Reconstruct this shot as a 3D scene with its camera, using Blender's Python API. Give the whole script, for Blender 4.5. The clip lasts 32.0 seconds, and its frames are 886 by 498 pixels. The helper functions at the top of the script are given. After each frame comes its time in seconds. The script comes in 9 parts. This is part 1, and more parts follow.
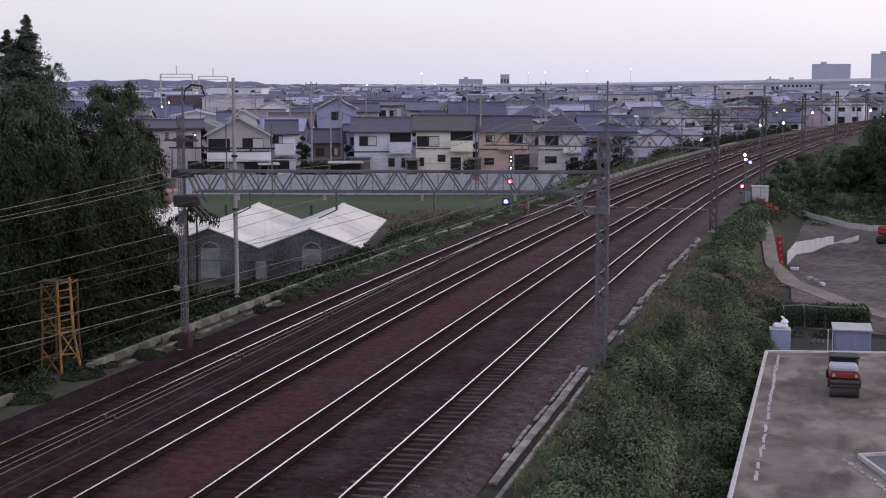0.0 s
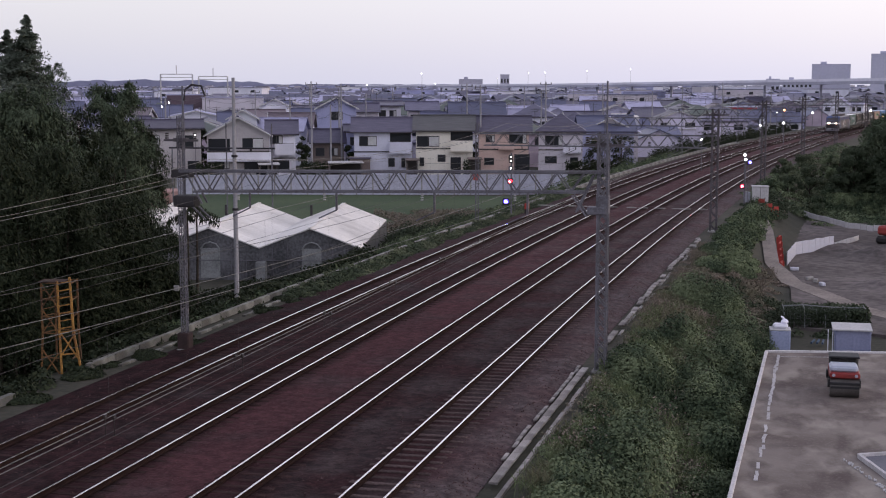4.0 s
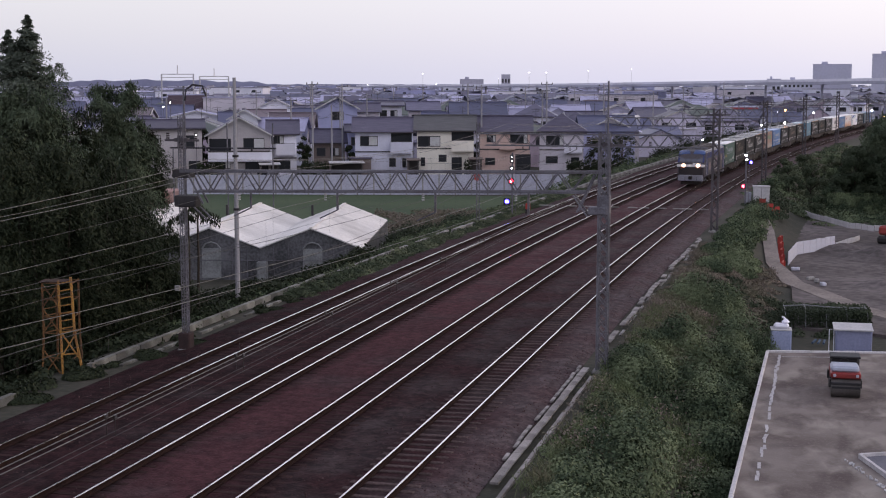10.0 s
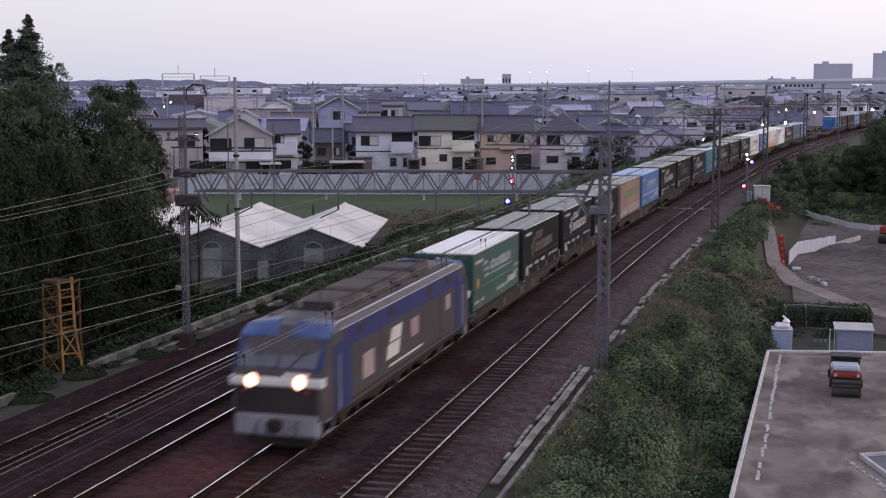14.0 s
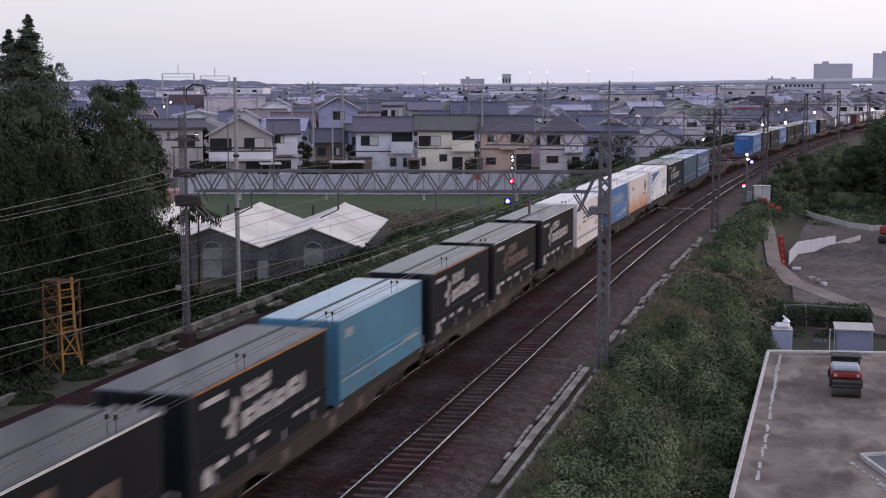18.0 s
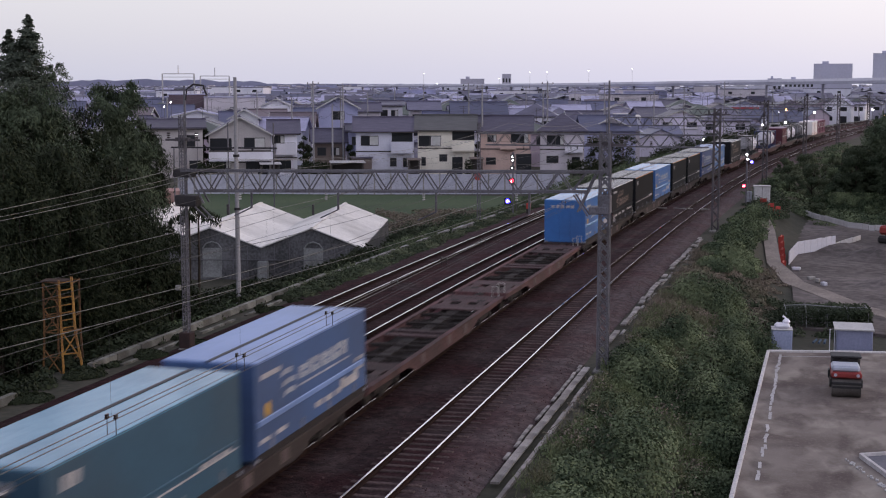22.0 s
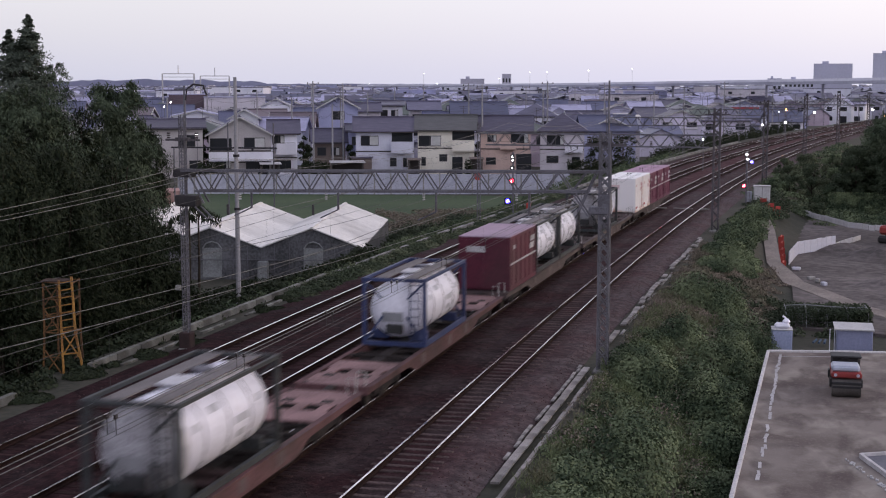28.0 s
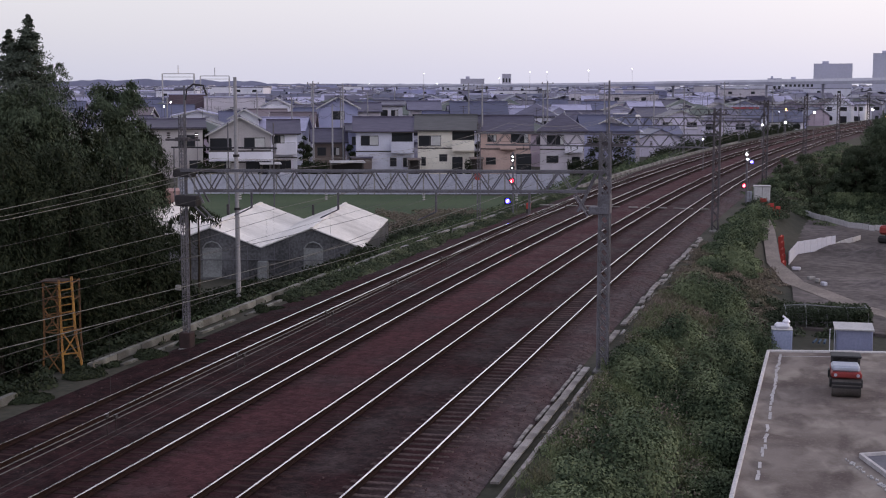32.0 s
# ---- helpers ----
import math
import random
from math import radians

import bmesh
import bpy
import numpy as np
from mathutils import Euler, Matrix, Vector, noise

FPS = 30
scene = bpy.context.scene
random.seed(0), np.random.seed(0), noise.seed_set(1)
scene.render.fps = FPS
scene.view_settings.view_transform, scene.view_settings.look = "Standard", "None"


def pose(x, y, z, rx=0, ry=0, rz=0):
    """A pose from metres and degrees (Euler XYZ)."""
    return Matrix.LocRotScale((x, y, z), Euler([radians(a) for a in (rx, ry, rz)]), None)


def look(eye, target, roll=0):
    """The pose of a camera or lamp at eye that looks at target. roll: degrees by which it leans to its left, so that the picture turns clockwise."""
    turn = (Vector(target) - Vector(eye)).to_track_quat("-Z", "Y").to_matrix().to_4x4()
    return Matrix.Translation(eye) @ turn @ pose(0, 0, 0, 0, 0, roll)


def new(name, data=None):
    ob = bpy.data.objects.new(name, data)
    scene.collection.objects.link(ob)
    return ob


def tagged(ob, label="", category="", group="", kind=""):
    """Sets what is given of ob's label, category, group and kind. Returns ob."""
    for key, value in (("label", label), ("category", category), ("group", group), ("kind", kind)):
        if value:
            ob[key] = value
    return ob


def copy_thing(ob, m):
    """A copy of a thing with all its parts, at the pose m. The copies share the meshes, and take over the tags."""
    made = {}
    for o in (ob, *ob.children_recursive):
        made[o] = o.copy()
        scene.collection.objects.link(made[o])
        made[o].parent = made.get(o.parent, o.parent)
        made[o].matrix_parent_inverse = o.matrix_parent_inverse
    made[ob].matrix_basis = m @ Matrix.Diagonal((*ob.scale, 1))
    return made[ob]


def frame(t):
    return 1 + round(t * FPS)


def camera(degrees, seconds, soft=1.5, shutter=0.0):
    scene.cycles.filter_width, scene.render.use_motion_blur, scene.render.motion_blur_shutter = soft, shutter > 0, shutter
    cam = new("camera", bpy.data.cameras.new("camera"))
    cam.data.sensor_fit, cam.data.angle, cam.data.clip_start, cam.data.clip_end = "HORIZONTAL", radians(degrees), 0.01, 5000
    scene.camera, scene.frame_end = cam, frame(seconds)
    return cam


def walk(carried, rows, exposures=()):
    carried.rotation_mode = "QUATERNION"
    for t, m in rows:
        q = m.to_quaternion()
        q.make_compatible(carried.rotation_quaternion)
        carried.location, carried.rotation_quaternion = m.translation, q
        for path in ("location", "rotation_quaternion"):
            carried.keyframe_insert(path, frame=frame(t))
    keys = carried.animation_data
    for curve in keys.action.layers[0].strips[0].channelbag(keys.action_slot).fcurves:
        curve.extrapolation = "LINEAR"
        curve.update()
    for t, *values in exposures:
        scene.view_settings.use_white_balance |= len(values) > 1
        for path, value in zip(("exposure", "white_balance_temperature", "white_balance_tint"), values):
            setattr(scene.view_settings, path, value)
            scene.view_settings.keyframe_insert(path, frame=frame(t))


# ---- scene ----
H = 10.596
cam = camera(35.43, 32.0, soft=1.1, shutter=0.55)


def aim(turn, dip):
    return pose(0, 0, H, 83.2 - dip, 0.0, 14.735 + turn)


walk(cam, [(0.0, aim(0, 0)), (4.0, aim(0, 0)), (8.6, aim(0, 0)), (9.6, aim(0.035, 0)), (11.3, aim(0.045, 0)), (13.2, aim(0.04, 0)), (14.0, aim(0.07, 0.015)),
           (20.0, aim(0.07, 0.015)), (32.0, aim(0.07, 0.018))], exposures=[(0.0, 0.08, 6450, 14.0), (19.2, 0.08, 6450, 14.0), (20.0, -0.01, 6450, 14.0), (21.0, -0.04, 6450, 14.0), (22.0, 0.00, 6450, 14.0), (22.8, 0.06, 6450, 14.0), (24.0, 0.08, 6450, 14.0), (29.2, 0.08, 6450, 14.0), (30.0, 0.04, 6450, 14.0), (32.0, 0.03, 6450, 14.0)])

# ---- light: an overcast dusk ----
world = bpy.data.worlds.new("dusk")
scene.world = world
world.use_nodes = True
wn, wl = world.node_tree.nodes, world.node_tree.links
wn.clear()
w_out = wn.new("ShaderNodeOutputWorld")
w_add = wn.new("ShaderNodeAddShader")
w_sky = wn.new("ShaderNodeTexSky")
w_sky.sky_type = "NISHITA"
w_sky.sun_disc = False
w_sky.sun_elevation = radians(14)
w_sky.sun_rotation = radians(60)
w_sky.dust_density = 3.0
w_bg1 = wn.new("ShaderNodeBackground")
w_bg1.inputs["Strength"].default_value = 0.05
w_bg2 = wn.new("ShaderNodeBackground")
w_bg2.inputs["Strength"].default_value = 0.86
w_tc = wn.new("ShaderNodeTexCoord")
w_sep = wn.new("ShaderNodeSeparateXYZ")
w_ramp = wn.new("ShaderNodeValToRGB")
els = w_ramp.color_ramp.elements
els[0].position, els[0].color = 0.0, (0.81, 0.82, 0.98, 1)
els[1].position, els[1].color = 0.13, (0.98, 0.95, 1.06, 1)
e4 = els.new(0.065)
e4.color = (0.92, 0.91, 0.985, 1)
e2 = els.new(0.035)
e2.color = (0.87, 0.87, 0.975, 1)
e3 = els.new(0.7)
e3.color = (0.56, 0.56, 0.68, 1)
w_noise = wn.new("ShaderNodeTexNoise")
w_noise.inputs["Scale"].default_value = 2.5
w_noise.inputs["Detail"].default_value = 4
w_mix = wn.new("ShaderNodeMix")
w_mix.data_type, w_mix.blend_type = "RGBA", "MULTIPLY"
w_mix.inputs[0].default_value = 0.06
wl.new(w_tc.outputs["Generated"], w_sep.inputs[0])
wl.new(w_tc.outputs["Generated"], w_noise.inputs["Vector"])
wl.new(w_sep.outputs["Z"], w_ramp.inputs[0])
wl.new(w_ramp.outputs[0], w_mix.inputs[6])
wl.new(w_noise.outputs["Color"], w_mix.inputs[7])
w_side = wn.new("ShaderNodeMapRange")
w_side.inputs["From Min"].default_value, w_side.inputs["From Max"].default_value = -0.52, 0.02
w_side.inputs["To Min"].default_value, w_side.inputs["To Max"].default_value = 0.87, 1.0
w_dim = wn.new("ShaderNodeMix")
w_dim.data_type, w_dim.blend_type = "RGBA", "MULTIPLY"
w_dim.inputs[0].default_value = 1.0
wl.new(w_sep.outputs["X"], w_side.inputs["Value"])
wl.new(w_mix.outputs[2], w_dim.inputs[6])
wl.new(w_side.outputs[0], w_dim.inputs[7])
wl.new(w_dim.outputs[2], w_bg2.inputs["Color"])
wl.new(w_sky.outputs[0], w_bg1.inputs["Color"])
wl.new(w_bg1.outputs[0], w_add.inputs[0])
wl.new(w_bg2.outputs[0], w_add.inputs[1])
wl.new(w_add.outputs[0], w_out.inputs["Surface"])

sun = new("sun", bpy.data.lights.new("sun", "SUN"))
sun.data.energy, sun.data.angle, sun.data.color = 0.3, radians(40), (1.0, 0.96, 0.95)
sun.matrix_world = look((60, -40, 60), (0, 0, 0))


# ---- materials ----
MATS = {}


def mat(name, c1, c2=None, scale=3.0, rough=0.8, bump=0.0, metal=0.0, fine=12.0, dirt=0.0, vary=0.0, spec=0.3, bump_scale=None, stretch=None):
    """Two colours in coarse and fine noise, dirt in large patches, fine relief."""
    if name in MATS:
        return MATS[name]
    m = bpy.data.materials.new(name)
    MATS[name] = m
    m.use_nodes = True
    n, l = m.node_tree.nodes, m.node_tree.links
    b = n["Principled BSDF"]
    b.inputs["Roughness"].default_value, b.inputs["Metallic"].default_value = rough, metal
    b.inputs["Specular IOR Level"].default_value = spec
    c2 = c2 or tuple(c * 0.75 for c in c1)
    tc = n.new("ShaderNodeTexCoord")
    src = tc.outputs["Object"]
    if stretch:
        mp = n.new("ShaderNodeMapping")
        mp.inputs["Scale"].default_value = stretch
        l.new(src, mp.inputs["Vector"])
        src = mp.outputs[0]
    a1 = n.new("ShaderNodeTexNoise")
    a1.inputs["Scale"].default_value, a1.inputs["Detail"].default_value = scale, 5
    a2 = n.new("ShaderNodeTexNoise")
    a2.inputs["Scale"].default_value, a2.inputs["Detail"].default_value = scale * fine, 3
    l.new(src, a1.inputs["Vector"])
    l.new(src, a2.inputs["Vector"])
    s = n.new("ShaderNodeMath")
    s.operation = "ADD"
    l.new(a1.outputs[0], s.inputs[0])
    l.new(a2.outputs[0], s.inputs[1])
    r = n.new("ShaderNodeMapRange")
    r.inputs["From Min"].default_value, r.inputs["From Max"].default_value = 0.78, 1.22
    l.new(s.outputs[0], r.inputs["Value"])
    mx = n.new("ShaderNodeMix")
    mx.data_type = "RGBA"
    mx.inputs[6].default_value, mx.inputs[7].default_value = (*c1, 1), (*c2, 1)
    l.new(r.outputs[0], mx.inputs[0])
    col = mx.outputs[2]
    if dirt:
        d = n.new("ShaderNodeTexNoise")
        d.inputs["Scale"].default_value, d.inputs["Detail"].default_value = scale * 0.35, 6
        l.new(src, d.inputs["Vector"])
        dr = n.new("ShaderNodeMapRange")
        dr.inputs["From Min"].default_value, dr.inputs["From Max"].default_value = 0.5, 0.7
        dr.inputs["To Max"].default_value = dirt
        l.new(d.outputs[0], dr.inputs["Value"])
        dm = n.new("ShaderNodeMix")
        dm.data_type = "RGBA"
        dm.inputs[7].default_value = (0.06, 0.05, 0.045, 1)
        l.new(dr.outputs[0], dm.inputs[0])
        l.new(col, dm.inputs[6])
        col = dm.outputs[2]
    if vary:
        oi = n.new("ShaderNodeObjectInfo")
        vr = n.new("ShaderNodeMapRange")
        vr.inputs["To Min"].default_value, vr.inputs["To Max"].default_value = 1 - vary, 1 + vary
        l.new(oi.outputs["Random"], vr.inputs["Value"])
        hsv = n.new("ShaderNodeHueSaturation")
        l.new(vr.outputs[0], hsv.inputs["Value"])
        l.new(col, hsv.inputs["Color"])
        col = hsv.outputs[0]
    l.new(col, b.inputs["Base Color"])
    if bump:
        bp = n.new("ShaderNodeBump")
        bp.inputs["Strength"].default_value, bp.inputs["Distance"].default_value = bump, 0.04
        src_b = a2.outputs[0]
        if bump_scale:
            a3 = n.new("ShaderNodeTexNoise")
            a3.inputs["Scale"].default_value = bump_scale
            l.new(src, a3.inputs["Vector"])
            src_b = a3.outputs[0]
        l.new(src_b, bp.inputs["Height"])
        l.new(bp.outputs[0], b.inputs["Normal"])
    return m


def leafy(name, c1, c2, c3, scale=0.45):
    """Foliage: each leaf its own shade, coarse patches of a lighter tone, a little light through."""
    m = bpy.data.materials.new(name)
    m.use_nodes = True
    n, l = m.node_tree.nodes, m.node_tree.links
    b = n["Principled BSDF"]
    b.inputs["Roughness"].default_value = 0.75
    b.inputs["Specular IOR Level"].default_value = 0.1
    g = n.new("ShaderNodeNewGeometry")
    mx = n.new("ShaderNodeMix")
    mx.data_type = "RGBA"
    mx.inputs[6].default_value, mx.inputs[7].default_value = (*c1, 1), (*c2, 1)
    l.new(g.outputs["Random Per Island"], mx.inputs[0])
    t = n.new("ShaderNodeTexNoise")
    t.inputs["Scale"].default_value, t.inputs["Detail"].default_value = scale, 3
    tc = n.new("ShaderNodeTexCoord")
    l.new(tc.outputs["Object"], t.inputs["Vector"])
    r = n.new("ShaderNodeMapRange")
    r.inputs["From Min"].default_value, r.inputs["From Max"].default_value = 0.45, 0.65
    l.new(t.outputs[0], r.inputs["Value"])
    m2 = n.new("ShaderNodeMix")
    m2.data_type = "RGBA"
    m2.inputs[7].default_value = (*c3, 1)
    l.new(r.outputs[0], m2.inputs[0])
    l.new(mx.outputs[2], m2.inputs[6])
    l.new(m2.outputs[2], b.inputs["Base Color"])
    return m


def glow(name, colour, strength):
    m = bpy.data.materials.new(name)
    m.use_nodes = True
    b = m.node_tree.nodes["Principled BSDF"]
    b.inputs["Base Color"].default_value = (*colour, 1)
    b.inputs["Emission Color"].default_value = (*colour, 1)
    b.inputs["Emission Strength"].default_value = strength
    return m


def glass(name, colour, rough=0.08):
    m = bpy.data.materials.new(name)
    m.use_nodes = True
    b = m.node_tree.nodes["Principled BSDF"]
    b.inputs["Base Color"].default_value = (*colour, 1)
    b.inputs["Roughness"].default_value = rough
    b.inputs["Specular IOR Level"].default_value = 0.6
    return m


STEEL = mat("galvanised_steel", (0.19, 0.185, 0.215), (0.105, 0.10, 0.115), 1.5, 0.6, 0.05, 0.4, dirt=0.5)
DARK_STEEL = mat("dark_steel", (0.05, 0.045, 0.048), (0.03, 0.028, 0.03), 2, 0.7, 0.05, 0.2)
RAIL_SIDE = mat("rusty_rail", (0.034, 0.019, 0.016), (0.02, 0.012, 0.011), 4, 0.95, 0.1, spec=0.05)
RAIL_TOP = mat("polished_rail", (0.95, 0.92, 0.92), (0.85, 0.82, 0.82), 0.8, 0.16, 0.0, 1.0)


def ballast_mat():
    """Crushed stone: sooty, red and grey sorts blend by strip of the bed, and by distance for the paler grazing view.
    """
    m = bpy.data.materials.new("ballast")
    m.use_nodes = True
    n, l = m.node_tree.nodes, m.node_tree.links
    b = n["Principled BSDF"]
    b.inputs["Roughness"].default_value, b.inputs["Specular IOR Level"].default_value = 0.95, 0.06
    tc = n.new("ShaderNodeTexCoord")

    def noise(scale, detail=4):
        t = n.new("ShaderNodeTexNoise")
        t.inputs["Scale"].default_value, t.inputs["Detail"].default_value = scale, detail
        l.new(tc.outputs["Object"], t.inputs["Vector"])
        return t.outputs[0]

    def span(src, a0, a1, b0, b1):
        r = n.new("ShaderNodeMapRange")
        r.inputs["From Min"].default_value, r.inputs["From Max"].default_value = a0, a1
        r.inputs["To Min"].default_value, r.inputs["To Max"].default_value = b0, b1
        l.new(src, r.inputs["Value"])
        return r.outputs[0]

    def sort(name, jitter):
        at = n.new("ShaderNodeAttribute")
        at.attribute_name = name
        ad = n.new("ShaderNodeMath")
        ad.operation, ad.use_clamp = "ADD", True
        l.new(at.outputs["Fac"], ad.inputs[0])
        l.new(jitter, ad.inputs[1])
        return ad.outputs[0]

    def mix(fac, a, c, blend="MIX"):
        mx = n.new("ShaderNodeMix")
        mx.data_type, mx.blend_type = "RGBA", blend
        if isinstance(fac, float):
            mx.inputs[0].default_value = fac
        else:
            l.new(fac, mx.inputs[0])
        for k, v in ((6, a), (7, c)):
            if isinstance(v, tuple):
                mx.inputs[k].default_value = (*v, 1)
            else:
                l.new(v, mx.inputs[k])
        return mx.outputs[2]

    wide, fine = noise(0.35, 5), noise(3.0, 5)
    sooty = mix(span(fine, 0.35, 0.65, 0, 1), (0.0340, 0.0158, 0.0172), (0.0130, 0.0068, 0.0078))
    red = mix(span(fine, 0.3, 0.7, 0, 1), (0.094, 0.041, 0.046), (0.052, 0.0225, 0.0258))
    grey = mix(span(fine, 0.3, 0.7, 0, 1), (0.165, 0.142, 0.145), (0.078, 0.066, 0.068))
    col = mix(sort("red_sort", span(wide, 0.3, 0.7, -0.28, 0.28)), sooty, red)
    col = mix(sort("grey_sort", span(wide, 0.3, 0.7, 0.2, -0.2)), col, grey)
    vo = n.new("ShaderNodeTexVoronoi")
    vo.inputs["Scale"].default_value = 13
    l.new(tc.outputs["Object"], vo.inputs["Vector"])
    sp = n.new("ShaderNodeSeparateColor")
    l.new(vo.outputs["Color"], sp.inputs[0])
    cb = n.new("ShaderNodeCombineColor")
    sh = span(sp.outputs[0], 0, 1, 0.80, 1.20)
    for i in range(3):
        l.new(sh, cb.inputs[i])
    l.new(mix(1.0, col, cb.outputs[0], "MULTIPLY"), b.inputs["Base Color"])
    bp = n.new("ShaderNodeBump")
    bp.inputs["Strength"].default_value, bp.inputs["Distance"].default_value = 0.55, 0.04
    l.new(vo.outputs["Distance"], bp.inputs["Height"])
    bp.invert = True
    l.new(bp.outputs[0], b.inputs["Normal"])
    return m


BALLAST = ballast_mat()
SLEEPER_DARK = mat("dusty_sleeper", (0.056, 0.032, 0.031), (0.026, 0.015, 0.0155), 2.5, 0.95, 0.15, dirt=0.4, vary=0.25, spec=0.06)
SLEEPER = mat("concrete_sleeper", (0.112, 0.082, 0.080), (0.052, 0.036, 0.035), 1.2, 0.95, 0.15, dirt=0.6, vary=0.3, spec=0.06)
CONCRETE = mat("weathered_concrete", (0.33, 0.32, 0.31), (0.17, 0.165, 0.16), 1.2, 0.9, 0.2, dirt=0.6, vary=0.2)
PALE_CONCRETE = mat("pale_concrete", (0.55, 0.54, 0.55), (0.42, 0.41, 0.42), 0.6, 0.85, 0.1, dirt=0.25)
EARTH = mat("earth", (0.060, 0.056, 0.042), (0.032, 0.034, 0.024), 0.25, 0.95, 0.5, fine=14, dirt=0.2)


def yard_mat():
    """Compacted gravel: brown ground, pale dragged streaks, darker damp patches, fine grit."""
    m = bpy.data.materials.new("compacted_yard")
    m.use_nodes = True
    n, l = m.node_tree.nodes, m.node_tree.links
    b = n["Principled BSDF"]
    b.inputs["Roughness"].default_value, b.inputs["Specular IOR Level"].default_value = 0.95, 0.1
    tc = n.new("ShaderNodeTexCoord")
    col = None
    for k, (turn, sx, sy, lo, hi, c0, c1) in enumerate(((0.0, 0.30, 0.30, 0.38, 0.62, (0.140, 0.115, 0.106), (0.232, 0.202, 0.185)), (-0.35, 0.62, 0.45, 0.48, 0.64, None, (0.345, 0.310, 0.275)), (0.25, 0.95, 0.40, 0.52, 0.66, None, (0.100, 0.080, 0.076)), (0.9, 0.55, 0.35, 0.52, 0.66, None, (0.095, 0.074, 0.072)), (0.0, 9.0, 9.0, 0.52, 0.75, None, (0.27, 0.235, 0.225)))):
        mp = n.new("ShaderNodeMapping")
        mp.inputs["Rotation"].default_value = (0, 0, turn)
        mp.inputs["Scale"].default_value = (sx, sy, 1)
        mp.inputs["Location"].default_value = (3.1 * k, 1.7 * k, 0)
        l.new(tc.outputs["Object"], mp.inputs["Vector"])
        t = n.new("ShaderNodeTexNoise")
        t.inputs["Scale"].default_value, t.inputs["Detail"].default_value, t.inputs["Distortion"].default_value = 1.0, 6, 0.25
        l.new(mp.outputs[0], t.inputs["Vector"])
        r = n.new("ShaderNodeMapRange")
        r.inputs["From Min"].default_value, r.inputs["From Max"].default_value = lo, hi
        r.inputs["To Max"].default_value = 1.0 if k == 0 else 0.7 if k < 4 else 0.4
        l.new(t.outputs[0], r.inputs["Value"])
        mx = n.new("ShaderNodeMix")
        mx.data_type = "RGBA"
        l.new(r.outputs[0], mx.inputs[0])
        if col is None:
            mx.inputs[6].default_value = (*c0, 1)
        else:
            l.new(col, mx.inputs[6])
        mx.inputs[7].default_value = (*c1, 1)
        col = mx.outputs[2]
    l.new(col, b.inputs["Base Color"])
    bp = n.new("ShaderNodeBump")
    bp.inputs["Strength"].default_value, bp.inputs["Distance"].default_value = 0.35, 0.03
    l.new(t.outputs[0], bp.inputs["Height"])
    l.new(bp.outputs[0], b.inputs["Normal"])
    return m


DIRT = yard_mat()
SITE_DIRT = mat("site_dirt", (0.165, 0.14, 0.138), (0.058, 0.049, 0.048), 0.18, 0.95, 0.6, fine=9, dirt=0.6)
FIELD = mat("rice_field", (0.034, 0.060, 0.026), (0.055, 0.082, 0.036), 0.12, 0.95, 0.4, fine=30)
BARK = mat("bark", (0.06, 0.045, 0.035), (0.03, 0.025, 0.02), 3, 0.95, 0.5)
LEAF_DARK = leafy("dark_foliage", (0.036, 0.050, 0.031), (0.052, 0.066, 0.040), (0.066, 0.082, 0.050), 0.3)
# Dark leaves: the lower grove's shade is in the colour; hedges use it too.
LEAF_DEEP = leafy("dark_shade_foliage", (0.0165, 0.0242, 0.0138), (0.0425, 0.0506, 0.0276), (0.0260, 0.0345, 0.0196))
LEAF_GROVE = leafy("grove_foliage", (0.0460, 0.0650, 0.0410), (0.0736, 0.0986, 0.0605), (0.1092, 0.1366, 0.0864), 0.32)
# Wide range of tone: light and shade of the bank's clumps are partly in it.
LEAF_MID = leafy("bush_foliage", (0.022, 0.036, 0.021), (0.090, 0.122, 0.070), (0.165, 0.200, 0.112), 0.6)
LEAF_WEED = leafy("weed_foliage", (0.036, 0.050, 0.031), (0.086, 0.108, 0.063), (0.140, 0.158, 0.096), 0.5)
LEAF_CONIFER = leafy("conifer_foliage", (0.060, 0.075, 0.058), (0.098, 0.118, 0.090), (0.125, 0.145, 0.112), 0.5)
LEAF_GRASS = leafy("bank_grass", (0.075, 0.105, 0.050), (0.17, 0.20, 0.105), (0.15, 0.14, 0.09))
LEAF_DRY = leafy("dry_foliage", (0.13, 0.108, 0.09), (0.23, 0.19, 0.16), (0.13, 0.125, 0.085))
WIRE = mat("wire", (0.20, 0.195, 0.19), (0.14, 0.135, 0.135), 2, 0.5, 0, 0.6)
INSUL = mat("insulator", (0.03, 0.022, 0.02), (0.02, 0.015, 0.014), 2, 0.3)
YELLOW = mat("yellow_paint", (0.42, 0.22, 0.045), (0.14, 0.062, 0.026), 1.5, 0.6, 0.05, dirt=0.5)
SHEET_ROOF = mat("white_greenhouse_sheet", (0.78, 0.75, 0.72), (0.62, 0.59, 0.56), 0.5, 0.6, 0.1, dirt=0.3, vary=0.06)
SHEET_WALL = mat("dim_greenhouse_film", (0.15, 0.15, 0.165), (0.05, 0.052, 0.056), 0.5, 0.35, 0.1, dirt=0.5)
SHEET_PANEL = mat("milky_greenhouse_door", (0.26, 0.27, 0.275), (0.15, 0.155, 0.16), 0.8, 0.4, 0.1)
PANE = glass("window_glass", (0.025, 0.027, 0.032))
FRAME_M = mat("aluminium_frame", (0.11, 0.10, 0.10), (0.08, 0.075, 0.075), 2, 0.5, 0, 0.5)
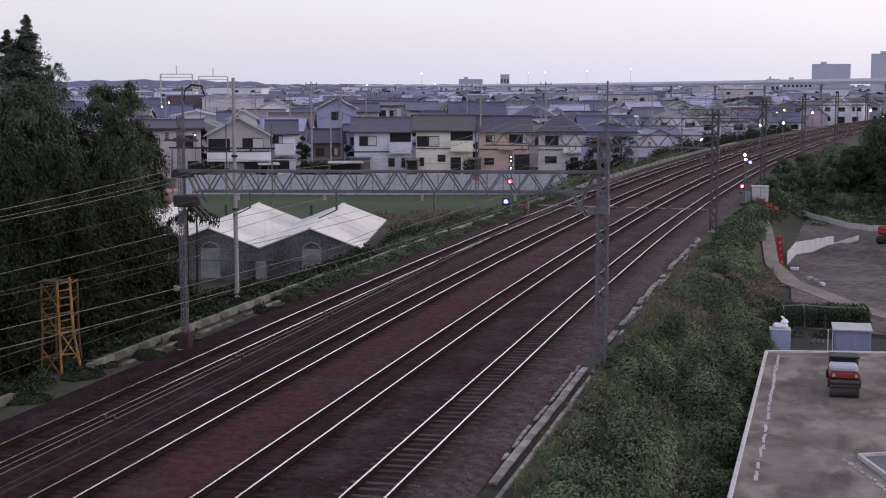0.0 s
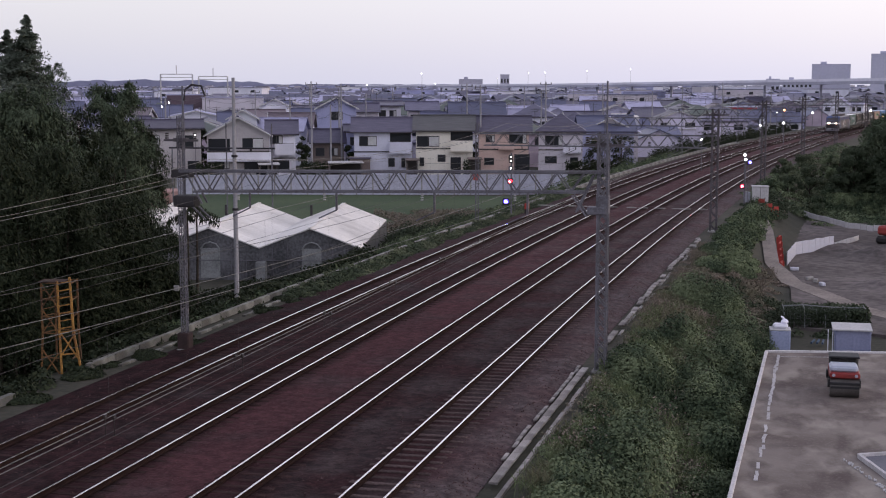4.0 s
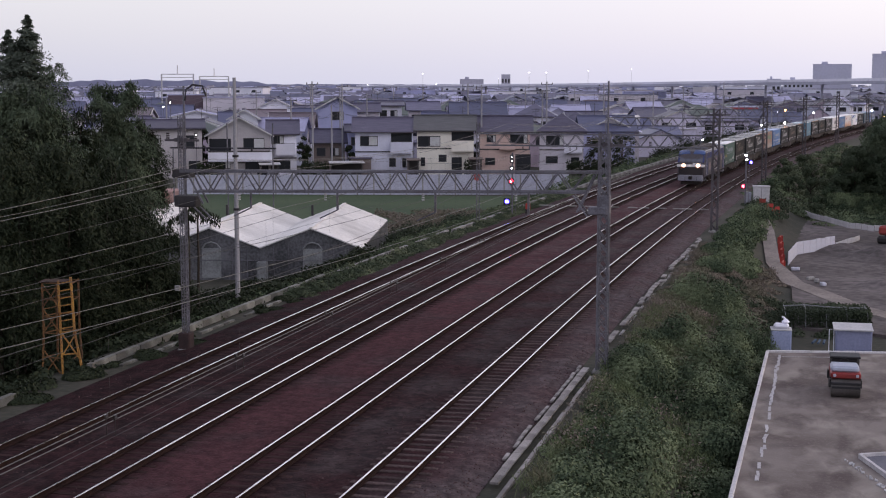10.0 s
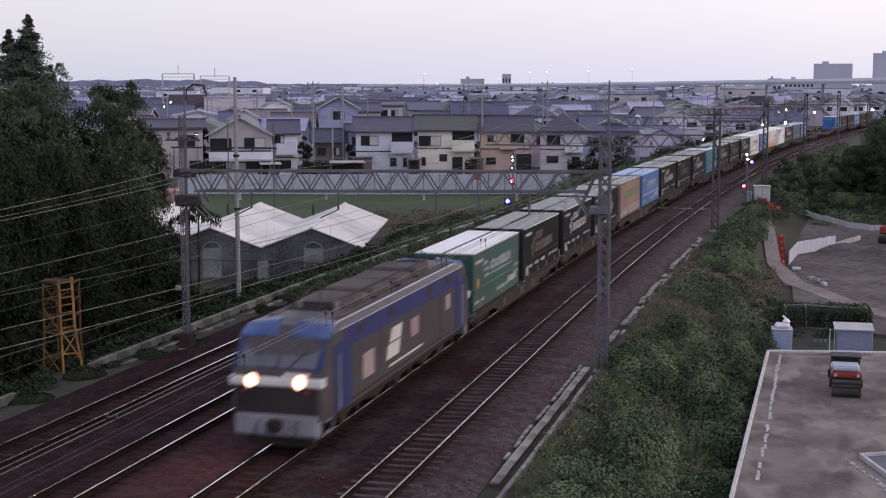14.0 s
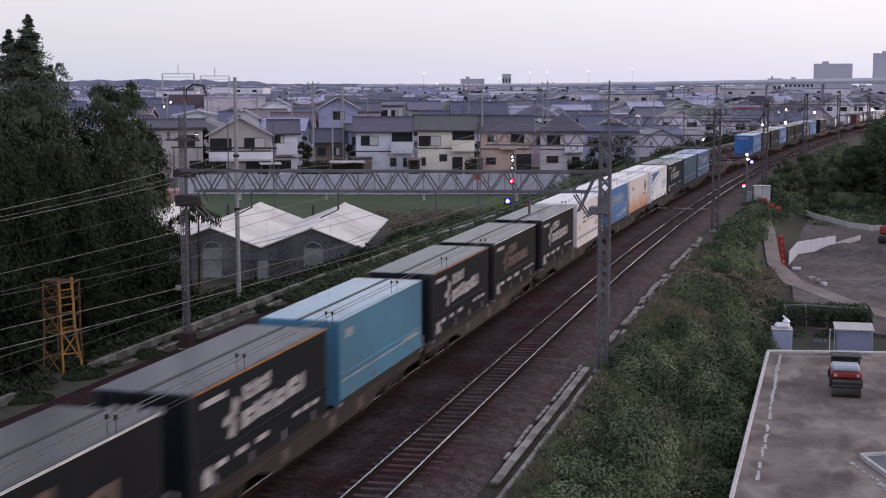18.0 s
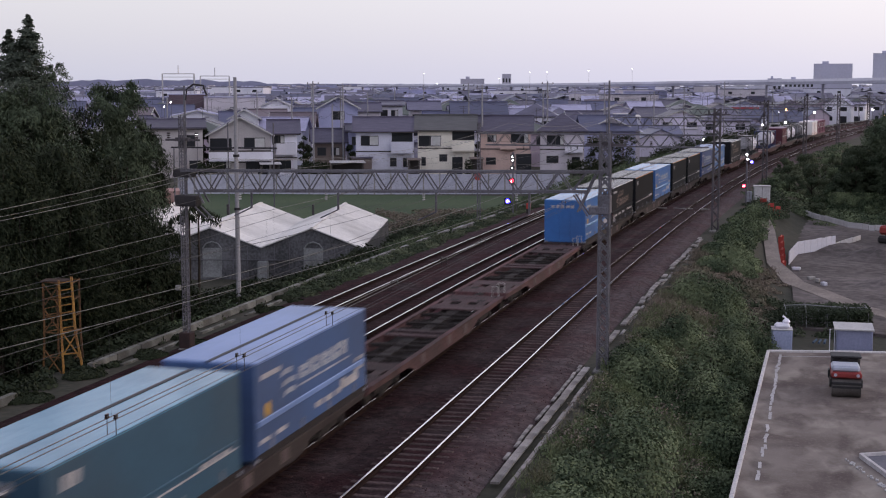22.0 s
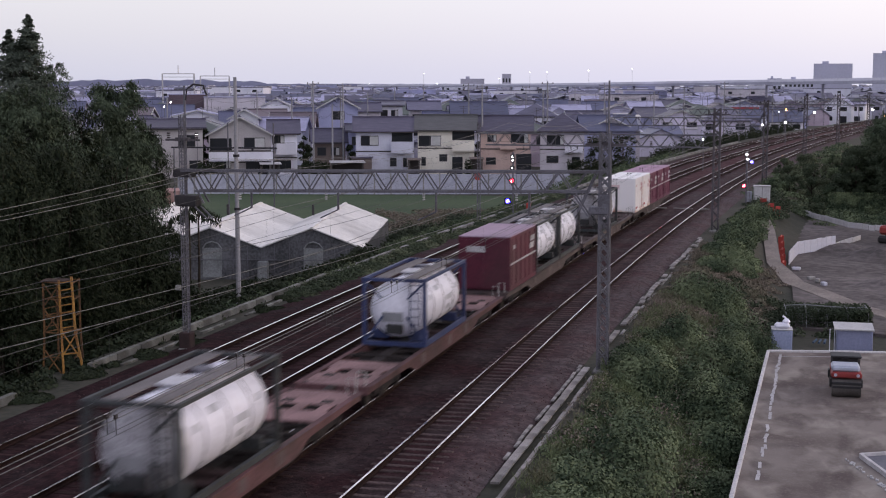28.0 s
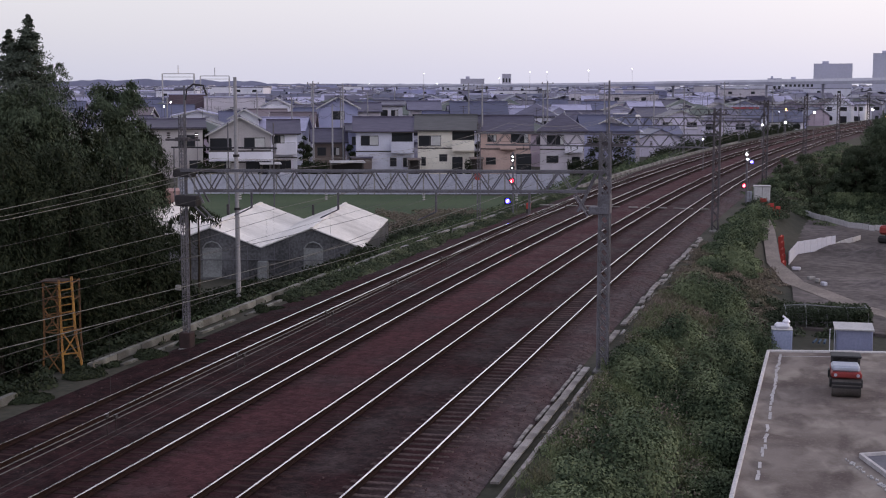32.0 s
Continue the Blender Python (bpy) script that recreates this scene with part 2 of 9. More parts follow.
RED_GLOW = glow("red_signal_light", (1.0, 0.012, 0.035), 10)
WHITE_GLOW = glow("white_lamp_light", (0.95, 0.95, 1.0), 9)
BLUE_GLOW = glow("blue_signal_light", (0.06, 0.04, 1.0), 6)
AMBER_GLOW = glow("amber_lamp_light", (1.0, 0.45, 0.18), 9)
HEAD_GLOW = glow("headlight_lens", (1.0, 0.74, 0.56), 160)
# The bowl glows as well, in place of the headlights' warm glare.
LAMP_BOWL = glow("headlight_glare_bowl", (1.0, 0.50, 0.30), 2.2)
LOCO_BLACK = mat("loco_black", (0.028, 0.027, 0.032), (0.02, 0.02, 0.022), 1.0, 0.5)


# ---- mesh helpers ----
class Shape:
    """Collects boxes, tubes and faces for one mesh."""

    def __init__(self):
        self.v, self.f = [], []

    def add(self, verts, faces):
        k = len(self.v)
        self.v.extend(tuple(map(float, p)) for p in verts)
        self.f.extend(tuple(k + i for i in face) for face in faces)
        return self

    def box(self, c, s, rz=0.0, tilt=None):
        m = Matrix.Translation(c) @ Matrix.Rotation(rz, 4, "Z")
        if tilt is not None:
            m = m @ tilt.to_4x4()
        x, y, z = s[0] / 2, s[1] / 2, s[2] / 2
        vs = [m @ Vector((a * x, b * y, d * z)) for d in (-1, 1) for a, b in ((-1, -1), (1, -1), (1, 1), (-1, 1))]
        return self.add(vs, [(0, 3, 2, 1), (4, 5, 6, 7), (0, 1, 5, 4), (1, 2, 6, 5), (2, 3, 7, 6), (3, 0, 4, 7)])

    def rbox(self, c, s, r=0.03):
        """A box with chamfered edges."""
        hx, hy, hz = s[0] / 2, s[1] / 2, s[2] / 2
        r = min(r, hx * 0.9, hy * 0.9, hz * 0.9)
        ix = {}
        vs = []
        for sx in (-1, 1):
            for sy in (-1, 1):
                for sz in (-1, 1):
                    for ax in range(3):
                        q = [sx * (hx - r), sy * (hy - r), sz * (hz - r)]
                        q[ax] = (sx * hx, sy * hy, sz * hz)[ax]
                        ix[(sx, sy, sz, ax)] = len(vs)
                        vs.append((c[0] + q[0], c[1] + q[1], c[2] + q[2]))
        fs = []
        for ax in range(3):
            o1, o2 = [(1, 2), (2, 0), (0, 1)][ax]
            for sg in (-1, 1):
                ring = []
                for a, b in ((-1, -1), (1, -1), (1, 1), (-1, 1)):
                    k = [0, 0, 0]
                    k[ax], k[o1], k[o2] = sg, a, b
                    ring.append(ix[(*k, ax)])
                fs.append(tuple(ring) if sg > 0 else tuple(reversed(ring)))
            for a in (-1, 1):
                for b in (-1, 1):
                    ends = []
                    for e in (-1, 1):
                        k = [0, 0, 0]
                        k[ax], k[o1], k[o2] = e, a, b
                        ends.append((ix[(*k, o1)], ix[(*k, o2)]))
                    face = (ends[0][0], ends[1][0], ends[1][1], ends[0][1])
                    fs.append(face if a * b > 0 else tuple(reversed(face)))
        for sx in (-1, 1):
            for sy in (-1, 1):
                for sz in (-1, 1):
                    t = (ix[(sx, sy, sz, 0)], ix[(sx, sy, sz, 1)], ix[(sx, sy, sz, 2)])
                    fs.append(t if sx * sy * sz > 0 else tuple(reversed(t)))
        return self.add(vs, fs)

    def tube(self, pts, r, n=6, r2=None, cap=True):
        pts = [Vector(p) for p in pts]
        k0 = len(self.v)
        for i, p in enumerate(pts):
            d = (pts[min(i + 1, len(pts) - 1)] - pts[max(i - 1, 0)]).normalized()
            u = d.cross(Vector((0, 0, 1)) if abs(d.z) < 0.9 else Vector((1, 0, 0))).normalized()
            w = u.cross(d)
            rr = r if r2 is None else r + (r2 - r) * i / max(1, len(pts) - 1)
            for j in range(n):
                a = 2 * math.pi * (j + 0.5) / n
                q = p + u * (math.cos(a) * rr) + w * (math.sin(a) * rr)
                self.v.append((q.x, q.y, q.z))
        for i in range(len(pts) - 1):
            for j in range(n):
                a, b = k0 + i * n + j, k0 + i * n + (j + 1) % n
                self.f.append((a, b, b + n, a + n))
        if cap:
            self.f.append(tuple(k0 + j for j in reversed(range(n))))
            self.f.append(tuple(k0 + (len(pts) - 1) * n + j for j in range(n)))
        return self

    def prism(self, profile, y0, y1, rz=0.0, at=(0, 0, 0)):
        """A profile in x and z, drawn along y."""
        n = len(profile)
        m = Matrix.Translation(at) @ Matrix.Rotation(rz, 4, "Z")
        vs = [m @ Vector((x, y0, z)) for x, z in profile] + [m @ Vector((x, y1, z)) for x, z in profile]
        fs = [tuple(range(n)), tuple(reversed(range(n, 2 * n)))]
        fs += [(i, i + n, (i + 1) % n + n, (i + 1) % n) for i in range(n)]
        return self.add(vs, fs)


def fill_shape(name, sh, material, smooth=False):
    me = bpy.data.meshes.new(name)
    me.from_pydata(sh.v, [], sh.f)
    me.materials.append(material)
    if smooth:
        me.polygons.foreach_set("use_smooth", [True] * len(me.polygons))
    me.update()
    return me


def part(name, sh, material, parent=None, label="", smooth=False, at=None):
    """One mesh object, under a thing or a part if parent is given."""
    me = sh if isinstance(sh, bpy.types.Mesh) else fill_shape(name, sh, material, smooth)
    ob = new(name, me)
    if parent is not None:
        ob.parent = parent
    if at is not None:
        ob.matrix_basis = at
    if label:
        ob["label"] = label
    return ob


def thing(name, at, label, category, group="", kind=""):
    ob = new(name)
    ob.matrix_basis = at
    return tagged(ob, label, category, group, kind)


def whole(name, sh, material, label, category, group="", kind="", smooth=False, at=None):
    return tagged(part(name, sh, material, None, "", smooth, at), label, category, group, kind)


# ---- the line of the tracks: straight, then a wide right-hand bend ----
BEND_AT, BEND_EASE, BEND = 38.8, 19.6, 0.00057
LINE_S = np.arange(-640.0, 1300.0, 1.0)
_a = np.clip(LINE_S - BEND_AT, 0, None)
LINE_T = np.where(_a < BEND_EASE, BEND * _a * _a / (2 * BEND_EASE), BEND * (_a - BEND_EASE / 2))
_i0 = int(np.argmin(abs(LINE_S)))
LINE_X, LINE_Y = np.cumsum(np.sin(LINE_T)), np.cumsum(np.cos(LINE_T))
LINE_X, LINE_Y = LINE_X - LINE_X[_i0], LINE_Y - LINE_Y[_i0]


def on_line(s, off=0.0, z=0.0):
    """The place off metres to the right of the line, s metres along it."""
    t = np.interp(s, LINE_S, LINE_T)
    return Vector((np.interp(s, LINE_S, LINE_X) + off * math.cos(t), np.interp(s, LINE_S, LINE_Y) - off * math.sin(t), z))


def line_pose(s, off=0.0, z=0.0):
    return pose(*on_line(s, off, z), 0, 0, -math.degrees(np.interp(s, LINE_S, LINE_T)))


def line_off(x, y):
    """How far right of the line a place lies."""
    s = np.interp(y, LINE_Y, LINE_S)
    t = np.interp(s, LINE_S, LINE_T)
    return (x - np.interp(y, LINE_Y, LINE_X)) * np.cos(t)


TRACKS = (-22.314, -18.61, -14.57, -10.863)
PLAIN = -2.5


def loft(sections):
    sh = Shape()
    n = len(sections[0])
    for sec in sections:
        sh.v.extend(tuple(p) for p in sec)
    for i in range(len(sections) - 1):
        for j in range(n):
            a, b = i * n + j, i * n + (j + 1) % n
            sh.f.append((a, b, b + n, a + n))
    sh.f.append(tuple(reversed(range(n))))
    sh.f.append(tuple(range((len(sections) - 1) * n, len(sections) * n)))
    return sh


# ---- ground ----
def smooth_step(a, b, x):
    t = np.clip((x - a) / (b - a), 0, 1)
    return t * t * (3 - 2 * t)


def ground_z(x, y):
    x, y = np.asarray(x, float), np.asarray(y, float)
    o = line_off(x, y)
    left = PLAIN + (-0.42 - PLAIN) * smooth_step(-30.5, -27.6, o)
    low = -2.9 + (PLAIN + 2.9) * smooth_step(175, 230, y)
    right = -0.42 + (low + 0.42) * smooth_step(-7.3, -1.6, o)
    z = np.where(o < -17, left, right)
    z = np.where((o > -27.3) & (o < -7.9), -0.42, z)
    z = z + (np.sin(x * 1.7 + y * 0.9) * np.sin(y * 1.3 - x * 0.4)) * 0.06 * ((o < -28) | (o > -7)) * (y < 230)
    return z


def grid_mesh(name, xs, ys, material):
    gx, gy = np.meshgrid(xs, ys)
    gz = ground_z(gx, gy)
    nx, ny = len(xs), len(ys)
    vs = np.stack([gx.ravel(), gy.ravel(), gz.ravel()], 1)
    i = np.arange(nx * ny).reshape(ny, nx)
    fs = np.stack([i[:-1, :-1].ravel(), i[:-1, 1:].ravel(), i[1:, 1:].ravel(), i[1:, :-1].ravel()], 1)
    sh = Shape()
    sh.v, sh.f = vs.tolist(), fs.tolist()
    me = fill_shape(name, sh, material, True)
    return me


xs = np.concatenate([np.array([-4800, -3500, -2400, -1500, -900, -500, -300, -200, -140, -100, -80, -65]), np.arange(-55, 26, 0.9), np.array([30, 40, 60, 90, 130, 200, 320, 600, 1200, 2400, 4800])])
ys = np.concatenate([np.array([-1500, -700, -300, -120, -60, -30]), np.arange(-10, 240, 1.5), np.arange(240, 560, 8), np.array([600, 700, 900, 1300, 2000, 3000, 4000, 4950])])
tagged(new("ground", grid_mesh("ground", xs, ys, EARTH)), "bare earth of the plain and the railway banks", "ground", "", "structure")

# ballast bed under the four tracks, a low flat heap with sloping shoulders
S_BED = np.concatenate([np.arange(-600, 0, 40.0), np.arange(0, 150, 1.5), np.arange(150, 480, 5.0), np.arange(480, 1280, 40.0)])
O_BED = np.concatenate([[-25.5, -25.1], np.arange(-24.6, -8.8, 0.3), [-8.65, -8.35]])
Z_BED = np.interp(O_BED, [-25.5, -24.6, -24.0, -12.9, -12.6, -12.2, -8.9, -8.35], [-0.44, -0.30, -0.20, -0.20, -0.25, -0.20, -0.20, -0.40])
RED = np.interp(O_BED, [-25, -23.8, -21.0, -20.4, -19.6, -18.0, -17.4, -15.6, -15.0, -13.6, -12.0, -10.1, -9.6, -8.4], [0.0, 0.0, 0.0, 0.20, 0.04, 0.26, 0.80, 0.80, 0.36, 0.0, 0.04, 0.22, 0.40, 0.42])
GREY = np.interp(O_BED, [-26, -25, -13.8, -13.1, -12.0, -11.6, -10.0, -9.4, -9.0], [0.0, 0.0, 0.0, 0.16, 0.12, 0.04, 0.20, 0.42, 0.50])
bed = Shape()
k = len(O_BED)
for s in S_BED:
    for o, z in zip(O_BED, Z_BED):
        p = on_line(s, o, z)
        bed.v.append((p.x, p.y, p.z))
for i in range(len(S_BED) - 1):
    for j in range(k - 1):
        a = i * k + j
        bed.f.append((a, a + 1, a + k + 1, a + k))
bed_ob = whole("ballast_bed", bed, BALLAST, "rust-brown crushed stone ballast under four tracks", "ballast", kind="structure")
for nm, row in (("red_sort", RED), ("grey_sort", GREY)):
    at = bed_ob.data.attributes.new(nm, "FLOAT", "POINT")
    # Paler sorts farther along: grazing-view lightness is put into the stone colour.
    far_lift = smooth_step(46, 105, S_BED)[:, None]
    grid = row[None, :] + far_lift * np.where(O_BED > -9.9, 0.3, 1.0)[None, :] * (0.36 if nm == "red_sort" else 0.16)
    at.data.foreach_set("value", grid.ravel().astype(np.float32))

# loose stones on the near ballast
rng = np.random.default_rng(5)
stones = Shape()
tet = np.array([(1, 0, -0.5), (-0.5, 0.87, -0.5), (-0.5, -0.87, -0.5), (0, 0, 0.8), ])
for q in range(5000):
    s, o = 27 + 60 * rng.uniform() ** 1.6, rng.uniform(-24.4, -8.5) if q % 3 else rng.uniform(-10.0, -8.3)
    if min(abs(abs(o - c) - 0.566) for c in TRACKS) < 0.12:
        continue
    p = on_line(s, o, -0.2 if o < -8.9 else -0.2 - (o + 8.9) * 0.36)
    r = rng.uniform(0.02, 0.045)
    rot = Matrix.Rotation(rng.uniform(0, 6.28), 3, "Z") @ Matrix.Rotation(rng.uniform(0, 2), 3, "X")
    stones.add([p + rot @ Vector(v) * r for v in tet], [(0, 1, 3), (1, 2, 3), (2, 0, 3), (0, 2, 1)])
whole("ballast_stones", stones, mat("ballast_stone", (0.125, 0.080, 0.080), (0.060, 0.036, 0.037), 5.0, 0.95, spec=0.06), "loose rust-brown ballast stones between the rails", "stones", kind="stuff")


# ---- tracks ----
S_RAIL = np.concatenate([np.arange(-600, 0, 30.0), np.arange(0, 500, 3.0), np.arange(500, 1280, 15.0)])


def swept(name, pairs_of, stations, z_pairs, material, **tags):
    """A closed profile of offsets and heights swept along the line."""
    sh = Shape()
    n = len(z_pairs)
    for s in stations:
        for o, z in z_pairs:
            p = on_line(s, pairs_of + o, z)
            sh.v.append((p.x, p.y, p.z))
    for i in range(len(stations) - 1):
        for j in range(n):
            a, b = i * n + j, i * n + (j + 1) % n
            sh.f.append((a, b, b + n, a + n))
    return sh


for nr, c in enumerate(TRACKS):
    track = thing("railway_track", Matrix(), "pair of rails on sleepers in brown ballast", "railway track", "four parallel tracks", "structure")
    for side in (-0.566, 0.566):
        rail = part("rail", swept("rail", c + side, S_RAIL, [(-0.064, -0.155), (0.064, -0.155), (0.064, -0.14), (0.010, -0.115), (0.010, -0.04), (0.033, -0.03), (0.033, -0.004), (-0.033, -0.004), (-0.033, -0.03), (-0.010, -0.04), (-0.010, -0.115), (-0.064, -0.14)], RAIL_SIDE), RAIL_SIDE, track, "rusty rail")
        part("running_surface", swept("running_surface", c + side, S_RAIL, [(-0.033, -0.012), (0.033, -0.012), (0.026, 0.0), (-0.026, 0.0)], RAIL_TOP), RAIL_TOP, rail, "polished bright rail head")

# trough and kerbs along the line
def slabs(name, off, s0, s1, length, w, h, z, material, group_ob, miss=0.0, jitter=0.03):
    me = None
    s = s0
    k = 0
    while s < s1:
        if rng.uniform() >= miss:
            if me is None:
                me = fill_shape(name, Shape().rbox((0, 0, 0), (w, length - 0.02, h), 0.008), material)
            m = line_pose(s + length / 2, off + rng.normal() * jitter, z - h / 2 + rng.normal() * 0.008) @ pose(0, 0, 0, 0, 0, rng.normal() * 0.4)
            part(name, me, material, group_ob, at=m)
            k += 1
        s += length


TROUGH_M = mat("trough_concrete", (0.36, 0.335, 0.32), (0.20, 0.185, 0.18), 2.2, 0.9, 0.2, dirt=0.5, vary=0.25)
trough = thing("cable_trough", Matrix(), "broken concrete cable trough along the track edge", "cable trough", kind="structure")
slabs("lid", -8.06, 36.0, 52.0, 1.6, 0.25, 0.07, -0.22, TROUGH_M, trough, 0.0, 0.014)
slabs("lid", -8.0, 57.6, 66.0, 1.4, 0.25, 0.07, -0.24, TROUGH_M, trough, 0.2, 0.04)
slabs("lid", -8.05, 66.0, 98.0, 1.1, 0.25, 0.07, -0.24, TROUGH_M, trough, 0.35, 0.05)
slabs("side_wall", -7.68, 29.0, 50.0, 2.0, 0.13, 0.16, -0.32, TROUGH_M, trough, 0.05, 0.018)
slabs("outer_lid", -8.35, 38.6, 52.0, 0.7, 0.12, 0.06, -0.27, TROUGH_M, trough, 0.22, 0.02)
slabs("side_wall", -7.86, 60.0, 97.0, 1.4, 0.13, 0.14, -0.36, CONCRETE, trough, 0.45, 0.04)
# Near kerb and drain lids: darker than the far kerb's concrete.
KERB_M = mat("dark_kerb", (0.25, 0.245, 0.225), (0.12, 0.12, 0.105), 1.4, 0.9, 0.2, dirt=0.6, vary=0.3)
kerb = thing("concrete_kerb", Matrix(), "low pale concrete kerb along the railway bank", "kerb", kind="structure")
slabs("kerb_block", -26.55, 30.0, 42.0, 2.0, 0.24, 0.30, -0.10, KERB_M, kerb, 0.0, 0.008)
slabs("kerb_block", -26.55, 47.2, 72.0, 2.0, 0.24, 0.30, -0.10, KERB_M, kerb, 0.0, 0.008)
slabs("kerb_block", -26.35, 74.0, 98.0, 2.0, 0.22, 0.44, -0.13, CONCRETE, kerb, 0.15, 0.03)
slabs("drain_lid", -25.85, 48.4, 65.0, 1.2, 0.18, 0.12, -0.33, KERB_M, kerb, 0.14, 0.03)
slabs("far_kerb_block", -26.0, 98.0, 260.0, 3.0, 0.3, 0.4, -0.1, CONCRETE, kerb, 0.0, 0.012)

# foot crossing: a thin pale walkway over the tracks
walkway = thing("foot_crossing", line_pose(119.5, 0, 0), "narrow pale foot crossing of boards over the tracks", "crossing", kind="structure")
for o in (-24.5, -23.6, -21.9, -20.4, -19.4, -18.2, -16.6, -15.6, -14.1, -12.7, -11.9, -10.5):
    part("board", Shape().rbox((o + 0.45, 0, -0.08), (0.82, 0.24, 0.08), 0.01), CONCRETE, walkway)

# field, dirt and yards, each a thin sheet just above the ground
def patch(name, corners, z, material, label, category, thick=0.05):
    sh = Shape()
    n = len(corners)
    sh.add([(x, y, z) for x, y in corners] + [(x, y, z - thick) for x, y in corners], [tuple(range(n)), tuple(reversed(range(n, 2 * n)))] + [(i, i + n, (i + 1) % n + n, (i + 1) % n) for i in range(n)])
    return whole(name, sh, material, label, category, kind="structure")


patch("rice_field", [(-31.5, 112), (-28.5, 158), (-78, 150), (-86, 118), (-52, 106)], PLAIN + 0.12, FIELD, "flat green rice field behind the greenhouses", "field", 0.3)
patch("dirt_yard", [(-0.5, 78), (7, 76), (60, 70), (60, 165), (12, 170), (-2.4, 158), (-1.2, 108)], -2.75, SITE_DIRT, "bare rutted dirt of a building site", "dirt", 0.3)

# the raised yard with its white edging
LOT_Z = -1.5
LOT = [(-1.92, 20.0), (-1.92, 40.6), (-1.56, 63.7), (4.2, 64.9), (30.0, 71.2), (30.0, 20.0)]
patch("gravel_yard", LOT, LOT_Z, DIRT, "bare compacted gravel yard with tyre marks", "yard", 1.6)


def edging(name, pts, w, h, z, material, label):
    run = thing(name, Matrix(), label, "edging", kind="structure")
    for (x0, y0), (x1, y1) in zip(pts, pts[1:]):
        d = math.hypot(x1 - x0, y1 - y0)
        a = math.atan2(y1 - y0, x1 - x0)
        n = max(1, round(d / 2.0))
        me = fill_shape("edge_block", Shape().rbox((0, 0, 0), (d / n - 0.012, w, h), 0.02), material)
        for i in range(n):
            f = (i + 0.5) / n
            part("edge_block", me, material, run, at=pose(x0 + (x1 - x0) * f, y0 + (y1 - y0) * f, z + h / 2 + rng.normal() * 0.006, 0, 0, math.degrees(a)))
    return run


WHITE_EDGE = mat("white_edging", (0.62, 0.60, 0.61), (0.45, 0.43, 0.44), 1.0, 0.8, 0.1, dirt=0.35, vary=0.1)
edging("yard_edging", [(-1.92, 20.0), (-1.92, 40.6), (-1.56, 63.6), (4.2, 64.8), (30.0, 71.1)], 0.14, 0.36, LOT_Z - 0.27, WHITE_EDGE, "white concrete edging round the gravel yard")


# ---- overhead line ----
SPANS = [-1.0, 52.1, 104.6, 157.0, 209.0, 261.0, 313.0, 365.0, 417.0, 470.0]


def lattice_mast(parent, off, top, w=0.5, base=-0.45, near=False, thick=0.10, STEEL=STEEL):
    mast = part("mast", Shape().rbox((off, 0, base - 0.1), (w + 0.35, w + 0.35, 0.5), 0.05), CONCRETE, parent, "concrete footing and lattice steel mast")
    for a in (-1, 1):
        for b in (-1, 1):
            sh = Shape().box((off + a * w / 2, b * w / 2, (base + top) / 2), (thick, thick, top - base))
            part("mast_leg", sh, STEEL, mast)
    lace = Shape()
    bars_ = []
    step_z = 1.15 * w
    n = int((top - base) / step_z)
    for i in range(n):
        z0, z1 = base + 0.1 + i * step_z, base + 0.1 + (i + 1) * step_z
        sg = 1 if i % 2 else -1
        for q in (-1, 1):
            bars_.append([(off - sg * w / 2, q * w / 2, z0), (off + sg * w / 2, q * w / 2, z1)])
            if near:
                bars_.append([(off + sg * w / 2, q * w / 2, z0), (off - sg * w / 2, q * w / 2, z1)])
            bars_.append([(off + q * w / 2, -sg * w / 2, z0), (off + q * w / 2, sg * w / 2, z1)])
    for ends in bars_:
        if near:
            part("lacing_bar", Shape().tube(ends, thick * 0.42, 4), STEEL, mast)
        else:
            lace.tube(ends, thick * 0.42, 4)
    if not near:
        tagged(part("lacing", lace, STEEL, mast), kind="stuff")
    return mast


MAST_DARK = mat("weathered_mast", (0.120, 0.108, 0.122), (0.066, 0.060, 0.066), 1.5, 0.7, 0.05, 0.2, dirt=0.4)


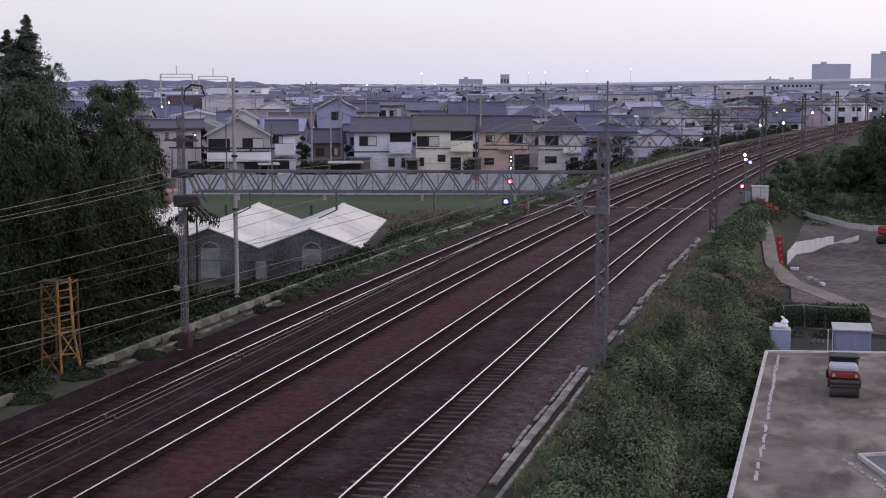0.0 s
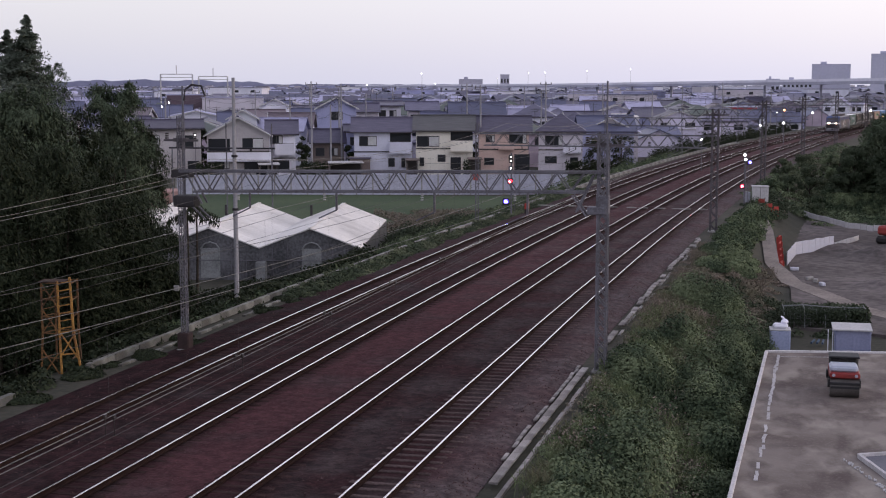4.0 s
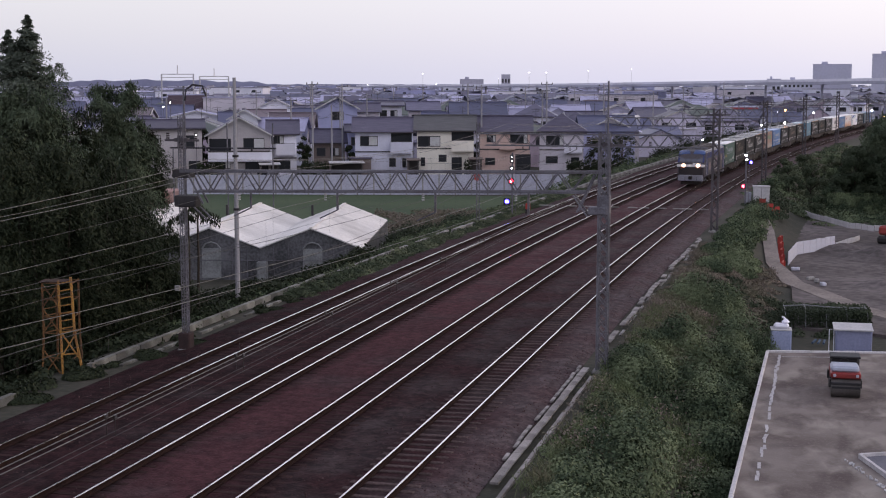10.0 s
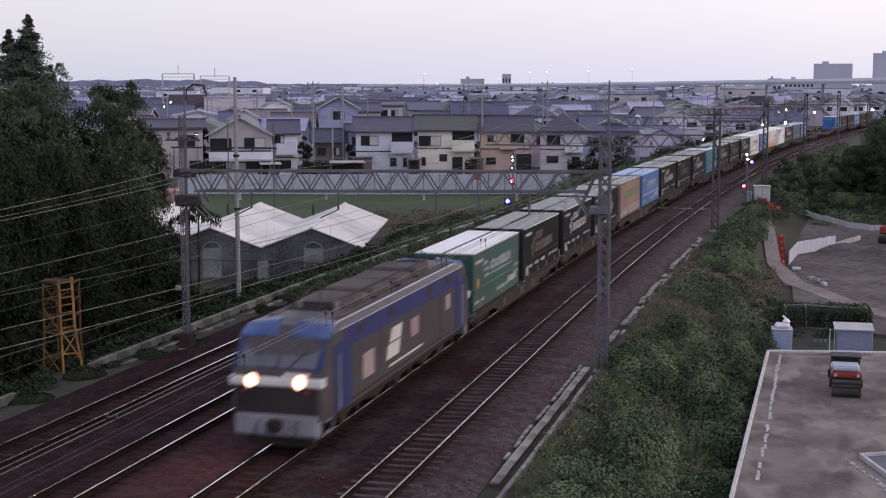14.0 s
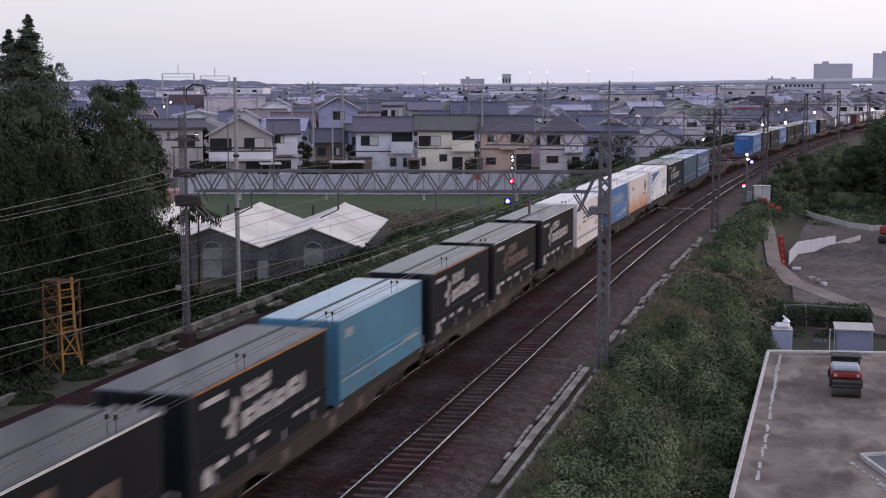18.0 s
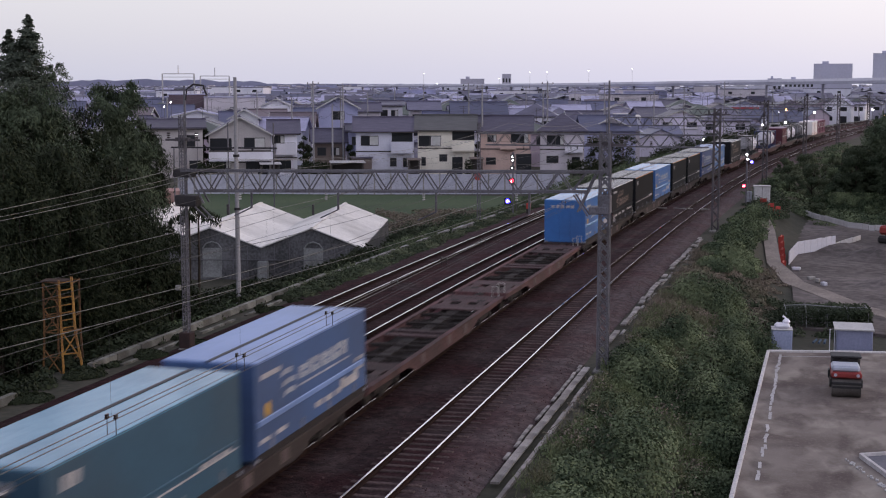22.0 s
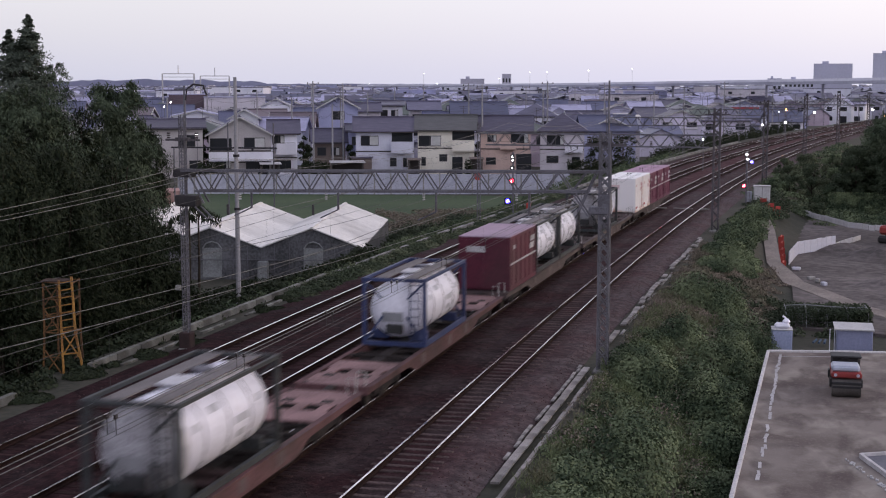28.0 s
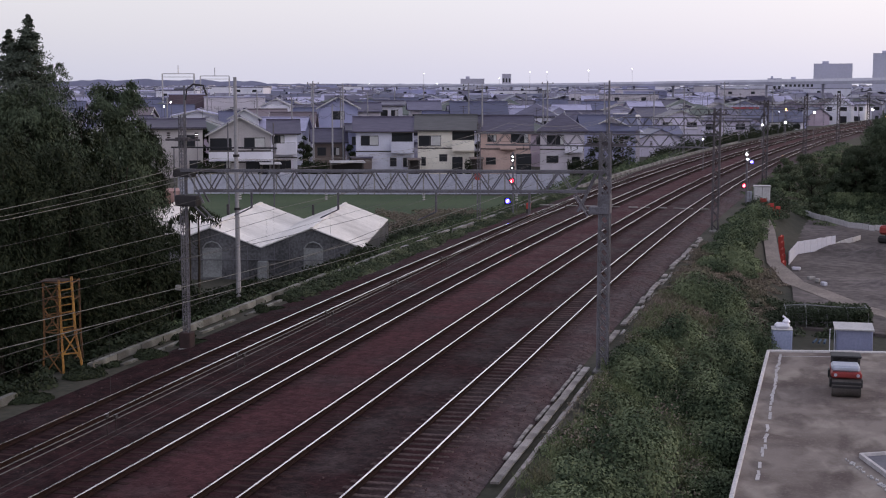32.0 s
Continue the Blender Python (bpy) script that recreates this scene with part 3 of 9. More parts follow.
def make_gantry(s, left, right, low=(6.22, 6.53), high=(7.05, 7.28), heavy=1.0):
    """Two lattice masts and a truss beam; low and high are the chords' heights at the left and right masts."""
    g = thing("overhead_line_gantry", line_pose(s), "grey lattice steel gantry spanning the four tracks", "gantry", "overhead line gantries")
    near = s < 60

    def chord(z, x):
        return z[0] + (z[1] - z[0]) * (x - left) / (right - left)
    lattice_mast(g, right, 8.75, 0.36 if near else 0.44, near=near, thick=(0.08 if near else 0.085) * heavy, STEEL=STEEL if near else MAST_DARK)
    lattice_mast(g, left, 9.3 if near else 7.6, 0.22, near=near, thick=0.030, STEEL=STEEL)
    beam = part("truss_beam", Shape().tube([(left, -0.25, high[0]), (right, -0.25, high[1])], 0.07, 4).tube([(left, 0.25, high[0]), (right, 0.25, high[1])], 0.07, 4), STEEL, g)
    xa, xb = left + 0.6, right - 0.6
    part("lower_chord", Shape().tube([(xa, -0.25, chord(low, xa)), (xb, -0.25, chord(low, xb))], 0.065, 4).tube([(xa, 0.25, chord(low, xa)), (xb, 0.25, chord(low, xb))], 0.065, 4), STEEL, beam)
    n = 30 if near else 24
    web = Shape()
    step = (right - left - 1.4) / n
    for i in range(n):
        x0 = left + 0.7 + i * step
        za, zb = (low, high) if i % 2 else (high, low)
        for q in (-0.25, 0.25):
            ends = [(x0, q, chord(za, x0)), (x0 + step, q, chord(zb, x0 + step))]
            if s < 110:
                part("diagonal", Shape().tube(ends, 0.032, 4), STEEL, beam)
            else:
                web.tube(ends, 0.035, 4)
    if web.v:
        tagged(part("web", web, STEEL, beam), kind="stuff")
    for x, d in ((left, 1), (right, -1)):
        if not near:
            break
        if d < 0:
            part("gusset", Shape().rbox((x, 0, 6.05), (0.48, 0.48, 0.7), 0.03), STEEL, g)
            part("pipe_extension", Shape().tube([(x + 0.1, 0.1, 8.6), (x + 0.1, 0.1, 10.7)], 0.035, 6), STEEL, g, "thin pipe above the mast")
        else:
            part("sleeve", Shape().rbox((x + 0.05, 0, 6.95), (0.8, 0.5, 0.34), 0.03), DARK_STEEL, g, "dark steel sleeve round the mast head")
            part("junction_box", Shape().rbox((x - 0.24, -0.2, 2.22), (0.22, 0.16, 0.22), 0.02), CONCRETE, g, "small grey junction box")
            part("foot_casing", Shape().rbox((x, 0, -0.1), (0.5, 0.5, 0.9), 0.04), mat("rusty_foot", (0.05, 0.030, 0.030), (0.028, 0.019, 0.019), 3, 0.9), g, "dark rusty casing round the mast foot")
        part("knee_plate", Shape().rbox((x + d * 0.2, 0, 5.82), (0.95 if d > 0 else 0.75, 0.58, 0.46 if d > 0 else 0.3), 0.04), DARK_STEEL if d > 0 else STEEL, g)
        for q in (-0.25, 0.25):
            part("knee_brace", Shape().tube([(x + d * 0.6, q, 5.6), (x + d * 1.15, q, 5.1 if d > 0 else 6.4)], 0.04, 4), STEEL, g)
            part("knee_strut", Shape().tube([(x + d * 1.0, q, 5.75), (x + d * 0.35, q, chord(high, x) - 0.1)], 0.045, 4), STEEL, g)
    for c in TRACKS:
        zl = chord(low, c)
        hang = part("hanger", Shape().tube([(c + 0.5, 0, zl), (c + 0.5, 0, 5.6)], 0.05, 6).tube([(c + 0.5, 0, 5.6), (c - 0.25, 0, 5.25)], 0.028, 5), STEEL, g)
        ins = Shape()
        for i in range(4):
            ins.tube([(c, 0, zl - 0.03 - i * 0.09), (c, 0, zl - 0.08 - i * 0.09)], 0.055, 8)
        part("insulator", ins, PALE_CONCRETE if near else INSUL, hang, "pale ribbed insulator" if near else "dark ribbed insulator")
    for x in (left, right) if near else (right,):
        arm = part("cross_arm", Shape().box((x, 0, 8.3), (1.5 if near else 1.9, 0.09, 0.09)).box((x, 0, 8.3 + 0.02), (0.6, 0.2, 0.15)), MAST_DARK, g)
        for d in (-0.62, 0.62):
            ins = Shape()
            for i in range(3):
                ins.tube([(x + d, 0, 8.36 + i * 0.09), (x + d, 0, 8.42 + i * 0.09)], 0.075, 8)
            part("insulator", ins, INSUL, arm)
    return g


for s in SPANS[1:]:
    make_gantry(s, -24.8, -7.46) if s < 60 else make_gantry(s, -25.9, -7.62 if s < 120 else -8.2, (5.85, 5.85), (6.75, 6.75), 1.4)


def strung(sh, s0, s1, off, z, sag, r, n=10):
    pts = []
    for i in range(n + 1):
        f = i / n
        pts.append(on_line(s0 + (s1 - s0) * f, off, z - sag * 4 * f * (1 - f)))
    sh.tube(pts, r, 4, cap=False)


WIRE_DULL = mat("tarnished_wire", (0.085, 0.080, 0.080), (0.050, 0.047, 0.048), 2, 0.6, 0, 0.4)
for nr, c in enumerate(TRACKS):
    line = thing("contact_line", Matrix(), "overhead contact line with hangers above a track", "overhead wire", "overhead contact lines", "structure")
    mess, cont, drop, clips = Shape(), Shape(), Shape(), Shape()
    twin = nr == 3
    for a, b in zip(SPANS, SPANS[1:]):
        strung(mess, a, b, c, 7.5, 0.8, 0.008 if nr == 0 else 0.006)
        for d in ((-0.08, 0.08) if twin else (0.0,)):
            strung(cont, a, b, c + d, 5.2, 0.03, 0.011 if nr == 0 else 0.0085 if nr == 3 else 0.006)
            if twin:
                strung(mess, a, b, c + d, 4.9, 0.0, 0.005)
        for i in range(1, 10):
            f = i / 10 - 0.005
            zt = 7.5 - 0.8 * 4 * f * (1 - f)
            s = a + (b - a) * f
            drop.tube([on_line(s, c, 5.2), on_line(s, c, zt)], 0.0022, 3)
            if s < 120 and twin:
                for d in (-0.08, 0.08):
                    clips.tube([on_line(s, c + d, 4.90), on_line(s, c + d, 5.2)], 0.007, 4)
                    for z, q in ((5.19, 0.026), (5.23, 0.022)):
                        clips.tube([on_line(s - 0.04, c + d, z), on_line(s + 0.04, c + d, z)], q, 8)
    part("messenger_wire", mess, WIRE if nr == 0 else WIRE_DULL, line)
    part("contact_wire", cont, WIRE if nr in (0, 3) else WIRE_DULL, line)
    tagged(part("dropper_set", drop, WIRE_DULL, line), kind="stuff")
    if clips.v:
        tagged(part("clamp_set", clips, INSUL, line, "small black clamps on the twin wires"), kind="stuff")

# feeders: the lowest point lies lows metres along the line, and the wire rises from it both ways
for off, lows, z, rise, s1 in ((-13.9, 60.0, 5.38, (0.00057, 0.00022), 104.4), (-12.46, 65.0, 5.32, (0.00050, 0.00033), 104.4), (-8.3, 30.0, 8.0, (0.0012, 0.00060), 52.1)):
    sh = Shape()
    sh.tube([on_line(s, off, z + rise[0 if s < lows else 1] * (s - lows) ** 2) for s in np.linspace(-1.0, s1, 30)], 0.009 if off < -10 else 0.0045, 4, cap=False)
    whole("feeder_wire", sh, WIRE if off < -10 else WIRE_DULL, "thin sagging feeder wire along the railway", "wire", "feeder wires", "structure")
for off, z, sag, s0 in ((-23.5, 7.55, 0.9, 0), (-23.6, 6.95, 0.6, 0), (-8.3, 8.5, 0.75, 1)):
    sh = Shape()
    for a, b in list(zip(SPANS, SPANS[1:]))[s0:]:
        strung(sh, a, b, off, z, sag, 0.013 if off < -20 else 0.010)
    whole("feeder_wire", sh, WIRE, "thin sagging feeder wire along the railway", "wire", "feeder wires", "structure")
for off in (-13.9, -12.46):
    ins = Shape()
    for i in range(4):
        ins.tube([on_line(104.4, off, 5.86 + i * 0.11), on_line(104.4, off, 5.93 + i * 0.11)], 0.10, 8)
    whole("strain_insulator", ins, INSUL, "dark ribbed insulator under the gantry beam", "insulator", "strain insulators", "structure")


# ---- plants ----
def leaf_mesh(name, centres, size, material, aspect=0.42, droop=0.3, seed=1, normals=None, jitter=0.55):
    """One small quad for each centre; with normals, the leaves shingle the outside of their clumps."""
    r = np.random.default_rng(seed)
    n = len(centres)
    size = np.broadcast_to(size, (n,)) * r.uniform(0.6, 1.3, n)
    d = r.normal(size=(n, 3))
    d[:, 2] = d[:, 2] * 0.6 - droop
    if normals is not None:
        up = normals + r.normal(size=(n, 3)) * jitter
        up /= np.linalg.norm(up, axis=1)[:, None] + 1e-9
        d -= up * (d * up).sum(1)[:, None]
        d /= np.linalg.norm(d, axis=1)[:, None] + 1e-9
        e = np.cross(up, d)
    else:
        d /= np.linalg.norm(d, axis=1)[:, None]
        e = np.cross(d, r.normal(size=(n, 3)))
        e /= np.linalg.norm(e, axis=1)[:, None] + 1e-9
    a, b = d * size[:, None] / 2, e * (size * aspect)[:, None] / 2
    v = np.stack([centres - a, centres + b * 1.0, centres + a, centres - b], 1).reshape(-1, 3)
    me = bpy.data.meshes.new(name)
    me.vertices.add(4 * n)
    me.vertices.foreach_set("co", v.astype(np.float32).ravel())
    me.loops.add(4 * n)
    me.loops.foreach_set("vertex_index", np.arange(4 * n, dtype=np.int32))
    me.polygons.add(n)
    me.polygons.foreach_set("loop_start", np.arange(0, 4 * n, 4, dtype=np.int32))
    me.polygons.foreach_set("loop_total", np.full(n, 4, dtype=np.int32))
    me.materials.append(material)
    me.update(calc_edges=True)
    return me


def make_tree(x, y, top, crown_r, low, label, leaves=9000, size=0.34, kind="round", material=None, seed=0, base=None, category="tree"):
    r = np.random.default_rng(seed + 100)
    zb = float(ground_z(x, y)) if base is None else base
    H0 = top - zb
    T = thing("tree", pose(x, y, zb), label, category)
    trunk = Shape()
    lean = r.normal(size=2) * 0.02
    pts = [(lean[0] * H0 * f, lean[1] * H0 * f, -0.2 + (H0 * 0.93 + 0.2) * f) for f in (0, 0.25, 0.5, 0.75, 1.0)]
    trunk.tube(pts, 0.025 * H0 + 0.04, 8, 0.03)
    lz = low - zb
    cone = kind == "cone"
    nc = 420 if cone else int(18 + 5.5 * crown_r * crown_r * (H0 - lz) / 9)
    cs, rs = [], []
    for i in range(nc):
        f = r.uniform(0, 1)
        a = r.uniform(0, 6.283)
        if cone:
            tier = f ** 1.2
            rad = (crown_r * (1 - tier) ** 0.85 + 0.12) * (0.75 + 0.35 * math.sin(tier * 40) ** 2)
            q = r.uniform(0.15, 1.0) ** 0.7
            c = (rad * q * math.cos(a), rad * q * math.sin(a), lz + (H0 - lz) * tier + 0.25 * rad * (q - 0.6))
            rr = 0.24 + 0.30 * (1 - tier)
        else:
            prof = math.sin(math.pi * min(0.97, 0.14 + 0.84 * f)) ** 0.55
            q = r.uniform(0.35, 1.0) ** 0.5
            wob = 0.85 + 0.28 * math.sin(3 * a + seed) + 0.16 * math.sin(7 * f + 2 * a + seed * 2)
            rr = r.uniform(0.20, 0.36) * crown_r ** 0.75
            reach = max(0.2, crown_r * prof * wob - 0.5 * rr)
            c = (reach * q * math.cos(a), reach * q * math.sin(a), min(H0 - rr * (1.4 if kind == "droop" else 0.8), lz + (H0 - lz) * f + r.normal() * 0.3))
        cs.append(c)
        rs.append(rr)
        if i % 3 == 0:
            zt = max(0.3 * lz, c[2] - 0.7 * math.hypot(c[0], c[1]))
            k = min(1, max(0, zt / (H0 * 0.93)))
            trunk.tube([(lean[0] * zt, lean[1] * zt, zt), ((c[0]) * 0.55, (c[1]) * 0.55, (zt + c[2]) / 2 + 0.2), c], 0.05 + 0.03 * (1 - k), 5, 0.015)
    part("trunk", trunk, BARK, T)
    cs, rs = np.array(cs), np.array(rs)
    wgt = rs ** 2 / (rs ** 2).sum()
    idx = r.choice(nc, leaves, p=wgt)
    u = r.normal(size=(leaves, 3))
    u /= np.linalg.norm(u, axis=1)[:, None]
    shell = r.uniform(0.35, 1.12, leaves) ** 0.7
    squash = np.array([1.0, 1.0, 0.5]) if cone else (np.array([0.85, 0.85, 1.5]) if kind == "droop" else np.array([1.05, 1.05, 0.85]))
    off = u * (shell * rs[idx])[:, None] * squash
    if kind == "droop":
        off[:, 2] -= (r.uniform(0, 1, leaves) ** 3) * rs[idx] * 1.6
    P = cs[idx] + off
    P[:, 2] = np.maximum(P[:, 2], 0.15)
    nn = u + np.array([0, 0, 0.25])
    part("crown", leaf_mesh("crown", P, size, material or LEAF_DARK, 0.24 if kind != "round" else 0.5, 1.3 if kind == "droop" else 0.2, seed, nn, 0.5), None, T)
    return T


def spot(bearing, dist):
    """A place by its bearing in degrees left of the straight track, and its distance."""
    return -dist * math.sin(radians(bearing)), dist * math.cos(radians(bearing))


def plume_tree(x, y, top, crown_r, low, label, plumes, per, size, material, seed, cone=False, thin=0.13, category="tree"):
    """Arching sprays of hanging leaves round slender stems; a conifer's sprays stand out flat in tiers."""
    r = np.random.default_rng(seed + 500)
    zb = float(ground_z(x, y))
    H0, lz = top - zb, low - zb
    T = thing("tree", pose(x, y, zb), label, category)
    stems = Shape()
    if cone:
        stems.tube([(0, 0, -0.2), (0, 0, H0 * 0.5), (0.04, 0, H0 - 0.2)], 0.03 * H0, 7, 0.02)
    else:
        for q in range(5):
            a, rd = r.uniform(0, 6.28), crown_r * r.uniform(0.1, 0.5)
            hx, hy = rd * math.cos(a), rd * math.sin(a)
            stems.tube([(hx * 0.5, hy * 0.5, -0.2), (hx * 0.7, hy * 0.7, H0 * 0.5), (hx, hy, H0 * r.uniform(0.75, 0.93))], 0.07, 6, 0.02)
    n = plumes
    f = r.uniform(0, 1, n)
    az = r.uniform(0, 2 * np.pi, n)
    if cone:
        lvl = f ** 1.0
        L = (crown_r * (1 - lvl) ** 1.0 * (0.72 + 0.42 * np.sin(lvl * 34) ** 2) + 0.06) * r.uniform(0.55, 1.15, n)
        st = np.stack([0 * f, 0 * f, lz + (H0 - lz) * lvl], 1)
        rise, fall = 0.55, 0.55
    else:
        prof = np.sin(np.pi * np.clip(0.2 + 0.76 * f, 0, 0.97)) ** 0.6
        L = crown_r * r.uniform(0.45, 0.85, n) * (0.45 + 0.55 * prof)
        q = crown_r * prof * r.uniform(0, 0.62, n)
        st = np.stack([q * np.cos(az), q * np.sin(az), lz + (H0 - lz) * f - 0.45 * L * (f > 0.7)], 1)
        az = az + r.normal(size=n) * 0.7
        rise, fall = 0.95, 1.25
    t = r.uniform(0.05, 1, (n, per)) ** 0.8
    Lt = L[:, None]
    out = t * Lt
    zz = (rise * t - fall * t * t) * Lt
    g = r.normal(size=(n, per, 3)) * (thin * Lt * (0.35 + t))[..., None]
    if cone:
        g[..., 2] *= 0.45
    else:
        g[..., 2] -= abs(r.normal(size=(n, per))) * 0.16 * Lt
    P = np.stack([st[:, None, 0] + np.cos(az)[:, None] * out, st[:, None, 1] + np.sin(az)[:, None] * out, st[:, None, 2] + zz], -1) + g
    for i in range(0, n, 4):
        c, s_ = math.cos(az[i]), math.sin(az[i])
        stems.tube([st[i], st[i] + np.array([c * L[i] * 0.45, s_ * L[i] * 0.45, (rise * 0.45 - fall * 0.2) * L[i]]), st[i] + np.array([c * L[i] * 0.9, s_ * L[i] * 0.9, (rise * 0.9 - fall * 0.81) * L[i]])], 0.022, 4, 0.008)
    part("trunk", stems, BARK, T)
    P = P.reshape(-1, 3)
    P[:, 2] = np.clip(P[:, 2], 0.1, H0)
    part("crown", leaf_mesh("crown", P, size, material, 0.26 if cone else 0.2, 0.2 if cone else 2.4, seed, np.repeat(np.stack([np.cos(az) * 0.45, np.sin(az) * 0.45, 0.8 + 0 * az], 1), per, 0), 0.5), None, T)
    return T


BAMBOO = "dark feathery bamboo-like tree in the grove"
GROVE = [(31.28, 72, 13.9, 3.3, 6.6, "cone", 300), (32.0, 73, 13.2, 3.5, 6.0, "cone", 260), (26.55, 70, 4.0, 1.5, -1.6, "plume", 60), (26.95, 66, 4.4, 1.6, -1.8, "plume", 110), (26.1, 67, 2.6, 1.3, -1.8, "plume", 80), (30.35, 76, 11.75, 1.25, 8.8, "sparse", 36), (33.0, 70, 10.4, 3.0, 0.0, "plume", 190), (31.4, 70, 10.8, 2.7, 0.0, "plume", 190), (29.9, 72, 9.6, 2.7, 0.0, "plume", 190), (28.35, 76, 10.7, 2.2, -0.5, "plume", 200), (27.75, 76, 10.9, 2.0, -0.5, "plume", 190),
         (27.2, 80, 8.6, 1.7, 4.2, "plume", 110), (26.85, 80, 6.4, 1.2, 3.6, "plume", 60), (32.6, 62, 8.6, 3.2, -0.4, "plume", 190), (30.6, 63, 8.2, 3.0, -0.8, "plume", 180), (28.7, 65, 7.6, 2.8, -1.0, "plume", 170), (28.5, 70, 5.6, 2.1, -1.4, "plume", 140), (28.1, 72, 3.2, 1.7, -1.6, "plume", 90),
         (34.3, 62, 6.5, 3.0, -1.2, "plume", 120), (31.7, 63, 3.6, 2.4, -1.5, "plume", 110), (29.5, 64, 3.2, 2.2, -1.6, "plume", 110), (28.0, 67, 2.2, 1.7, -1.7, "plume", 90), (26.2, 76, -0.2, 1.2, -2.2, "plume", 50)]
for i, (b, d, top, cr, low, kd, n) in enumerate(GROVE):
    x, y = spot(b, d)
    if kd == "cone":
        plume_tree(x, y, top, cr, low, "tall dark conifer rising above the grove", n, 90, 0.22, LEAF_CONIFER, i, True, 0.15)
    elif kd == "sparse":
        plume_tree(x, y, top, cr, low, "thin-topped tree rising above the grove", n, 120, 0.20, LEAF_GROVE, i)
    else:
        # Lower trees take the darker leaves, which hold the grove's shade.
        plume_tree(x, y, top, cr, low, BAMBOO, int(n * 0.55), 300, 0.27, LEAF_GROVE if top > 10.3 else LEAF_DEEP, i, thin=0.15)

def frond_tree(x, y, top, fronds, label, seed):
    """A small tree whose long fronds carry pairs of hanging leaflets."""
    r = np.random.default_rng(seed)
    zb = float(ground_z(x, y))
    T = thing("tree", pose(x, y, zb), label, "tree")
    H0 = top - zb
    stem = Shape().tube([(0, 0, -0.2), (0.1, 0, H0 * 0.5), (0.05, 0.1, H0 * 0.82)], 0.09, 7, 0.04)
    P, N = [], []
    for i in range(fronds):
        a = r.uniform(0, 6.283)
        L = r.uniform(0.7, 1.35)
        z0 = H0 * r.uniform(0.76, 0.86)
        spine = [(0.05 + math.cos(a) * L * f, 0.1 + math.sin(a) * L * f, z0 + L * (0.75 * f - 0.85 * f * f)) for f in (0, 0.25, 0.5, 0.75, 1.0)]
        stem.tube(spine, 0.016, 4, 0.006)
        for j in range(9):
            f = 0.2 + 0.8 * j / 8
            for s in (-1, 1):
                P.append((0.05 + math.cos(a) * L * f - s * math.sin(a) * 0.10, 0.1 + math.sin(a) * L * f + s * math.cos(a) * 0.10, z0 + L * (0.75 * f - 0.85 * f * f) - 0.17))
                N.append((-s * math.sin(a), s * math.cos(a), 0.25))
    part("trunk", stem, BARK, T)
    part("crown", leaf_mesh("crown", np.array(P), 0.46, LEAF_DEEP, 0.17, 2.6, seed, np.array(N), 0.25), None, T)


for i, (x, y, top, fr) in enumerate([(-30.9, 66.5, 5.35, 10), (-31.8, 67.3, 5.2, 10)]):
    frond_tree(x, y, top, fr, "dark tree with long drooping pinnate leaves beside the greenhouse", 700 + i)

for i, (x, y, top, cr, low, n) in enumerate([(4.9, 153, 4.0, 2.6, -2.4, 15000), (7.7, 155, 6.6, 2.6, -1.5, 10000), (9.6, 150, 6.8, 3.0, -2.4, 12000), (12.5, 147, 7.6, 3.4, -2.2, 14000), (16.5, 142, 8.8, 4.0, -1.5, 14000), (5.6, 155, 2.4, 2.0, -2.4, 9000), (8.5, 185, 6.2, 3.2, -2.0, 7000), (10.5, 168, 7.0, 3.6, -2.0, 8000),
                                             (14.0, 160, 8.0, 4.5, -2.0, 7000), (9.8, 152, 3.0, 2.6, -2.4, 8000), (12.5, 150, 3.2, 2.6, -2.4, 7000), (11.5, 212, 6.5, 4.0, -2.0, 6000), (13.5, 245, 6.5, 4.0, -2.0, 5000)]):
    make_tree(x, y, top, cr, low, "dark rounded tree on the bank beyond the building site", int(n * 1.3), 0.29, "round", LEAF_DARK if i in (0, 2, 5) else LEAF_GROVE, 40 + i)


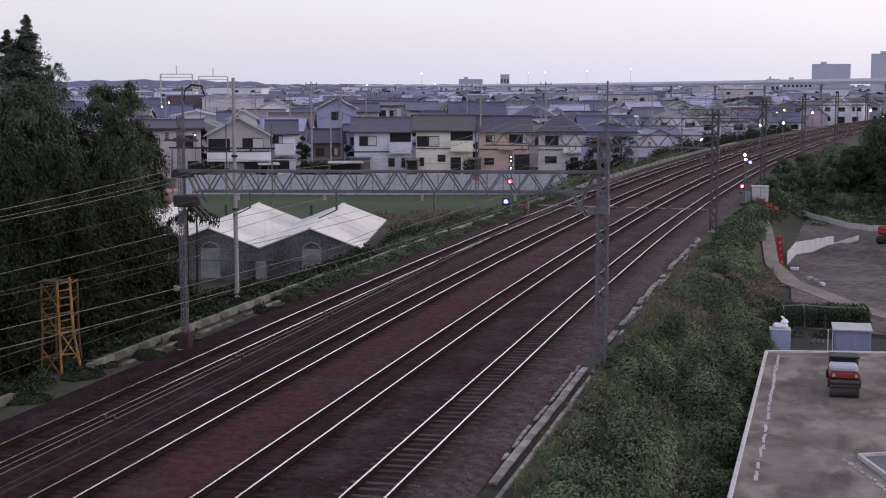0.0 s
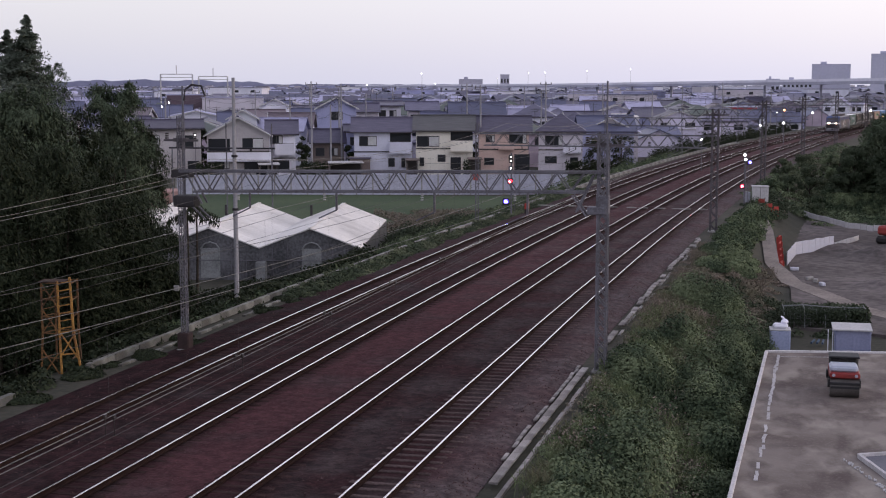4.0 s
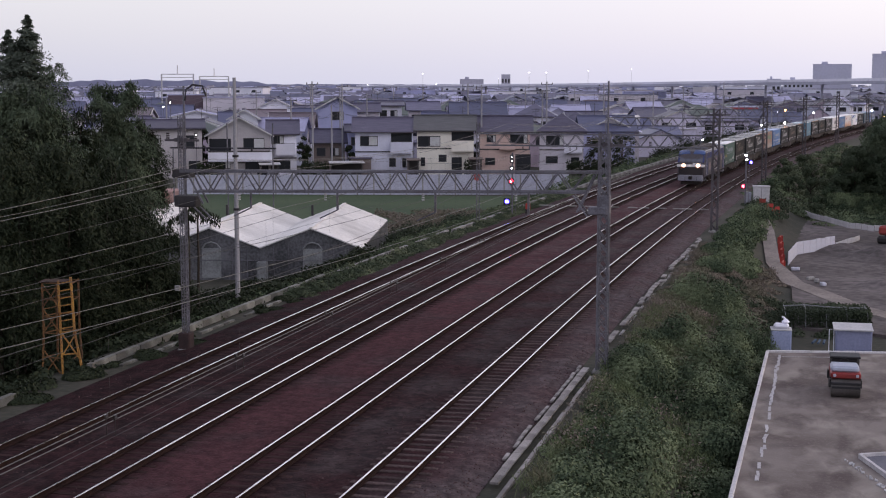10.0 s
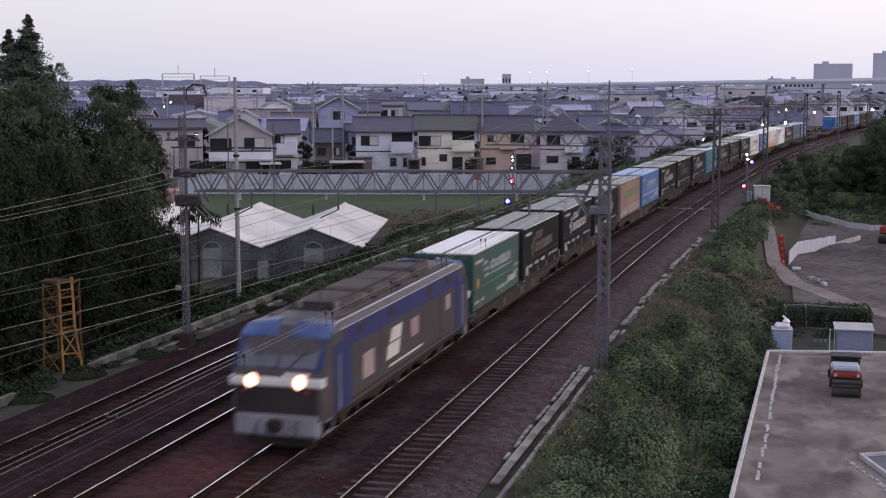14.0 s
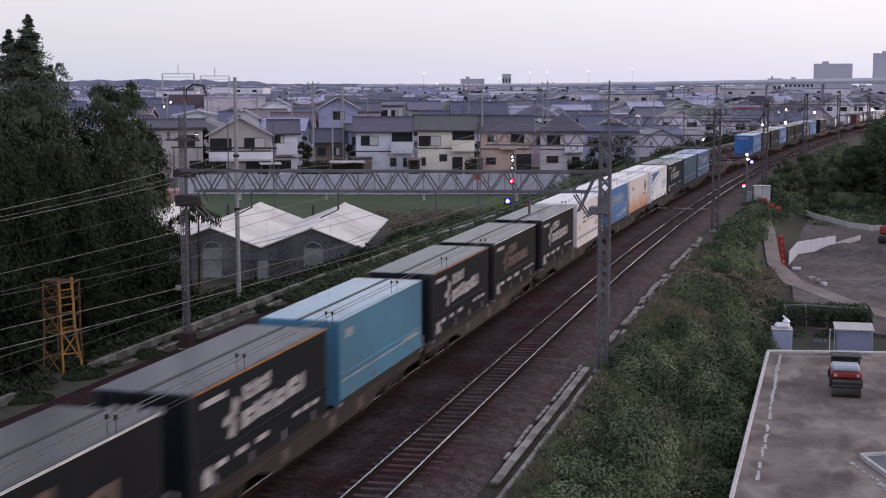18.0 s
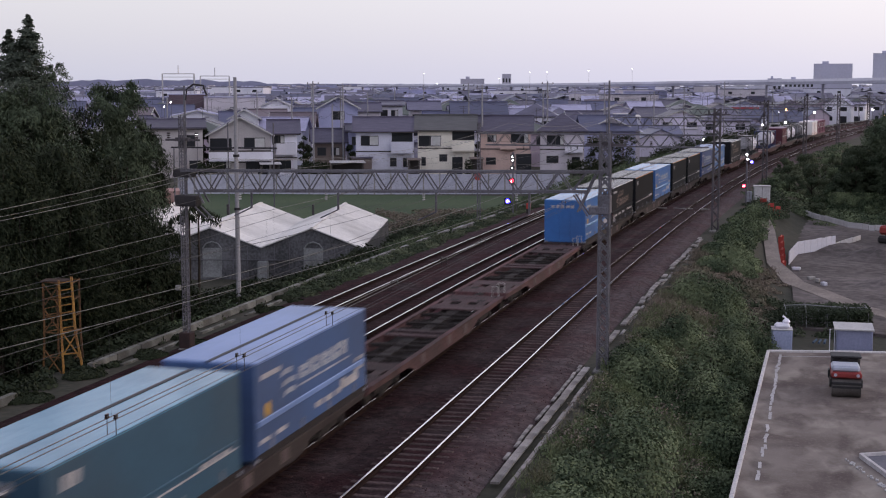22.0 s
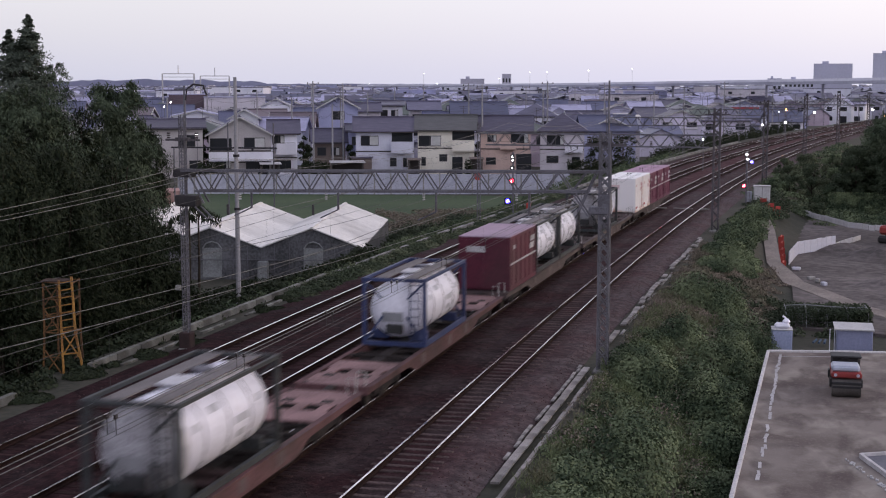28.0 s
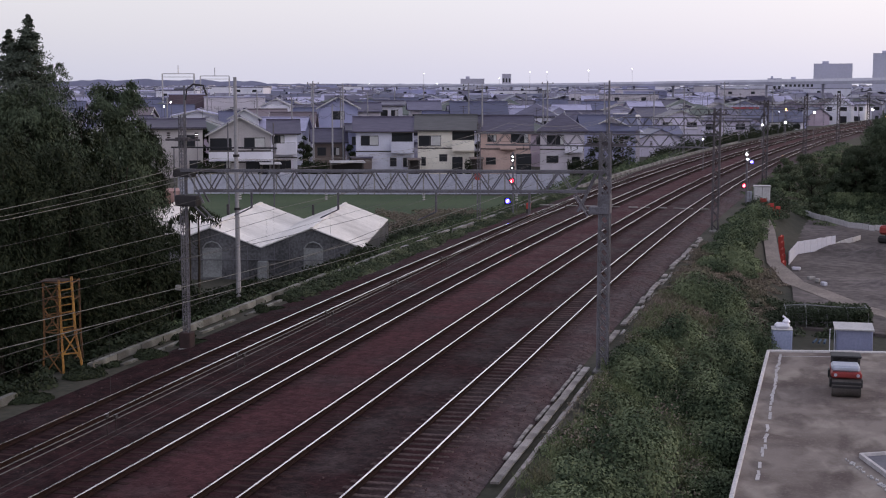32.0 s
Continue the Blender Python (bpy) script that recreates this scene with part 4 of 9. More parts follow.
def undergrowth(name, n, o_rng, s_rng, height, size, material, label, seed, bias=1.0, patchy=0.0, cover=0.5, dome=0.55):
    """Leaves on many low domes that stand close together on the ground."""
    r = np.random.default_rng(seed)
    area = (o_rng[1] - o_rng[0]) * (s_rng[1] - s_rng[0])
    nd = int(max(30, 2.0 * area / (dome * dome * 3.1)))
    s = s_rng[0] + (s_rng[1] - s_rng[0]) * r.uniform(0, 1, nd) ** bias
    o = r.uniform(*o_rng, nd)
    t = np.interp(s, LINE_S, LINE_T)
    x = np.interp(s, LINE_S, LINE_X) + o * np.cos(t)
    y = np.interp(s, LINE_S, LINE_Y) - o * np.sin(t)
    m = (np.sin(x * 1.1 + 0.8 * y + seed) * np.sin(y * 0.75 - x * 0.7 + 2 * seed) + 0.5 * np.sin(x * 2.7 + seed) * np.sin(y * 2.1) + 0.5 * np.sin(y * 0.35 + seed) * np.sin(x * 0.5 + 1))
    keep = m > (-3 if patchy == 0 else patchy)
    x, y, o, m = x[keep], y[keep], o[keep], m[keep]
    nd = len(x)
    edge = np.minimum(np.clip((o - o_rng[0]) / 0.8, 0, 1), np.clip((o_rng[1] - o) / 0.6, 0, 1))
    h = height * (cover + (1 - cover) * np.clip(0.5 + 0.5 * m, 0, 1)) * (0.35 + 0.65 * edge) * r.uniform(0.55, 1.1, nd)
    w = dome * r.uniform(0.6, 1.4, nd)
    base = ground_z(x, y)
    idx = r.choice(nd, n, p=w * w / (w * w).sum())
    u = r.normal(size=(n, 3))
    u[:, 2] = abs(u[:, 2])
    u /= np.linalg.norm(u, axis=1)[:, None]
    k = r.uniform(0.5, 1.12, n) ** 0.6
    P = np.stack([x[idx] + u[:, 0] * k * w[idx], y[idx] + u[:, 1] * k * w[idx], base[idx] + 0.03 + u[:, 2] * k * h[idx]], 1)
    nn = u * np.array([1, 1, 1.0]) + np.array([0, 0, 0.15])
    me = leaf_mesh(name, P, size, material, 0.62, -0.05, seed, nn, 0.5)
    return tagged(new(name, me), label, "undergrowth", "", "stuff")


undergrowth("bank_bushes", 100000, (-7.0, -2.2), (28, 62), 0.8, 0.105, LEAF_MID, "low green weeds on the railway bank", 3, 0.85, 0.0, 0.3, 0.5)
undergrowth("bank_bushes", 140000, (-6.5, -2.2), (28, 74), 2.3, 0.115, LEAF_MID, "dense green bushes and creepers on the railway bank", 23, 0.85, 0.1, 0.35, 1.1)
undergrowth("bank_bushes", 22000, (-6.0, -3.2), (60, 72), 0.9, 0.12, LEAF_MID, "low green weeds on the railway bank", 4, 1.0, 0.25, 0.2, 0.7)
undergrowth("bank_bushes", 50000, (-6.4, -4.3), (84, 99), 2.0, 0.15, LEAF_MID, "tall green bushes on the bank below the signal", 24, 1.0, -0.3, 0.3, 0.9)
undergrowth("dry_weeds", 60000, (-7.3, -2.2), (61, 97), 0.4, 0.12, LEAF_DRY, "brown dry weeds on the railway bank", 5, 0.9, -0.35, 0.3)
undergrowth("dry_weeds", 4000, (-7.4, -2.6), (28, 62), 1.3, 0.10, LEAF_DRY, "brown dry weeds on the railway bank", 8, 1.0, 0.4, dome=0.5)


def tufts(n, o_rng, s_rng, height, material, label, seed):
    """Grass in tufts of long upright blades."""
    r = np.random.default_rng(seed)
    k = n // 22
    s, o = r.uniform(*s_rng, k), r.uniform(*o_rng, k)
    t = np.interp(s, LINE_S, LINE_T)
    x, y = np.interp(s, LINE_S, LINE_X) + o * np.cos(t), np.interp(s, LINE_S, LINE_Y) - o * np.sin(t)
    keep = np.sin(x * 0.9 + seed) * np.sin(y * 0.55 - x * 0.3) > -0.25
    x, y = x[keep], y[keep]
    i = r.integers(0, len(x), n)
    P = np.stack([x[i] + r.normal(size=n) * 0.16, y[i] + r.normal(size=n) * 0.16, ground_z(x[i], y[i]) + height * r.uniform(0.1, 1.0, n)], 1)
    tagged(new("bank_grass", leaf_mesh("bank_grass", P, height * 0.7, material, 0.055, -1.4, seed)), label, "grass", "", "stuff")


tufts(34000, (-7.3, -2.6), (28, 72), 0.5, LEAF_GRASS, "long pale grass among the weeds of the bank", 31)
tufts(16000, (-7.5, -2.8), (62, 98), 0.5, LEAF_DRY, "long dry grass on the bank", 32)
undergrowth("bank_bushes", 26000, (-7.0, -4.6), (97, 126), 1.3, 0.15, LEAF_MID, "dark green bushes on the bank below the signal", 6)
undergrowth("trackside_weeds", 34000, (-31.5, -26.8), (56, 135), 0.5, 0.15, LEAF_MID, "green weeds behind the kerb beside the greenhouses", 7, 1.0)
undergrowth("trackside_weeds", 15000, (-26.3, -24.7), (66, 140), 0.55, 0.14, LEAF_DARK, "dark green weeds between track and kerb", 9, 1.0, 0.2, 0.2)
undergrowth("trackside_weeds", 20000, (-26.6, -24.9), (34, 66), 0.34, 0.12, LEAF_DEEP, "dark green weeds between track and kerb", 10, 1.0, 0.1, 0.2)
undergrowth("trackside_weeds", 60000, (-27.0, -24.5), (66, 142), 0.55, 0.14, LEAF_WEED, "thick green weeds between track and kerb", 19, 1.0)
# Leaf colour here is darkened for the shade under the trees.
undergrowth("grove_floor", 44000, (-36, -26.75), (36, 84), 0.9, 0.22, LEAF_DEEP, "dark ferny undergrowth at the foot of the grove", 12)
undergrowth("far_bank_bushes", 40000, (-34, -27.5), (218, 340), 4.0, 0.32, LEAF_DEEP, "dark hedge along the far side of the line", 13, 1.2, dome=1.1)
undergrowth("far_bank_bushes", 22000, (-33, -27.2), (135, 220), 1.3, 0.24, LEAF_MID, "low green scrub along the far side of the line", 63, 1.0, 0.0, dome=1.0)
undergrowth("far_bank_bushes", 24000, (-7.9, 0.5), (139, 178), 1.0, 0.20, LEAF_MID, "overgrown green scrub on the far bank", 44, 1.0, 0.0, 0.35, 1.5)
undergrowth("far_bank_bushes", 20000, (-7.9, 2.0), (170, 262), 1.0, 0.24, LEAF_MID, "overgrown green scrub on the far bank", 45, 1.4, 0.0, 0.35, 1.5)
for i, (x, y, top, cr) in enumerate(((-3.6, 147, 0.9, 1.3), (-2.0, 153, 1.0, 1.9), (0.3, 157, 0.4, 2.0), (2.2, 152, -0.2, 1.7), (-2.4, 166, 1.2, 1.8), (0.6, 173, 1.0, 2.1), (3.0, 166, 1.0, 1.7), (-3.1, 183, 1.1, 1.6), (-0.2, 193, 1.2, 2.2), (2.9, 186, 1.6, 1.9), (1.2, 143, -1.2, 1.5), (3.9, 177, 1.6, 1.7))):
    make_tree(x, y, top, cr, top - 2.4, "rounded green bush on the far bank", 9000, 0.15, "round", LEAF_WEED if i % 3 else LEAF_MID, 460 + i, category="bush")
undergrowth("far_bank_bushes", 6000, (-7, -4.4), (128, 144), 1.3, 0.2, LEAF_DARK, "dark scrub on the far bank", 18, dome=0.9)
undergrowth("far_bank_bushes", 18000, (-4.6, 3), (140, 176), 1.0, 0.22, LEAF_WEED, "green scrub on the far bank", 14, 1.0, -0.2, 0.4, dome=1.3)
undergrowth("far_bank_bushes", 22000, (-4.2, 4), (172, 300), 1.5, 0.26, LEAF_DARK, "dark scrub on the far bank", 34, 1.5, dome=1.3)
undergrowth("verge_grass", 12000, (-6.8, -4.4), (134, 260), 0.22, 0.16, LEAF_DRY, "thin dry grass on the verge", 35, 1.5, 0.0)
terrace = Shape()
for x, y, z in ((2.7, 150.0, -1.05), (40.0, 150.6, -1.05), (40.0, 175.0, -1.1), (2.7, 170.0, -1.1)):
    terrace.v.append((x, y, z))
terrace.v += [(2.2, 147.6, -3.2), (40.5, 148.0, -3.2), (40.5, 177.0, -3.2), (2.2, 172.0, -3.2)]
terrace.f += [(0, 1, 2, 3), (4, 5, 1, 0), (5, 6, 2, 1), (6, 7, 3, 2), (7, 4, 0, 3)]
whole("grass_terrace", terrace, EARTH, "grassy terrace with a steep front above the building site", "bank", kind="structure")
r_ = np.random.default_rng(15)
P = np.stack([r_.uniform(2.6, 22, 9000), 149.7 + 1.6 * r_.uniform(0, 1, 9000), -1.05 + 0.3 * r_.uniform(0, 1, 9000)], 1)
tagged(new("terrace_grass", leaf_mesh("terrace_grass", P, 0.26, LEAF_GRASS, 0.25, -0.8, 15)), "pale mown grass along the terrace edge", "grass", "", "stuff")
f_ = r_.uniform(0, 1, 30000)
P = np.stack([r_.uniform(2.0, 22, 30000), 147.3 + 2.6 * f_, -2.9 + 1.9 * f_ + 0.35 * r_.uniform(0, 1, 30000)], 1)
tagged(new("terrace_scrub", leaf_mesh("terrace_scrub", P, 0.24, LEAF_MID, 0.6, 0.1, 16)), "dark green scrub on the front of the terrace", "undergrowth", "", "stuff")
undergrowth("meadow", 40000, (-2.0, 20), (135, 149.5), 1.0, 0.2, LEAF_MID, "rough green slope above the building site", 15, dome=1.2)
undergrowth("field_shrubs", 14000, (-34, -28.5), (96, 124), 1.7, 0.2, LEAF_DARK, "dark shrubs between greenhouse and kerb", 17, 1.0, 0.2, dome=0.9)
r_ = np.random.default_rng(19)
pos = [spot(b, d) for b, d in zip(r_.uniform(11.6, 17.6, 16000), r_.uniform(124, 141, 16000))]
P = np.array([(x, y, PLAIN + 0.14 + 0.35 * r_.uniform() ** 2) for x, y in pos if line_off(x, y) < -28.5 and math.sin(x * 0.5) + math.sin(y * 0.8 + x) > -0.6])
tagged(new("dry_field_strip", leaf_mesh("dry_field_strip", P, 0.24, LEAF_DRY, 0.4, -0.3, 19)), "strip of dry brown grass across the field", "grass", "", "stuff")
undergrowth("field_edge", 14000, (-40, -29), (100, 118), 0.7, 0.2, LEAF_DRY, "dry grass at the field's edge", 16)


# garden trees between the houses
for i, (b, d, top, cr) in enumerate([(20.55, 203, 3.0, 1.7), (23.9, 200, 2.8, 1.9), (24.6, 204, 4.2, 1.7), (13.35, 204, 2.4, 1.1), (18.6, 204, 1.6, 1.6), (8.4, 212, 2.5, 2.4), (7.4, 216, 2.8, 2.6)]):
    x, y = spot(b, d)
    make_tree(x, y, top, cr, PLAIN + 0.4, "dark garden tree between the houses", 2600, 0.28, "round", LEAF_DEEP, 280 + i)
g_rng = np.random.default_rng(77)
for i in range(46):
    b, d = g_rng.uniform(7.5, 29), g_rng.uniform(222, 330)
    x, y = spot(b, d)
    if -38 < float(line_off(x, y)) < 14:
        continue
    make_tree(x, y, PLAIN + g_rng.uniform(3.0, 6.5), g_rng.uniform(1.2, 2.3), PLAIN + 0.8, "dark green garden tree between the houses", 900, 0.5, "round", LEAF_DARK, 300 + i)


# ---- greenhouses ----
def make_greenhouse():
    G = thing("greenhouse", pose(-28.6, 87.3, PLAIN, 0, 0, 12.0), "three-bay greenhouse with white sheet roof and dim film walls", "greenhouse")
    # local x runs back along the front from the near corner, y runs to the far end
    bay, deep, ev, ap = 6.82, 19.0, 2.2, 3.52
    for k in range(3):
        x0, x1 = -bay * (k + 1), -bay * k
        xm = (x0 + x1) / 2
        for xa, xb in ((x0, xm), (xm, x1)):
            za, zb = (ev, ap) if xb == xm else (ap, ev)
            n = 8
            for i in range(n):
                ya, yb = -0.15 + (deep + 0.3) * i / n, -0.15 + (deep + 0.3) * (i + 1) / n - 0.015
                sh = Shape().add([(xa, ya, za), (xb, ya, zb), (xb, yb, zb), (xa, yb, za), (xa, ya, za + 0.05), (xb, ya, zb + 0.05), (xb, yb, zb + 0.05), (xa, yb, za + 0.05)], [(3, 2, 1, 0), (4, 5, 6, 7), (0, 1, 5, 4), (1, 2, 6, 5), (2, 3, 7, 6), (3, 0, 4, 7)])
                part("roof_sheet", sh, SHEET_ROOF, G)
        for yy in (0.0, deep):
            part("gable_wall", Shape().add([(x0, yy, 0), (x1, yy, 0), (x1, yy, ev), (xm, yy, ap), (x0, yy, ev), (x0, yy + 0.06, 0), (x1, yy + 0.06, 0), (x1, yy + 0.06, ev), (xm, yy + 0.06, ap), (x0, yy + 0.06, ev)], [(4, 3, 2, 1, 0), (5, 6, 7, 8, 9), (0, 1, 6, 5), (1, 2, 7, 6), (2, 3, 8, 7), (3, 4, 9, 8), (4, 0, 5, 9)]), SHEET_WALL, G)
        door = part("door_panel", Shape().rbox((xm + 0.1, -0.03, 1.15), (1.3, 0.05, 2.0), 0.02), SHEET_PANEL, G, "milky sheet door")
        part("door_top", Shape().tube([(xm - 0.55, -0.05, 2.1), (xm - 0.3, -0.05, 2.45), (xm + 0.1, -0.05, 2.58), (xm + 0.5, -0.05, 2.45), (xm + 0.75, -0.05, 2.1)], 0.05, 6), SHEET_PANEL, door)
        for xs_ in (x0 + 0.9, x0 + 1.9, x1 - 0.9, x1 - 1.9):
            part("gable_post", Shape().tube([(xs_, -0.05, 0), (xs_, -0.05, ev + 0.25)], 0.03, 5), STEEL, G)
        part("gable_tie", Shape().tube([(x0, -0.05, 1.35), (x1, -0.05, 1.35)], 0.03, 5), STEEL, G)
        part("ridge_cap", Shape().box((xm, deep / 2, ap + 0.06), (0.25, deep + 0.3, 0.05)), SHEET_ROOF, G)
        part("roof_vent", Shape().tube([(xm - 2.4, deep - 1.5, ev + 0.5), (xm - 2.4, deep - 1.5, ev + 1.35)], 0.10, 8), DARK_STEEL, G, "dark vent pipe on the roof")
        part("eave_trim", Shape().tube([(x0, -0.12, ev), (xm, -0.12, ap), (x1, -0.12, ev)], 0.05, 5), mat("trim_white", (0.65, 0.64, 0.63)), G)
    for x in (0.0, -3 * bay):
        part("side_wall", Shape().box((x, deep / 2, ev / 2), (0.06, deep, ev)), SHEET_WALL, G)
    for k in (1, 2):
        part("gutter", Shape().box((-bay * k, deep / 2, ev + 0.03), (0.3, deep, 0.08)), SHEET_ROOF, G)
    part("water_butt", Shape().rbox((-bay + 0.2, -0.5, 0.7), (0.7, 0.5, 1.3), 0.06), SHEET_PANEL, G)
    return G


make_greenhouse()
tagged(part("storage_shelter", Shape().box((0, 0, 1.3), (3.0, 4, 2.6)), mat("brick_shed", (0.46, 0.30, 0.28), (0.30, 0.17, 0.15), 0.8, 0.9, dirt=0.3)), "small brown shed behind the grove", "shed").matrix_basis = pose(-61.9, 125.8, PLAIN, 0, 0, 26)


# ---- houses ----
# Roof and wall colours are lifted towards blue for the town's distance haze.
ROOFS = [mat("roof_tile_slate", (0.142, 0.134, 0.205), (0.080, 0.076, 0.125), 0.6, 0.42, 0.12, vary=0.2, spec=0.5, stretch=(1, 6, 6)), mat("roof_tile_dark", (0.094, 0.085, 0.135), (0.054, 0.049, 0.083), 0.6, 0.42, 0.12, vary=0.2, spec=0.5, stretch=(1, 6, 6)),
         mat("roof_tile_blue", (0.115, 0.122, 0.205), (0.080, 0.085, 0.150), 0.6, 0.42, 0.12, vary=0.2, spec=0.5, stretch=(1, 6, 6)), mat("roof_tile_green", (0.085, 0.105, 0.09), (0.06, 0.075, 0.065), 0.6, 0.42, 0.12, vary=0.2, spec=0.5, stretch=(1, 6, 6)),
         mat("roof_tile_brown", (0.165, 0.129, 0.150), (0.121, 0.095, 0.112), 0.6, 0.42, 0.12, vary=0.2, spec=0.5, stretch=(1, 6, 6)), mat("roof_sheet_pale", (0.426, 0.420, 0.576), (0.325, 0.319, 0.456), 0.5, 0.6, 0.1, vary=0.15)]
WALLS = [mat("wall_lavender_grey", (0.66, 0.665, 0.78), (0.57, 0.575, 0.68), 0.5, 0.85, 0.1, dirt=0.15, vary=0.1), mat("wall_cream", (0.80, 0.76, 0.68), (0.72, 0.68, 0.60), 0.5, 0.85, 0.1, dirt=0.15, vary=0.1),
         mat("wall_peach", (0.62, 0.46, 0.41), (0.53, 0.39, 0.35), 0.5, 0.85, 0.1, dirt=0.15, vary=0.1), mat("wall_white", (0.86, 0.85, 0.93), (0.76, 0.75, 0.84), 0.5, 0.85, 0.1, dirt=0.2, vary=0.1),
         mat("wall_beige", (0.609, 0.562, 0.627), (0.504, 0.477, 0.524), 0.5, 0.85, 0.1, dirt=0.2, vary=0.1), mat("wall_blue_grey", (0.363, 0.374, 0.566), (0.297, 0.308, 0.472), 0.5, 0.85, 0.1, dirt=0.2, vary=0.12), mat("wall_brown", (0.20, 0.16, 0.15), (0.15, 0.12, 0.11), 0.5, 0.85, 0.1, dirt=0.2, vary=0.1)]
ROOF_FRONT = mat("roof_tile_charcoal", (0.098, 0.088, 0.132), (0.056, 0.050, 0.080), 0.6, 0.5, 0.12, vary=0.25, spec=0.4, stretch=(1, 6, 6))
ROOF_OLIVE = mat("roof_tile_olive", (0.120, 0.118, 0.122), (0.075, 0.074, 0.078), 0.6, 0.5, 0.12, vary=0.2, spec=0.4, stretch=(1, 6, 6))
CURTAIN = mat("curtain_pale", (0.55, 0.55, 0.55), (0.45, 0.45, 0.45), 2, 0.9)
TRIM_DARK = mat("dark_trim", (0.06, 0.05, 0.05), (0.045, 0.04, 0.04), 1, 0.7)


def gable_roof(w, d, eave, ridge, along, over=0.55):
    """Two thick slopes; the ridge runs along x or y."""
    sh = Shape()
    a, b = (w / 2 + over, d / 2 + over)
    t = 0.16
    for s in (-1, 1):
        if along == "x":
            slope = (ridge - eave) / (d / 2)
            ze = eave - slope * over
            vs = [(-a, s * b, ze), (a, s * b, ze), (a, 0, ridge), (-a, 0, ridge)]
        else:
            slope = (ridge - eave) / (w / 2)
            ze = eave - slope * over
            vs = [(s * a, -b, ze), (s * a, b, ze), (0, b, ridge), (0, -b, ridge)]
        vs += [(x, y, z + t) for x, y, z in vs]
        sh.add(vs, [(0, 1, 2, 3), (7, 6, 5, 4), (0, 4, 5, 1), (1, 5, 6, 2), (2, 6, 7, 3), (3, 7, 4, 0)])
    return sh


def hip_roof(w, d, eave, ridge, over=0.55):
    a, b = w / 2 + over, d / 2 + over
    r = max(0.3, a - b) if a > b else 0.0
    q = max(0.3, b - a) if b >= a else 0.0
    t = 0.16
    ze = eave - 0.12
    base = [(-a, -b), (a, -b), (a, b), (-a, b)]
    vs = [(x, y, ze) for x, y in base] + [(x, y, ze + t) for x, y in base] + [(-r, -q, ridge + t), (r, q, ridge + t)]
    fs = [(3, 2, 1, 0)] + [(i, (i + 1) % 4, (i + 1) % 4 + 4, i + 4) for i in range(4)]
    if r > 0:
        fs += [(4, 5, 9, 8), (5, 6, 9), (6, 7, 8, 9), (7, 4, 8)]
    else:
        fs += [(4, 5, 8), (5, 6, 9, 8), (6, 7, 9), (7, 4, 8, 9)]
    return Shape().add(vs, fs)


SIMPLE = [False]


def window_on(H_, x, z, w, h, y, curtain=0.0, dark=False):
    if SIMPLE[0]:
        return part("window", Shape().box((x, y - 0.02, z + h / 2), (w, 0.08, h)), PANE, H_)
    fr = part("window", Shape().box((x, y - 0.02, z + h / 2), (w + 0.16, 0.10, h + 0.16)), TRIM_DARK if dark else FRAME_M, H_)
    part("pane", Shape().box((x, y - 0.075, z + h / 2), (w, 0.02, h)), PANE, fr)
    if curtain:
        part("curtain", Shape().box((x + w * (0.5 - curtain / 2), y - 0.09, z + h / 2), (w * curtain, 0.012, h * 0.94)), CURTAIN, fr)
        part("mullion", Shape().box((x, y - 0.095, z + h / 2), (0.07, 0.02, h)), FRAME_M, fr)
    return fr


